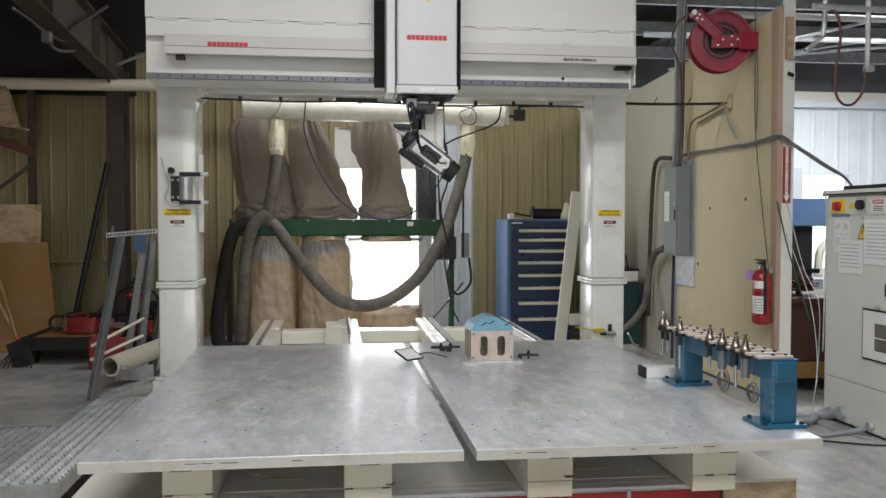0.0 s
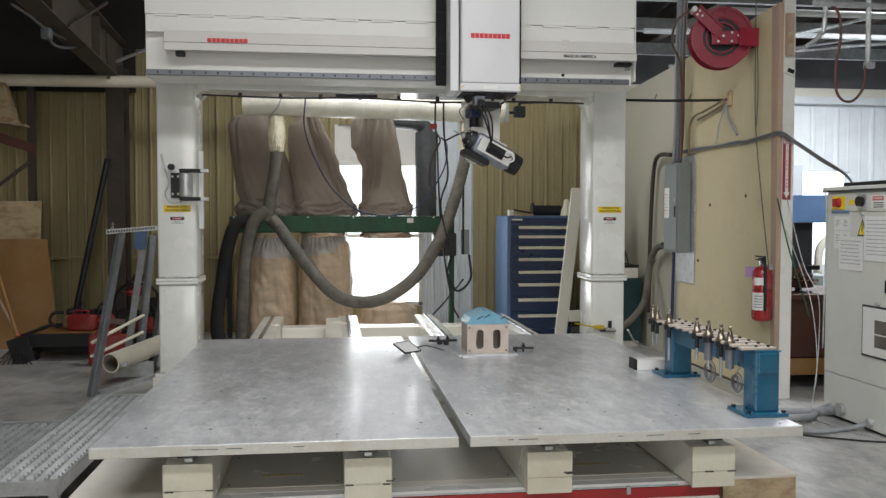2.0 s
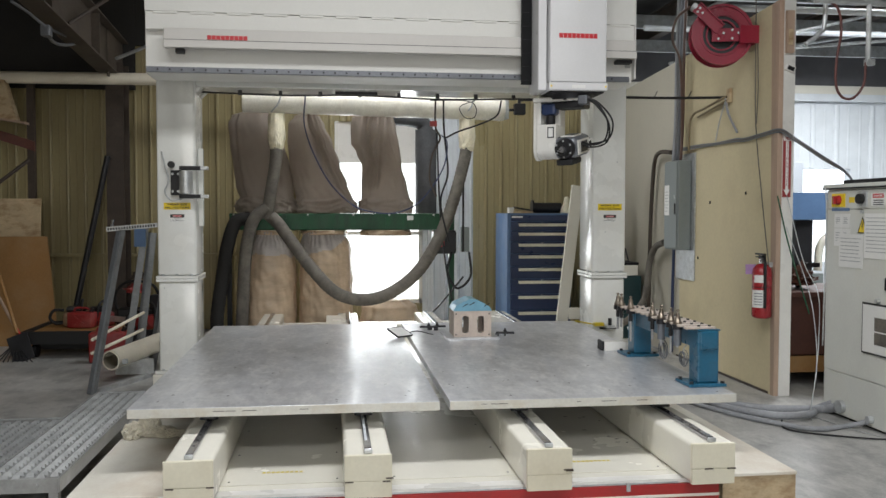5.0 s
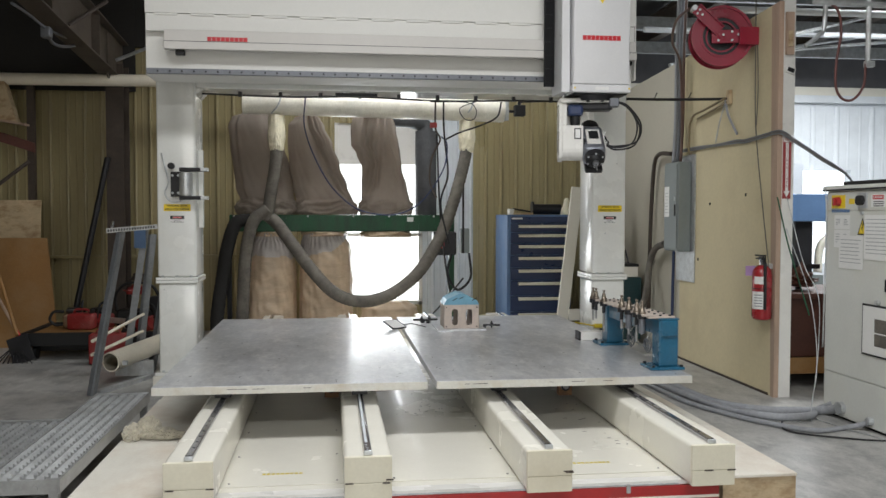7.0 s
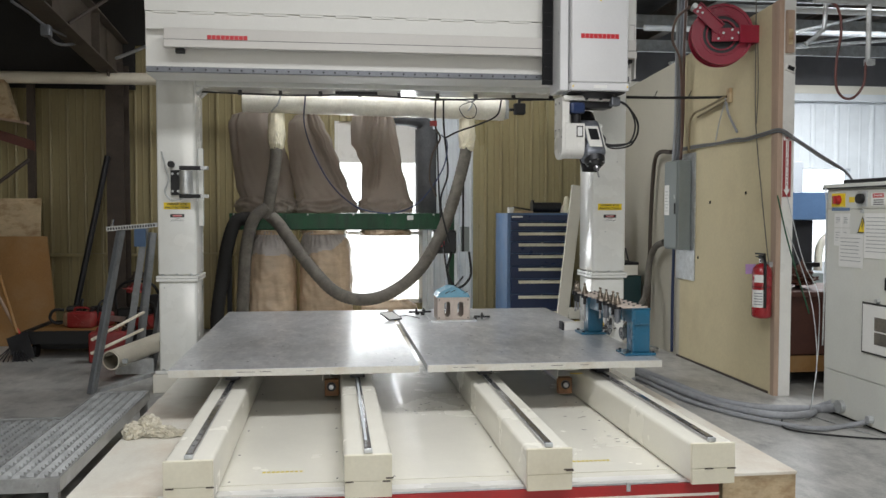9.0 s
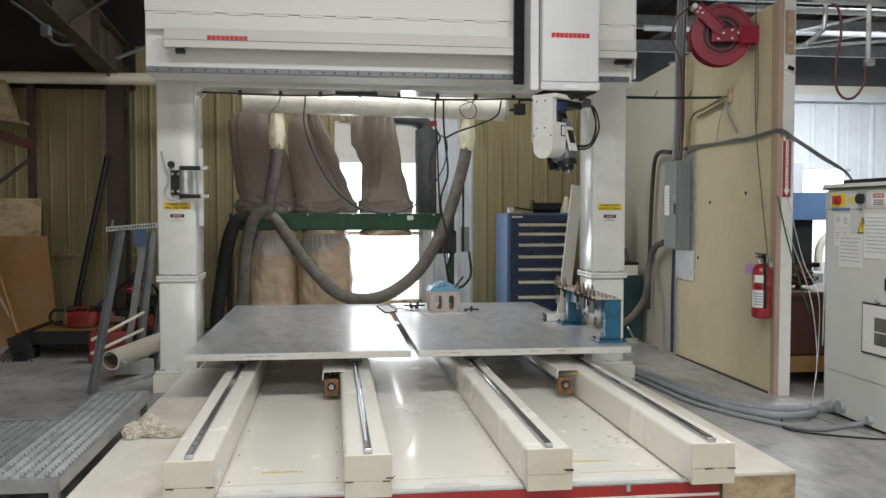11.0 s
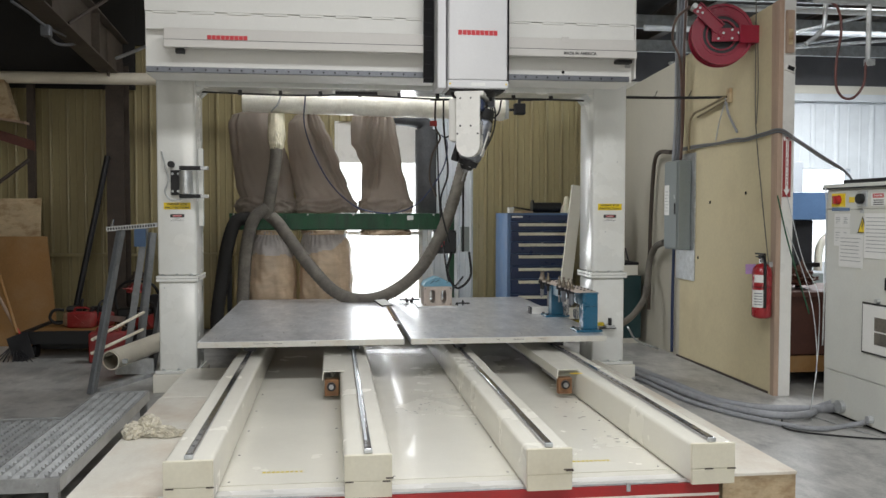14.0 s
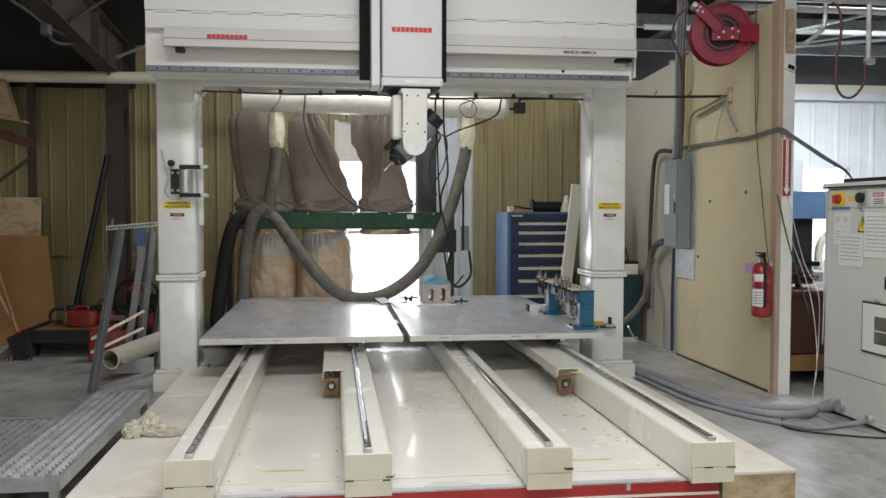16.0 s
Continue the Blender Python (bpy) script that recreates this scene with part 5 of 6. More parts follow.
FILTER_BAGS = (
    # left and right edge at rising heights; creases: (where at the bottom, where at the top, width, depth, from height)
    (1.3, ((1.457, -0.05, 0.54), (1.50, -0.09, 0.57), (1.56, -0.10, 0.575), (1.62, -0.05, 0.535), (1.78, -0.10, 0.525), (2.0, -0.13, 0.49), (2.25, -0.16, 0.43), (2.45, -0.175, 0.40), (2.54, -0.14, 0.38), (2.585, -0.02, 0.30)),
     ((-0.75, -0.72, 0.12, 0.035, 1.6), (0.1, 0.35, 0.2, 0.012, 1.7))),
    (4.2, ((1.457, 0.60, 1.23), (1.50, 0.56, 1.25), (1.56, 0.55, 1.24), (1.62, 0.57, 1.20), (1.78, 0.53, 1.13), (2.0, 0.49, 1.05), (2.25, 0.47, 0.97), (2.45, 0.48, 0.88), (2.54, 0.55, 0.83), (2.575, 0.66, 0.78)),
     ((0.80, 0.10, 0.08, 0.06, 1.6), (0.95, 0.45, 0.07, 0.06, 1.65), (0.45, 0.15, 0.12, 0.035, 1.75), (0.88, 0.72, 0.06, 0.05, 1.75), (-0.5, -0.3, 0.2, 0.015, 1.8))),
    (8.8, ((1.457, 1.30, 1.85), (1.50, 1.28, 1.87), (1.56, 1.28, 1.88), (1.62, 1.295, 1.85), (1.78, 1.30, 1.81), (2.0, 1.31, 1.755), (2.15, 1.25, 1.735), (2.25, 1.19, 1.72), (2.45, 1.185, 1.69), (2.54, 1.20, 1.66), (2.575, 1.3, 1.6)),
     ((-0.98, -0.25, 0.09, 0.075, 1.6), (-0.85, 0.05, 0.08, 0.07, 1.6), (-0.6, 0.35, 0.10, 0.05, 1.7), (0.9, 0.65, 0.08, 0.05, 1.62), (0.5, 0.75, 0.12, 0.03, 1.8))))
for seed, rows, creases in FILTER_BAGS:
    part("filter_bag", draped(rows, 9.9, 0.24, seed, creases, 1.64), BAG, dc, "beige cloth filter bag")
for seed, rows, fill in ((2.2, ((0.002, 0.06, 0.50), (0.05, 0.01, 0.55), (0.3, -0.01, 0.565), (0.6, 0.0, 0.56), (1.0, 0.02, 0.545), (1.12, 0.05, 0.52), (1.20, 0.12, 0.45), (1.268, 0.14, 0.43)), (0.98, -0.02)),
                         (6.1, ((0.002, 0.66, 1.12), (0.05, 0.61, 1.19), (0.3, 0.59, 1.205), (0.6, 0.595, 1.20), (1.0, 0.605, 1.185), (1.12, 0.62, 1.16), (1.20, 0.645, 1.11), (1.268, 0.66, 1.09)), (1.04, 0.13))):
    part("dust_bag", draped(rows, 9.9, 0.27, seed, (), 0, gather=1.27, fill=fill), [SACK, FILM], dc, "plastic dust bag nearly full of sawdust")
    part("bag_collar", draped(((1.215, rows[-1][1] - 0.02, rows[-1][2] + 0.02), (1.24, rows[-1][1] - 0.03, rows[-1][2] + 0.03), (1.266, rows[-1][1] - 0.02, rows[-1][2] + 0.02)), 9.9, 0.28, seed, (), 2.0), SACK, dc)
part("dust_bag", bag(1.60, 9.9, [(0.002, 0.28), (0.05, 0.33), (0.22, 0.35), (0.38, 0.32), (0.46, 0.22), (0.5, 0.05)], 3.3, deep=0.05, folds=10), SACK, dc, "slack beige dust bag")
part("bag_collar", draped(((1.205, 1.31, 1.84), (1.235, 1.30, 1.85), (1.266, 1.31, 1.84)), 9.9, 0.28, 9.1, (), 2.0), SACK, dc, "torn bag collar")
part("leg", B(2.30, 2.36, 9.8, 9.86, 0, 1.6), GREEN, dc)
part("leg", B(-0.2, -0.15, 9.8, 9.86, 0, 1.27), DARKM, dc)
part("inlet_duct", C((2.078, 10.25, 1.456), (2.078, 10.25, 2.45), 0.127, seg=28), DULLDUCT, dc, "dull grey inlet duct", smooth=True)
part("inlet_elbow", T([(2.078, 10.25, 2.40), (2.05, 10.25, 2.52), (1.88, 10.2, 2.57), (1.55, 10.15, 2.58)], 0.09, seg=20), DULLDUCT, dc)
part("motor", B(2.10, 2.36, 9.62, 9.84, 1.0, 1.265, bevel=0.02), DARKM, dc)
part("switch_box", B(2.42, 2.52, 9.7, 9.8, 1.02, 1.30, bevel=0.008), EBOX, dc)
part("switch_mark", B(2.16, 2.22, 9.612, 9.6195, 1.08, 1.15), REDINK, dc)

du = thing("overhead_duct", "horizontal round galvanised dust duct", "duct", (1.44, 9.4, 2.6))
part("pipe", C((0.03, 9.4, 2.655), (2.85, 9.4, 2.605), 0.125, seg=32), DUCT, du, smooth=True)
for x in (0.05, 0.75, 1.25, 1.66, 2.80):
    z = 2.655 - (x - 0.03) * 0.0177
    part("seam", C((x - 0.012, 9.4, z), (x + 0.012, 9.4, z), 0.129, seg=32), DUCT, du, smooth=True)
part("blast_gate", B(2.86, 2.90, 9.35, 9.45, 2.50, 2.70), GALV, du)
part("gate_valve", B(2.97, 3.09, 9.35, 9.45, 2.55, 2.67, bevel=0.01), DARK, du, "small black valve")
part("gate_valve", C((2.90, 9.4, 2.60), (2.97, 9.4, 2.60), 0.015, seg=8), DARKM, du)
part("valve_pipe", T([(3.03, 9.4, 2.67), (3.04, 9.4, 2.71), (3.16, 9.4, 2.72), (3.35, 9.4, 2.73)], 0.018, seg=8), DARKM, du)
for x in (0.38, 2.44):
    part("wrap", bag(x, 9.4, [(2.14, 0.06), (2.2, 0.075), (2.3, 0.088), (2.46, 0.086), (2.52, 0.08)], x, ry=1.0, deep=0.02, folds=20), WRAP, du, "yellowed taped sleeve")
    part("tie", T([(x - 0.05, 9.33, 2.53), (x + 0.02, 9.27, 2.60), (x + 0.06, 9.27, 2.70)], 0.008, seg=6), GALV, du)
hz = thing("dust_hose", "long sagging grey ribbed dust hose", "hose", (1.3, 9.2, 0.6))
part("sag", T([(2.44, 9.4, 2.20), (2.40, 9.38, 2.0), (2.28, 9.3, 1.6), (2.12, 9.2, 1.22), (1.88, 9.1, 0.85), (1.58, 9.05, 0.62), (1.28, 9.02, 0.55), (1.0, 9.05, 0.63), (0.75, 9.12, 0.88), (0.52, 9.25, 1.18), (0.38, 9.4, 1.36), (0.28, 9.48, 1.44)], 0.062, seg=16, n=16, ribs=0.006), HOSE, hz)
part("drop", T([(0.38, 9.4, 2.18), (0.36, 9.4, 1.95), (0.30, 9.42, 1.6), (0.27, 9.45, 1.4)], 0.062, seg=16, n=20, ribs=0.004), HOSE, hz)
part("branch", T([(0.28, 9.42, 1.52), (0.13, 9.4, 1.38), (0.05, 9.4, 1.05), (0.02, 9.4, 0.6), (0.0, 9.4, 0.2), (0.0, 9.4, 0.1)], 0.065, seg=16, n=16, ribs=0.004), HOSE, hz)
dk = thing("drain_hose", "dark flexible hose curling to the floor", "hose", (-0.2, 9.4, 0))
part("hose", T([(0.1, 9.5, 1.40), (-0.06, 9.48, 1.36), (-0.15, 9.45, 1.1), (-0.2, 9.45, 0.8), (-0.26, 9.4, 0.3), (-0.2, 9.38, 0.1), (0.0, 9.36, 0.075), (0.25, 9.36, 0.075)], 0.07, seg=14, n=12, ribs=0.004), material("matt_black_duct", (0.02, 0.019, 0.018), 0.9, vary=0.3, scale=8), dk)

# cables under and behind the bridge
cb = thing("bridge_cables", "black cables strung under the bridge", "cable", (1.4, 7.33, 2.4))
part("cable", T([(-0.1, 7.34, 2.455), (0.6, 7.34, 2.44), (1.2, 7.34, 2.45), (1.9, 7.34, 2.43), (2.6, 7.34, 2.445), (3.15, 7.34, 2.44)], 0.0075, seg=6), DARK, cb)
part("cable", T([(0.75, 7.34, 2.45), (0.74, 7.34, 2.2), (0.82, 7.35, 1.95), (0.96, 7.36, 1.7), (1.14, 7.36, 1.53), (1.3, 7.36, 1.47), (1.5, 7.36, 1.46), (1.68, 7.36, 1.53), (1.82, 7.36, 1.68), (1.93, 7.36, 1.88), (1.95, 7.36, 2.06), (1.90, 7.36, 2.13)], 0.006, seg=6), material("dark_blue_cable", (0.02, 0.03, 0.09), 0.5), cb, "dark blue cable")
part("cable", T([(2.42, 7.34, 2.43), (2.38, 7.34, 2.30), (2.22, 7.34, 2.22), (2.05, 7.34, 2.16), (1.93, 7.35, 2.10)], 0.0075, seg=6), DARK, cb)
part("cable", T([(1.85, 7.36, 2.43), (1.85, 7.36, 2.2), (1.89, 7.36, 2.1), (1.82, 7.36, 1.95), (1.8, 7.36, 1.75), (1.86, 7.36, 1.6)], 0.008, seg=6), BROWNST, cb)
part("cable", T([(1.92, 7.36, 2.43), (1.92, 7.36, 2.25), (1.93, 7.36, 2.1), (1.96, 7.38, 1.8), (1.9, 7.4, 1.55), (1.98, 7.44, 1.2)], 0.008, seg=6), DARK, cb)
part("loop", T([(1.9 + 0.3, 7.34, 2.43), (2.06, 7.34, 2.37), (2.10, 7.34, 2.28), (2.18, 7.34, 2.28), (2.2, 7.34, 2.36), (2.12, 7.34, 2.42), (1.8, 7.34, 2.42)], 0.004, seg=5), DARK, cb)
part("red_tag", B(1.80, 1.86, 7.33, 7.35, 2.20, 2.245), RED, cb, "small red tag")
for i in range(9):
    x = 0.2 + i * 0.33
    part("clip", B(x, x + 0.03, 7.325, 7.355, 2.435, 2.4755), DARKM, cb)
lw = thing("utility_cables", "blue and dark cables hanging beside the dust collector", "cable", (2.3, 9.5, 0.4))
part("blue_cable", T([(2.12, 9.5, 2.35), (2.15, 9.5, 1.6), (2.2, 9.45, 1.0), (2.28, 9.4, 0.5), (2.34, 9.3, 0.34)], 0.010, seg=8), DARKM, lw)
part("dark_cable", T([(2.3, 9.6, 1.02), (2.25, 9.55, 0.8), (2.35, 9.5, 0.62), (2.5, 9.5, 0.75), (2.5, 9.6, 1.02)], 0.014, seg=8), DARK, lw)
part("dark_cable", T([(2.44, 9.65, 2.3), (2.44, 9.65, 1.6), (2.44, 9.65, 1.02)], 0.012, seg=8), DARK, lw)
part("wire", T([(2.42, 9.5, 0.75), (2.2, 9.45, 0.5), (2.05, 9.4, 0.35)], 0.010, seg=6), DARKM, lw)

# ---------------------------------------------------------------- back right
cab = thing("drawer_cabinet", "tall navy steel drawer cabinet with pale handles", "cabinet", (3.5, 10.4, 0))
part("body", B(3.02, 3.80, 10.0, 10.72, 0, 1.46, bevel=0.006), STEELB, cab, "scuffed blue cabinet shell")
zs = [0.12, 0.31, 0.50, 0.68, 0.83, 0.98, 1.12, 1.25, 1.36, 1.44]
for z0, z1 in zip(zs, zs[1:]):
    d = part("drawer", B(3.06, 3.79, 9.975, 9.999, z0 + 0.004, z1 - 0.004, bevel=0.004), NAVY, cab)
    if z1 < 1.43:
        part("handle", prism(bmesh.new(), [(9.975, z1 - 0.02), (9.95, z1 - 0.025), (9.945, z1 - 0.055), (9.952, z1 - 0.055), (9.957, z1 - 0.03), (9.975, z1 - 0.03)], "x", 3.15, 3.76), CREAM_END, d, "pale pull handle")
        part("latch", B(3.43, 3.445, 9.969, 9.974, z1 - 0.02, z1 - 0.006), GALV, d)
part("plate_label", B(3.07, 3.2, 9.969, 9.9745, 1.405, 1.425), LABEL, cab)
part("plinth", B(3.04, 3.79, 9.99, 9.998, 0.0, 0.11), NAVY, cab)
ro = thing("rolled_mat", "dark grey rolled mat on the drawer cabinet", "roll", (3.6, 10.2, 1.46))
part("roll", C((3.38, 10.2, 1.525), (3.72, 10.2, 1.525), 0.062, seg=20), DARKM, ro, smooth=True)
part("end_disc", C((3.36, 10.2, 1.54), (3.38, 10.2, 1.54), 0.079, seg=20), DARKM, ro, smooth=True)
cl = thing("clutter_tray", "small tray of loose parts on the drawer cabinet", "tray", (3.2, 10.1, 1.46))
part("tray", B(3.10, 3.34, 10.02, 10.2, 1.461, 1.485, bevel=0.004), WOODP, cl)
part("part_box", B(3.05, 3.11, 10.03, 10.14, 1.461, 1.53, bevel=0.004), WHITE, cl)
part("rod", C((3.10, 10.05, 1.53), (3.32, 10.1, 1.495), 0.01, seg=8), DARK, cl)
cn = solid("foam_cone", lathe(bmesh.new(), [(0.075, 0), (0.07, 0.07), (0.045, 0.10), (0.03, 0.18), (0.02, 0.20)], (3.78, 10.15, 1.461), 16), WRAP, "pale foam cone on the drawer cabinet", "cone", smooth=True)
ld = thing("leaning_trestle", "cream painted wooden trestle side leaning behind the column", "trestle", (3.6, 9.4, 0))
m1 = Matrix.Translation((3.50, 9.4, 0)) @ Matrix.Rotation(radians(6.3), 4, "Y")
part("stile", B(-0.065, 0.065, -0.02, 0.02, 0.008, 1.78, bevel=0.004, m=m1), CREAM, ld)
part("cross_board", B(3.60, 3.90, 9.37, 9.39, 0.27, 0.40, bevel=0.003), CREAM, ld)
part("rear_stile", B(3.84, 3.90, 9.40, 9.46, 0, 1.5, bevel=0.004), CREAM, ld)
gm = thing("green_machine", "dark green machine cabinet with a cream top", "machine", (4.2, 9.6, 0))
part("body", B(3.95, 4.40, 9.25, 9.9, 0.06, 0.76, bevel=0.01), TEAL, gm)
part("base", B(3.97, 4.38, 9.27, 9.88, 0, 0.059), CREAM, gm)
part("top", B(3.95, 4.36, 9.25, 9.9, 0.765, 0.88, bevel=0.008), CREAM, gm)
part("tray", B(3.97, 4.37, 9.26, 9.88, 0.881, 0.91), DARK, gm)
for k in range(7):
    part("tool", C((4.0 + 0.05 * k, 9.4, 0.91), (4.0 + 0.05 * k + 0.02 * (k % 3 - 1), 9.45, 1.0 + 0.03 * (k % 4)), 0.008, seg=6), DARKM, gm)
part("control_arm", B(3.98, 4.10, 9.5, 9.6, 0.91, 1.75, bevel=0.008), CABW, gm)
for z, mt in ((1.70, DARK), (1.45, DARK), (1.33, DARK), (1.22, REDINK), (1.12, DARK)):
    part("button", C((4.101, 9.5, z), (4.125, 9.5, z), 0.022, seg=12), mt, gm)

# ---------------------------------------------------------------- on the partition wall
OXIDE = material("red_oxide_pipe", (0.13, 0.075, 0.06), 0.55, vary=0.2, scale=6)
STRUT = material("painted_over_strut", (0.24, 0.19, 0.11), 0.6, vary=0.2, scale=8)
eb = thing("breaker_box", "grey-green electrical breaker box on the partition", "electrical box", (4.38, 8.3, 1.1))
part("body", B(4.325, 4.455, 8.06, 8.40, 1.10, 1.98, bevel=0.008), EBOX, eb)
part("door", B(4.313, 4.3235, 8.08, 8.39, 1.12, 1.96, bevel=0.003), EBOX, eb)
part("paper", B(4.3105, 4.3125, 8.26, 8.38, 1.44, 1.74), LABEL, eb, "white paper schedule")
for k in range(7):
    part("text_bar", B(4.3095, 4.3103, 8.28, 8.36, 1.48 + k * 0.032, 1.484 + k * 0.032), FLEX, eb)
part("handle", B(4.302, 4.3125, 8.10, 8.12, 1.45, 1.56, bevel=0.003), DARKM, eb)
part("latch", B(4.308, 4.3128, 8.12, 8.135, 1.60, 1.64), GALV, eb)
part("backboard", B(4.457, 4.4685, 7.98, 8.42, 0.80, 2.05), GALV, eb, "grey backing panel")
def conduit(name, pts, r, mat, lab):
    t = thing(name, lab, "conduit", pts[0], "wall conduits")
    part("tube", T(pts, r, seg=10), mat, t)
    return t
for dy, r, mt in ((0.0, 0.014, OXIDE), (0.08, 0.018, DARKG), (0.17, 0.022, FLEX)):
    conduit("conduit", [(4.38, 8.15 + dy, 1.98), (4.40, 8.15 + dy, 2.4), (4.40, 8.14 + dy, 3.1), (4.42, 8.1 + dy, 4.1)], r, mt, "upright steel conduit over the breaker box")
conduit("conduit", [(4.40, 8.42, 2.08), (4.40, 8.75, 2.10), (4.42, 8.95, 2.0), (4.42, 9.02, 1.6), (4.42, 9.06, 1.06), (4.42, 9.08, 0.4)], 0.022, BROWNST, "bent conduit down the partition")
conduit("flex_conduit", [(4.38, 8.55, 1.16), (4.38, 8.79, 1.10), (4.38, 8.95, 0.94), (4.28, 8.75, 0.72), (4.24, 8.75, 0.54), (4.11, 8.70, 0.39), (3.98, 8.70, 0.29), (3.60, 8.45, 0.12)], 0.034, HOSE, "grey flexible conduit curving to the machine")
conduit("conduit", [(4.445, 8.45, 1.12), (4.445, 8.47, 0.6), (4.445, 8.47, 0.03)], 0.016, NAVY, "thin dark blue conduit to the floor")
conduit("wire", [(4.0, 8.55, 0.28), (4.15, 8.7, 0.12), (4.40, 8.75, 0.02)], 0.010, GALV, "thin grey wire to the floor")
CABLES = (DARKG, HOSE, DARKG)
wc = thing("wall_cables", "bundle of grey cables strung along the partition", "cable", (4.44, 7.4, 2.1))
for k in range(3):
    o = 0.011 * k
    part("cable", T([(4.40, 8.30, 2.08 + o), (4.45, 7.9, 2.09 + o), (4.45, 7.5, 2.09 + o * 0.5), (4.45, 7.12, 2.085 + o), (4.45, 6.95, 2.075 + o), (4.45, 6.65, 2.09 + o), (4.47, 6.41, 2.10 + o), (4.58, 6.38, 2.03 + o), (4.70, 6.20, 1.88 + o), (4.76, 6.0, 1.77 + o * 0.5), (4.76, 5.85, 1.66)], 0.0072, seg=8), CABLES[k], wc)
part("cable", T([(4.44, 7.32, 2.50), (4.44, 7.25, 2.34), (4.44, 7.08, 2.16)], 0.011, seg=8), FLEX, wc)
part("cable", T([(4.44, 7.30, 2.48), (4.44, 7.42, 2.3), (4.44, 7.5, 2.12)], 0.006, seg=6), GALV, wc)
pw = thing("pipe_bracket", "steel strut bracket carrying a dark pipe from the machine", "bracket", (4.4, 7.6, 2.5))
part("pipe", T([(3.50, 7.5, 2.50), (3.9, 7.5, 2.50), (4.2, 7.45, 2.50), (4.40, 7.4, 2.50), (4.45, 7.28, 2.49)], 0.012, seg=8), DARK, pw)
part("strut", B(4.44, 4.468, 7.24, 7.30, 2.44, 2.56), WOODP, pw)
part("strut", T([(4.42, 7.28, 2.49), (4.42, 7.7, 2.44), (4.42, 7.95, 2.41), (4.42, 8.05, 2.30), (4.42, 8.05, 2.05)], 0.011, seg=8), STRUT, pw)
part("strut", T([(4.44, 7.28, 2.46), (4.44, 7.9, 2.38)], 0.009, seg=6, n=1), STRUT, pw)
for a in ((3.85, 7.5), (4.15, 7.45)):
    part("wire_tie", T([(a[0], a[1], 2.50), (a[0] + 0.03, a[1], 2.56)], 0.004, seg=5, n=1), DARK, pw)
rl = thing("hose_reel", "crimson steel hose reel mounted high on the partition", "hose reel", (4.2, 6.95, 2.7))
RC = Vector((4.215, 6.95, 2.95))


def ring_y(bm, c, r0, r1, y0, y1, seg=40):
    """A ring about the y axis with thickness."""
    rows = [[bm.verts.new((c.x + r * math.cos(2 * math.pi * k / seg), y, c.z + r * math.sin(2 * math.pi * k / seg))) for k in range(seg)] for r, y in ((r0, y0), (r1, y0), (r1, y1), (r0, y1))]
    for a, b in zip(rows, rows[1:] + rows[:1]):
        for k in range(seg):
            bm.faces.new((a[k], a[(k + 1) % seg], b[(k + 1) % seg], b[k]))
    bmesh.ops.recalc_face_normals(bm, faces=bm.faces)
    return bm


TURN = Matrix.Translation(RC) @ Matrix.Rotation(radians(-14), 4, "Z") @ Matrix.Translation(-RC)


def reel_part(name, bm, mat):
    bmesh.ops.transform(bm, verts=bm.verts, matrix=TURN)
    part(name, bm, mat, rl)


for y in (6.89, 7.01):
    reel_part("flange_disc", ring_y(bmesh.new(), RC, 0.155 if y < 6.9 else 0.04, 0.235, y, y + 0.008), REDREEL)
    reel_part("flange_lip", ring_y(bmesh.new(), RC, 0.232, 0.252, y - (0.02 if y < 6.9 else -0.008), y + (0 if y < 6.9 else 0.028)), REDREEL)
    reel_part("flange_bead", ring_y(bmesh.new(), RC, 0.165, 0.175, y - 0.008, y - 0.0005), REDREEL)
reel_part("drum", ring_y(bmesh.new(), RC, 0.118, 0.13, 6.899, 7.008), REDREEL)
reel_part("hose_wraps", ring_y(bmesh.new(), RC, 0.132, 0.20, 6.905, 7.0), DARKM)
# dark disc put in for the shade inside the hollow drum
reel_part("drum_core", C((RC.x, 6.93, RC.z), (RC.x, 6.99, RC.z), 0.117, seg=28), DARKM)
reel_part("mount_arm", B(RC.x - 0.09, RC.x + 0.27, 6.845, 6.858, RC.z - 0.065, RC.z + 0.045, bevel=0.004), REDREEL)
reel_part("hub", C((RC.x, 6.84, RC.z), (RC.x, 7.0, RC.z), 0.03, seg=18), REDREEL)
part("mount_plate", B(4.30, 4.468, 6.77, 6.785, RC.z - 0.085, RC.z + 0.06, bevel=0.003), REDREEL, rl)
part("mount_plate", B(4.455, 4.469, 6.786, 6.95, RC.z - 0.085, RC.z + 0.06, bevel=0.003), REDREEL, rl)
reel_part("guide_arm", prism(bmesh.new(), [(RC.x + 0.0, RC.z + 0.06), (RC.x - 0.06, RC.z - 0.0), (RC.x - 0.25, RC.z + 0.19), (RC.x - 0.19, RC.z + 0.25)], "y", 6.828, 6.842), REDREEL)
reel_part("arm_flange", prism(bmesh.new(), [(RC.x - 0.195, RC.z + 0.25), (RC.x + 0.0, RC.z + 0.06), (RC.x + 0.006, RC.z + 0.066), (RC.x - 0.189, RC.z + 0.256)], "y", 6.80, 6.842), REDREEL)
reel_part("roller", C((RC.x - 0.235, 6.80, RC.z + 0.225), (RC.x - 0.235, 6.93, RC.z + 0.225), 0.022, seg=12), GALV)
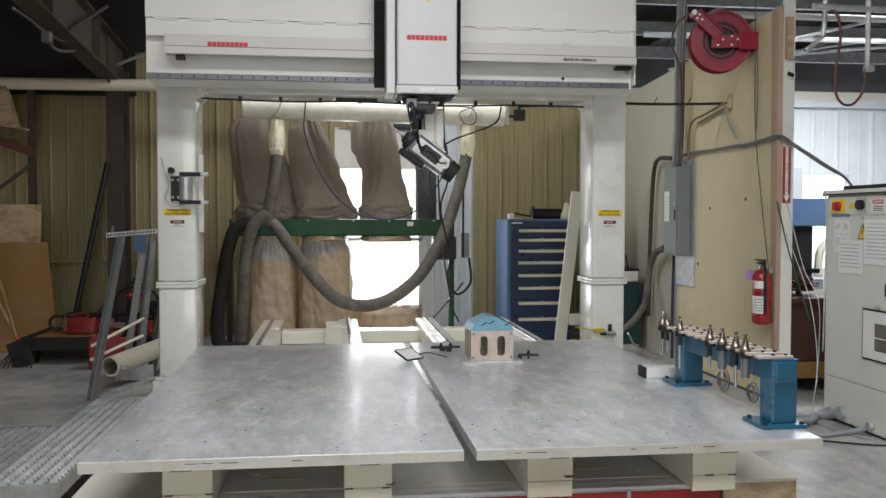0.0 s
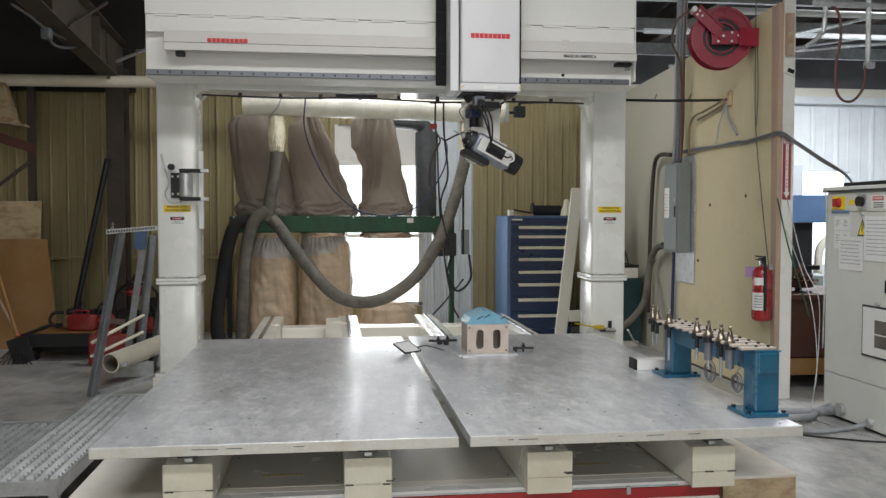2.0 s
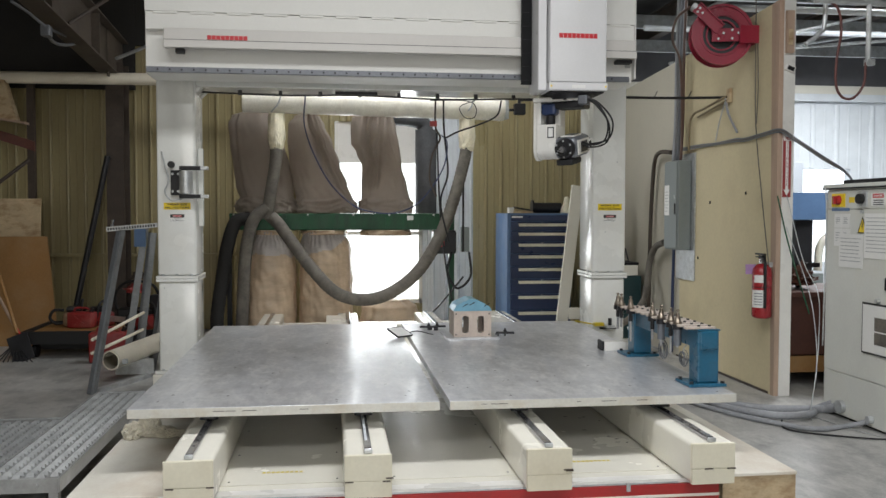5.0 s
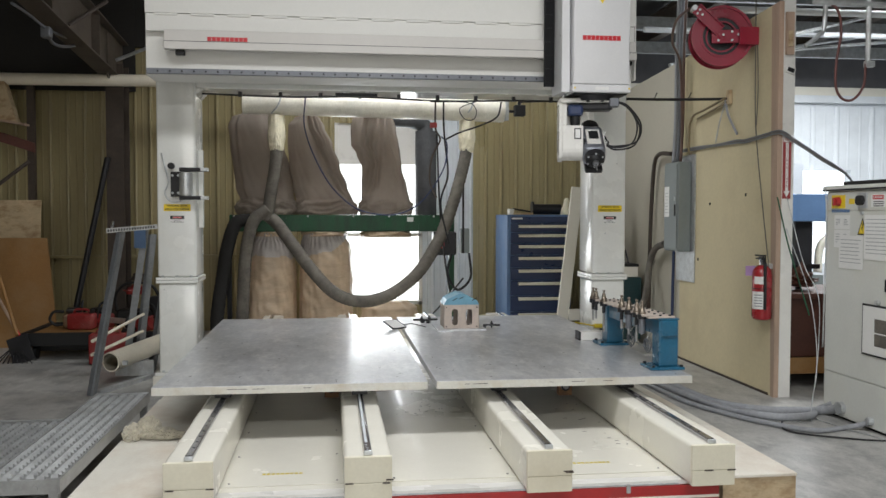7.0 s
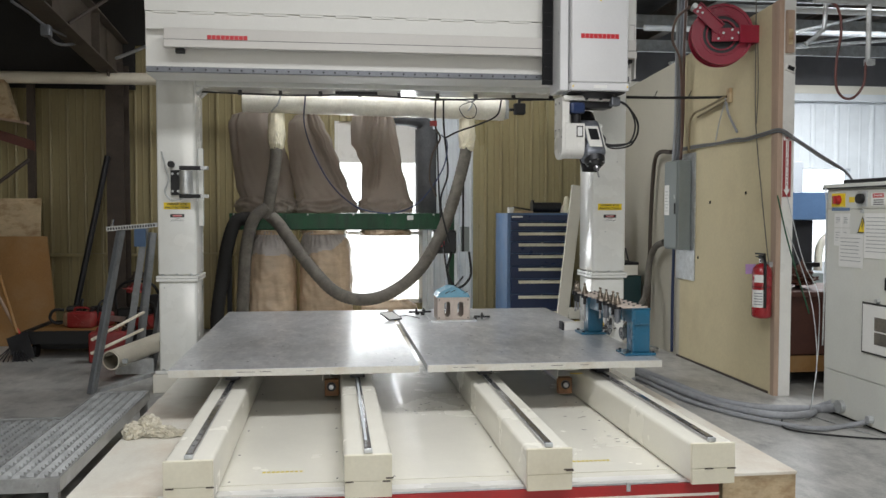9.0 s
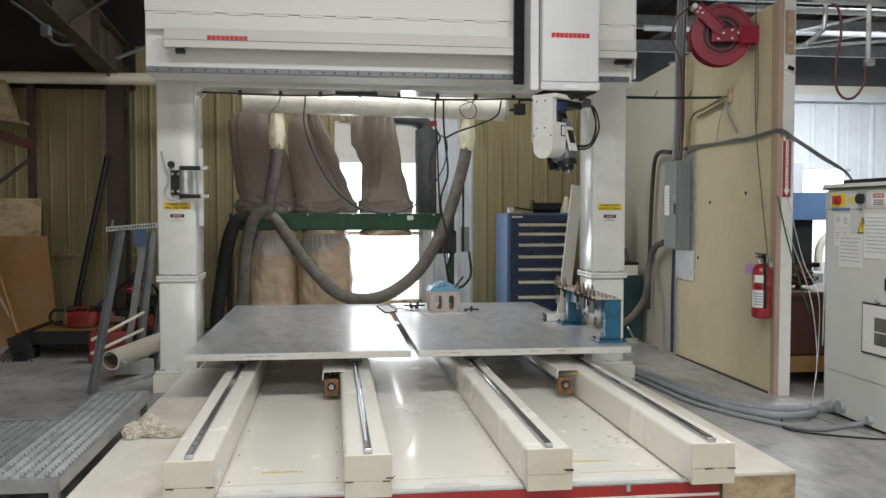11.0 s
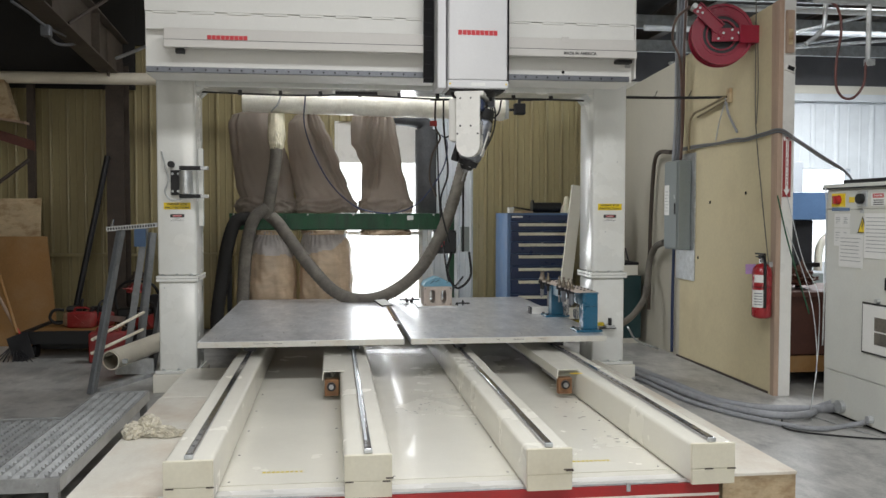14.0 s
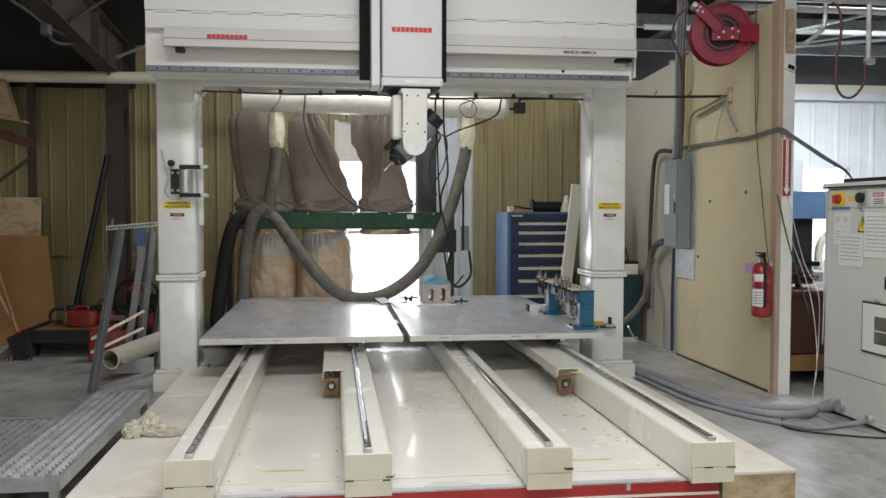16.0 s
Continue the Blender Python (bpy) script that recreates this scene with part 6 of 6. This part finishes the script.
for dx, dz in ((0, 0), (0.07, -0.045), (0.07, 0.025), (-0.04, -0.045), (0.12, 0.0), (-0.17, 0.17), (-0.19, 0.21), (-0.21, 0.18)):
    reel_part("bolt", C((RC.x + dx, 6.828, RC.z + dz), (RC.x + dx, 6.820, RC.z + dz), 0.010, seg=8), GALV)
part("feed_hose", T([(3.95, 6.97, 3.19), (3.97, 7.3, 3.16), (4.16, 7.85, 3.09), (4.34, 8.10, 2.95), (4.37, 8.11, 2.5), (4.37, 8.11, 2.0)], 0.012, seg=8), OXIDE, rl)
part("hanging_wire", T([(4.46, 6.82, 3.5), (4.455, 6.80, 2.8), (4.455, 6.78, 2.2), (4.45, 6.65, 1.6), (4.42, 6.45, 1.0)], 0.0045, seg=6), HOSE, rl)
part("hanging_wire", T([(4.46, 6.78, 2.9), (4.455, 6.75, 2.5), (4.455, 6.77, 2.2)], 0.004, seg=6), HOSE, rl)
fe = thing("fire_extinguisher", "red fire extinguisher with a white label hung on the wall", "fire extinguisher", (4.385, 6.5, 0.62))
EX, EY = 4.385, 6.50
part("cylinder", lathe(bmesh.new(), [(0.05, 0.0), (0.072, 0.012), (0.076, 0.03), (0.076, 0.36), (0.07, 0.40), (0.045, 0.43), (0.025, 0.44)], (EX, EY, 0.62), 28), EXTRED, fe)
part("neck", C((EX, EY, 1.060), (EX, EY, 1.100), 0.022, seg=14), STEEL, fe)
part("valve", B(EX - 0.02, EX + 0.02, EY - 0.03, EY + 0.03, 1.100, 1.125, bevel=0.004), DARK, fe)
part("lever", B(EX - 0.012, EX + 0.012, EY - 0.04, EY + 0.10, 1.128, 1.140, m=None), DARK, fe)
part("lever", B(EX - 0.012, EX + 0.012, EY - 0.02, EY + 0.09, 1.105, 1.114), DARK, fe)
part("horn_hose", T([(EX, EY - 0.03, 1.110), (EX - 0.02, EY - 0.085, 1.050), (EX - 0.02, EY - 0.092, 0.850), (EX - 0.02, EY - 0.09, 0.710)], 0.012, seg=8), DARK, fe)
def wrap_label(z0, z1, a0, a1, mat, name="label", r=0.0768):
    bm = bmesh.new()
    n = 10
    lo = [bm.verts.new((EX + r * math.cos(a0 + (a1 - a0) * k / n), EY + r * math.sin(a0 + (a1 - a0) * k / n), z0)) for k in range(n + 1)]
    hi = [bm.verts.new((v.co.x, v.co.y, z1)) for v in lo]
    for k in range(n):
        bm.faces.new((lo[k], lo[k + 1], hi[k + 1], hi[k]))
    part(name, bm, mat, fe)
wrap_label(0.710, 0.850, radians(175), radians(262), LABEL)
wrap_label(0.910, 0.970, radians(195), radians(262), LABEL)
for k in range(5):
    wrap_label(0.73 + k * 0.022, 0.738 + k * 0.022, radians(195), radians(245), FLEX, "text_bar", 0.0773)
wrap_label(0.870, 0.876, radians(100), radians(290), INK, "band", 0.0775)
part("tag", B(EX - 0.11, EX - 0.02, EY + 0.06, EY + 0.063, 0.97, 1.05, bevel=0.001), material("lilac_tag", (0.42, 0.27, 0.50), 0.6), fe, "lilac inspection tag")
part("wall_hook", B(EX + 0.03, 4.469, EY - 0.02, EY + 0.02, 1.030, 1.070), GALV, fe)
fs = thing("fire_sign", "red and white vertical fire extinguisher arrow sign", "sign", (4.545, 6.43, 1.6))
part("plate", B(4.508, 4.575, 6.429, 6.4335, 1.59, 2.07), SIGNRED, fs)
part("header", B(4.510, 4.573, 6.4275, 6.4287, 2.035, 2.068), LABEL, fs)
part("arrow", prism(bmesh.new(), [(4.53, 2.03), (4.553, 2.03), (4.553, 1.65), (4.568, 1.65), (4.5415, 1.60), (4.515, 1.65), (4.53, 1.65)], "y", 6.4275, 6.4287), LABEL, fs)
letters("lettering", "FIRE", 0.034, Matrix.Translation((4.5415, 6.4268, 2.051)) @ FACE, SIGNRED, fs, 0.8)
for k, ch in enumerate("EXTINGUISHER"):
    letters("lettering", ch, 0.03, Matrix.Translation((4.5415, 6.4268, 2.008 - k * 0.029)) @ FACE, SIGNRED, fs, 0.7)
cm = thing("wall_sensor", "small grey sensor box on the end of the partition", "sensor", (4.55, 6.42, 2.55))
part("body", B(-0.04, 0.04, -0.025, 0.0, -0.025, 0.025, bevel=0.004, m=Matrix.Translation((4.55, 6.434, 2.60)) @ Matrix.Rotation(radians(20), 4, "Y")), WHITE, cm)
part("face", B(-0.028, 0.028, -0.028, -0.0255, -0.016, 0.016, m=Matrix.Translation((4.55, 6.434, 2.60)) @ Matrix.Rotation(radians(20), 4, "Y")), DARK, cm)
for y, z in ((7.65, 1.55), (6.95, 1.62), (7.9, 1.02)):
    solid("wall_hook", B(4.46, 4.469, y, y + 0.012, z, z + 0.025), DARK, "small black hook on the partition", "hook", group="wall hooks")

# ---------------------------------------------------------------- control cabinet
cc = thing("control_cabinet", "tall pale grey control cabinet with switches and papers", "cabinet", (4.95, 5.3, 0))
part("body", B(4.575, 5.3, 4.300, 5.915, 0.0177, 1.6300, bevel=0.008), CABW, cc)
part("base", B(4.60, 5.28, 4.320, 5.900, 0.0000, 0.0168), DARK, cc)
part("header_panel", B(4.566, 4.574, 4.320, 5.900, 1.4931, 1.6207, bevel=0.003), CABW, cc)
part("door", B(4.566, 4.574, 4.320, 5.900, 0.3279, 1.4882, bevel=0.003), CABW, cc)
part("lower_panel", B(4.567, 4.574, 4.320, 5.900, 0.0265, 0.3195, bevel=0.003), CABW, cc)
part("lid", B(4.55, 5.32, 4.280, 5.935, 1.6310, 1.6700, bevel=0.006), CABW, cc)
part("lid_edge", B(4.548, 4.5495, 4.280, 5.935, 1.6330, 1.6450), DARK, cc)
part("yellow_plate", B(4.560, 4.5655, 5.674, 5.834, 1.5076, 1.6022), YELLOW, cc, "yellow switch plate")
part("isolator_knob", C((4.560, 5.745, 1.5560), (4.53, 5.745, 1.5560), 0.034, 0.028, seg=20), RED, cc, "red isolator knob", smooth=True)
part("isolator_bar", B(4.515, 4.53, 5.736, 5.754, 1.5269, 1.5837), RED, cc)
part("blue_strip", B(4.562, 4.5655, 5.620, 5.834, 1.4785, 1.4998), STEELB, cc)
part("yellow_text", B(4.5635, 4.5655, 5.566, 5.629, 1.5366, 1.5745), YELLOW, cc)
part("switch_plate", B(4.555, 4.5655, 5.415, 5.522, 1.5076, 1.6115, bevel=0.003), GALV, cc)
part("switch_knob", C((4.555, 5.468, 1.5606), (4.525, 5.468, 1.5606), 0.034, seg=20), DARK, cc, "black rotary switch", smooth=True)
dl = part("danger_label", B(4.5635, 4.5655, 5.227, 5.379, 1.5124, 1.5976), LABEL, cc)
part("band", B(4.5625, 4.5634, 5.245, 5.361, 1.5653, 1.5930), REDINK, dl)
letters("lettering", "DANGER", 0.022, Matrix.Translation((4.562, 5.303, 1.5791)) @ SIDE, LABEL, dl, 1.1)
for k in range(3):
    part("text_bar", B(4.5625, 4.5634, 5.245, 5.352, 1.518 + k * 0.014, 1.524 + k * 0.014), INK, dl)
def sheet(y0, y1, z0, z1, lines, name="paper", x=4.563):
    p = part(name, B(x, x + 0.0018, y0, y1, z0, z1), LABEL, cc)
    r = random.Random(int(y0 * 100))
    for k in range(lines):
        z = z1 - 0.03 - k * (z1 - z0 - 0.05) / max(1, lines)
        part("text_bar", B(x - 0.0008, x - 0.0001, y0 + 0.02 + r.random() * 0.03, y1 - 0.02, z - 0.002, z + 0.002), FLEX, p)
    return p
for y0, y1, z0, z1 in ((5.709, 5.799, 1.3601, 1.4592), (5.611, 5.705, 1.3601, 1.4592), (5.709, 5.799, 1.2291, 1.3541), (5.611, 5.705, 1.2291, 1.3541)):
    sheet(y0, y1, z0, z1, 4, "label")
tri = part("triangle_sign", prism(bmesh.new(), [(5.415, 1.3244), (5.522, 1.3244), (5.468, 1.4398)], "x", 4.5625, 4.5655), INK, cc, "yellow shock warning triangle")
part("triangle_face", prism(bmesh.new(), [(5.428, 1.3327), (5.508, 1.3327), (5.468, 1.4224)], "x", 4.5615, 4.5623), YELLOW, tri)
part("bolt_mark", prism(bmesh.new(), [(5.465, 1.4059), (5.474, 1.4059), (5.469, 1.3768), (5.477, 1.3768), (5.464, 1.3422), (5.466, 1.3720), (5.459, 1.3720)], "x", 4.5607, 4.5614), INK, tri)
sheet(5.454, 5.733, 1.083, 1.316, 7, x=4.5605)
sheet(5.13, 5.442, 1.158, 1.461, 10, x=4.5605)
wf = part("drawing_frame", B(4.556, 4.5655, 5.048, 5.441, 0.5120, 0.8600, bevel=0.003), DARKM, cc, "black framed drawing")
part("drawing", B(4.5535, 4.5555, 5.062, 5.428, 0.5257, 0.8463), LABEL, wf)
for z0, z1 in ((0.6768, 0.7684), (0.5853, 0.6677)):
    part("drawing_block", B(4.5525, 4.5534, 5.138, 5.298, z0, z1), HOSE, wf)
part("knob", C((4.566, 5.272, 0.8779), (4.54, 5.272, 0.8779), 0.016, seg=14), GALV, cc)
part("door_latch", B(4.55, 4.5655, 5.173, 5.200, 0.9553, 1.0386, bevel=0.004), DARK, cc)
part("lock", C((4.566, 5.468, 1.4737), (4.552, 5.468, 1.4737), 0.012, seg=12), GALV, cc)
part("edge_cable", T([(4.56, 5.924, 1.6600), (4.545, 5.888, 1.6300), (4.545, 5.870, 1.4398), (4.55, 5.888, 0.8600), (4.555, 5.906, 0.4875)], 0.006, seg=6), GALV, cc)
part("top_box", B(4.62, 4.9, 5.209, 5.790, 1.6710, 1.7000, bevel=0.004), DARK, cc)
cs = thing("white_cables", "thin white cables hanging from the partition to the floor", "cable", (4.6, 6.2, 0))
part("cable", T([(4.53, 6.40, 1.6), (4.56, 6.2, 1.1), (4.6, 6.05, 0.85), (4.58, 6.0, 0.5), (4.50, 5.9, 0.25), (4.35, 5.7, 0.05), (4.30, 5.6, 0.012)], 0.0034, seg=6), GALV, cs)
part("cable", T([(4.53, 6.40, 1.35), (4.6, 6.2, 0.9), (4.58, 6.05, 0.6), (4.54, 5.95, 0.3), (4.42, 5.8, 0.03), (4.4, 5.5, 0.012), (4.5, 5.1, 0.012)], 0.0034, seg=6), GALV, cs)
part("cable", T([(4.45, 6.40, 1.6), (4.5, 6.3, 1.2), (4.56, 6.1, 0.7)], 0.006, seg=6), GREEN, cs)
fh = thing("floor_conduits", "thick dusty grey flexible conduits across the floor", "hose", (4.0, 6.2, 0))
for k, (r, pts) in enumerate(((0.031, [(3.45, 7.4, 0.045), (3.68, 7.58, 0.04), (3.78, 6.83, 0.04), (3.84, 6.20, 0.04), (4.04, 5.89, 0.04), (4.34, 5.80, 0.04), (4.53, 5.85, 0.028), (4.58, 5.66, 0.089)]),
                              (0.026, [(3.45, 7.3, 0.036), (3.62, 7.41, 0.04), (3.72, 6.56, 0.04), (3.82, 5.97, 0.04), (4.05, 5.66, 0.04), (4.31, 5.66, 0.04), (4.51, 5.90, 0.017), (4.58, 5.80, 0.083)]),
                              (0.017, [(3.5, 7.0, 0.024), (3.61, 7.16, 0.02), (3.67, 6.32, 0.02), (3.81, 5.85, 0.02), (3.96, 5.57, 0.02), (4.16, 5.34, 0.02), (4.46, 5.40, 0.02), (4.58, 5.32, 0.074)]))):
    part("conduit", T(pts, r, seg=12, n=14, ribs=0.0015), FLEX, fh)
for y, z, r in ((5.66, 0.089, 0.045), (5.32, 0.074, 0.026)):
    part("fitting", C((4.565, y, z), (4.53, y, z), r, seg=14), GALV, fh)
conduit("wire", [(4.56, 5.0, 0.02), (4.3, 5.15, 0.01), (4.0, 5.4, 0.01), (4.2, 5.8, 0.01)], 0.006, DARK, "thin black wire on the floor")
ah = thing("looped_air_hose", "dark red air hose looped from the roof pipes", "hose", (4.45, 5.5, 2.2))
part("hose", T([(4.28, 5.5, 2.90), (4.37, 5.5, 2.85), (4.40, 5.5, 2.7), (4.37, 5.5, 2.5), (4.37, 5.5, 2.33), (4.42, 5.5, 2.25), (4.50, 5.5, 2.25), (4.57, 5.5, 2.34), (4.585, 5.5, 2.49)], 0.009, seg=8), material("dusty_maroon_rubber", (0.10, 0.035, 0.03), 0.6, vary=0.2, scale=8), ah)
part("drop_pipe", C((4.60, 5.5, 2.50), (4.60, 5.5, 2.95), 0.018, seg=10), GALV, ah)
part("valve", B(4.58, 4.64, 5.48, 5.52, 2.47, 2.51), GALV, ah)
part("header_pipe", C((4.20, 5.5, 2.90), (6.2, 5.5, 2.86), 0.022, seg=10), GALV, ah)
part("hanger_rod", C((5.6, 5.5, 2.87), (5.6, 5.5, 5.0), 0.008, seg=6), GALV, ah)
part("header_pipe", T([(4.2, 5.6, 2.62), (4.3, 5.6, 2.70), (4.34, 5.6, 2.8), (4.35, 5.6, 3.4)], 0.016, seg=8), GALV, ah)

# ---------------------------------------------------------------- next bay, through the gap
bn = thing("work_bench", "dark brown wooden bench on casters in the next bay", "bench", (5.2, 7.2, 0))
part("cabinet", B(4.70, 6.2, 6.82, 7.6, 0.26, 0.755, bevel=0.006), BENCH, bn)
part("top", B(4.66, 6.25, 6.76, 7.65, 0.757, 0.80, bevel=0.005), BENCH, bn)
part("toe_board", B(4.68, 6.2, 6.78, 6.815, 0.12, 0.255), HARDB, bn)
part("base", B(4.70, 6.2, 7.3, 7.6, 0.02, 0.255), DARK, bn)
for x in (4.80, 6.0):
    part("caster", C((x, 6.9, 0.065), (x + 0.04, 6.9, 0.065), 0.065, seg=16), DARK, bn)
jb = thing("workshop_clutter", "heap of brown cloth and parts on the bench", "clutter", (5.2, 7.1, 0.80))
part("cloth", crumple(5.02, 7.1, 0.86, 0.17, 0.16, 0.16, 11, 4), BENCH, jb, smooth=True)
part("rag", crumple(4.80, 7.1, 0.83, 0.12, 0.14, 0.07, 15, 4), DARKM, jb, smooth=True)
part("tin", C((4.76, 7.0, 0.80), (4.76, 7.0, 0.88), 0.04, seg=14), WRAP, jb)
part("bar", B(4.9, 5.3, 7.2, 7.22, 0.98, 1.02), DARK, jb)
part("bar", B(5.08, 5.12, 7.2, 7.22, 0.80, 0.98), DARK, jb)
lt = thing("blue_lathe", "blue machine with a long guard in the next bay", "machine", (7.0, 10, 0))
part("guard", B(6.45, 9.2, 9.9, 10.4, 1.38, 1.72, bevel=0.01), STEELB, lt, "blue-grey long guard")
part("column", B(6.62, 6.85, 9.95, 10.3, 0.72, 1.379, bevel=0.008), DARKM, lt)
part("leg", B(6.5, 7.0, 9.95, 10.3, 0, 0.719), EBOX, lt)
part("leg", B(8.6, 9.1, 9.95, 10.3, 0, 1.379), EBOX, lt)
part("arch", T([(6.95, 10.0, 0.75), (7.0, 10.0, 1.1), (7.3, 10.0, 1.25), (7.6, 10, 1.1), (7.65, 10, 0.75)], 0.05, seg=10), CREAM, lt)
pb = thing("pale_cabinet", "pale green tall cabinet in the next bay", "cabinet", (6.5, 11, 0))
part("body", B(6.55, 7.2, 10.8, 11.4, 0, 2.15, bevel=0.008), WWALL, pb)
gb2 = thing("bench_grinder", "pale grey-green machine head standing on the bench", "machine", (4.8, 7.4, 0.8))
part("head", B(4.68, 4.90, 7.30, 7.55, 1.02, 1.34, bevel=0.02), CABW, gb2)
part("column", B(4.72, 4.86, 7.36, 7.5, 0.801, 1.019, bevel=0.01), EBOX, gb2)
part("switch", B(4.72, 4.80, 7.285, 7.299, 1.18, 1.28, bevel=0.003), LABEL, gb2)
part("cord", T([(4.76, 7.28, 1.2), (4.74, 7.24, 1.1), (4.78, 7.2, 0.98), (4.76, 7.15, 0.86)], 0.008, seg=6), DARK, gb2)

# ---------------------------------------------------------------- movement
MOVE_TABLE = [(0, 3.41), (0.5, 3.43), (1, 3.46), (1.5, 3.50), (2, 3.565), (2.5, 3.64), (3, 3.725), (3.5, 3.828), (4, 3.93), (5.2, 4.26), (6.5, 4.624),
              (7, 4.756), (7.5, 4.865), (8, 4.972), (8.5, 5.09), (9, 5.22), (10.2, 5.575), (11.5, 5.912), (12, 6.022), (12.5, 6.13), (13, 6.22), (13.5, 6.289),
              (14, 6.345), (14.5, 6.39), (15, 6.418), (15.5, 6.43), (16, 6.441)]
MOVE_CARR = [(0, 1.639), (0.5, 1.729), (1, 1.836), (1.5, 1.959), (2, 2.094), (2.5, 2.222), (3, 2.344), (3.5, 2.458), (4, 2.561), (5.2, 2.765), (6.5, 2.889),
             (7, 2.911), (7.5, 2.922), (8, 2.924), (8.5, 2.917), (9, 2.898), (10.2, 2.79), (11.5, 2.595), (12, 2.498), (12.5, 2.388), (13, 2.267), (13.5, 2.137),
             (14, 2.003), (14.5, 1.868), (15, 1.738), (15.5, 1.625), (16, 1.533)]
SWIVEL = [-182, -181, -179, -176, -171, -164, -155, -145, -137, -122, -104, -99, -96, -93, -90, -85, -63, -42, -36, -30, -25, -21, -18, -13, -8, -2, 3]
TILTED = [-127, -126.5, -125, -122, -117, -111, -104, -97, -91, -78, -62, -52, -45, -40, -37, -33, -22, -11, -6, -1, 5, 12, 18, 25, 32, 39, 43]


def motions():
    for t in tables + riders:
        p = t.location.copy()
        walk(t, [(s, pose(p.x, p.y + y, p.z)) for s, y in MOVE_TABLE])
    walk(carriage, [(s, pose(x, 0, 2.3)) for s, x in MOVE_CARR])
    walk(head, [(s, pose(x, 6.28, 2.32, 0, 0, a)) for (s, x), a in zip(MOVE_CARR, SWIVEL)])
    walk(spindle, [(s, pose(0, 0, -0.365, 0, a, 0)) for (s, x), a in zip(MOVE_CARR, TILTED)])


motions()
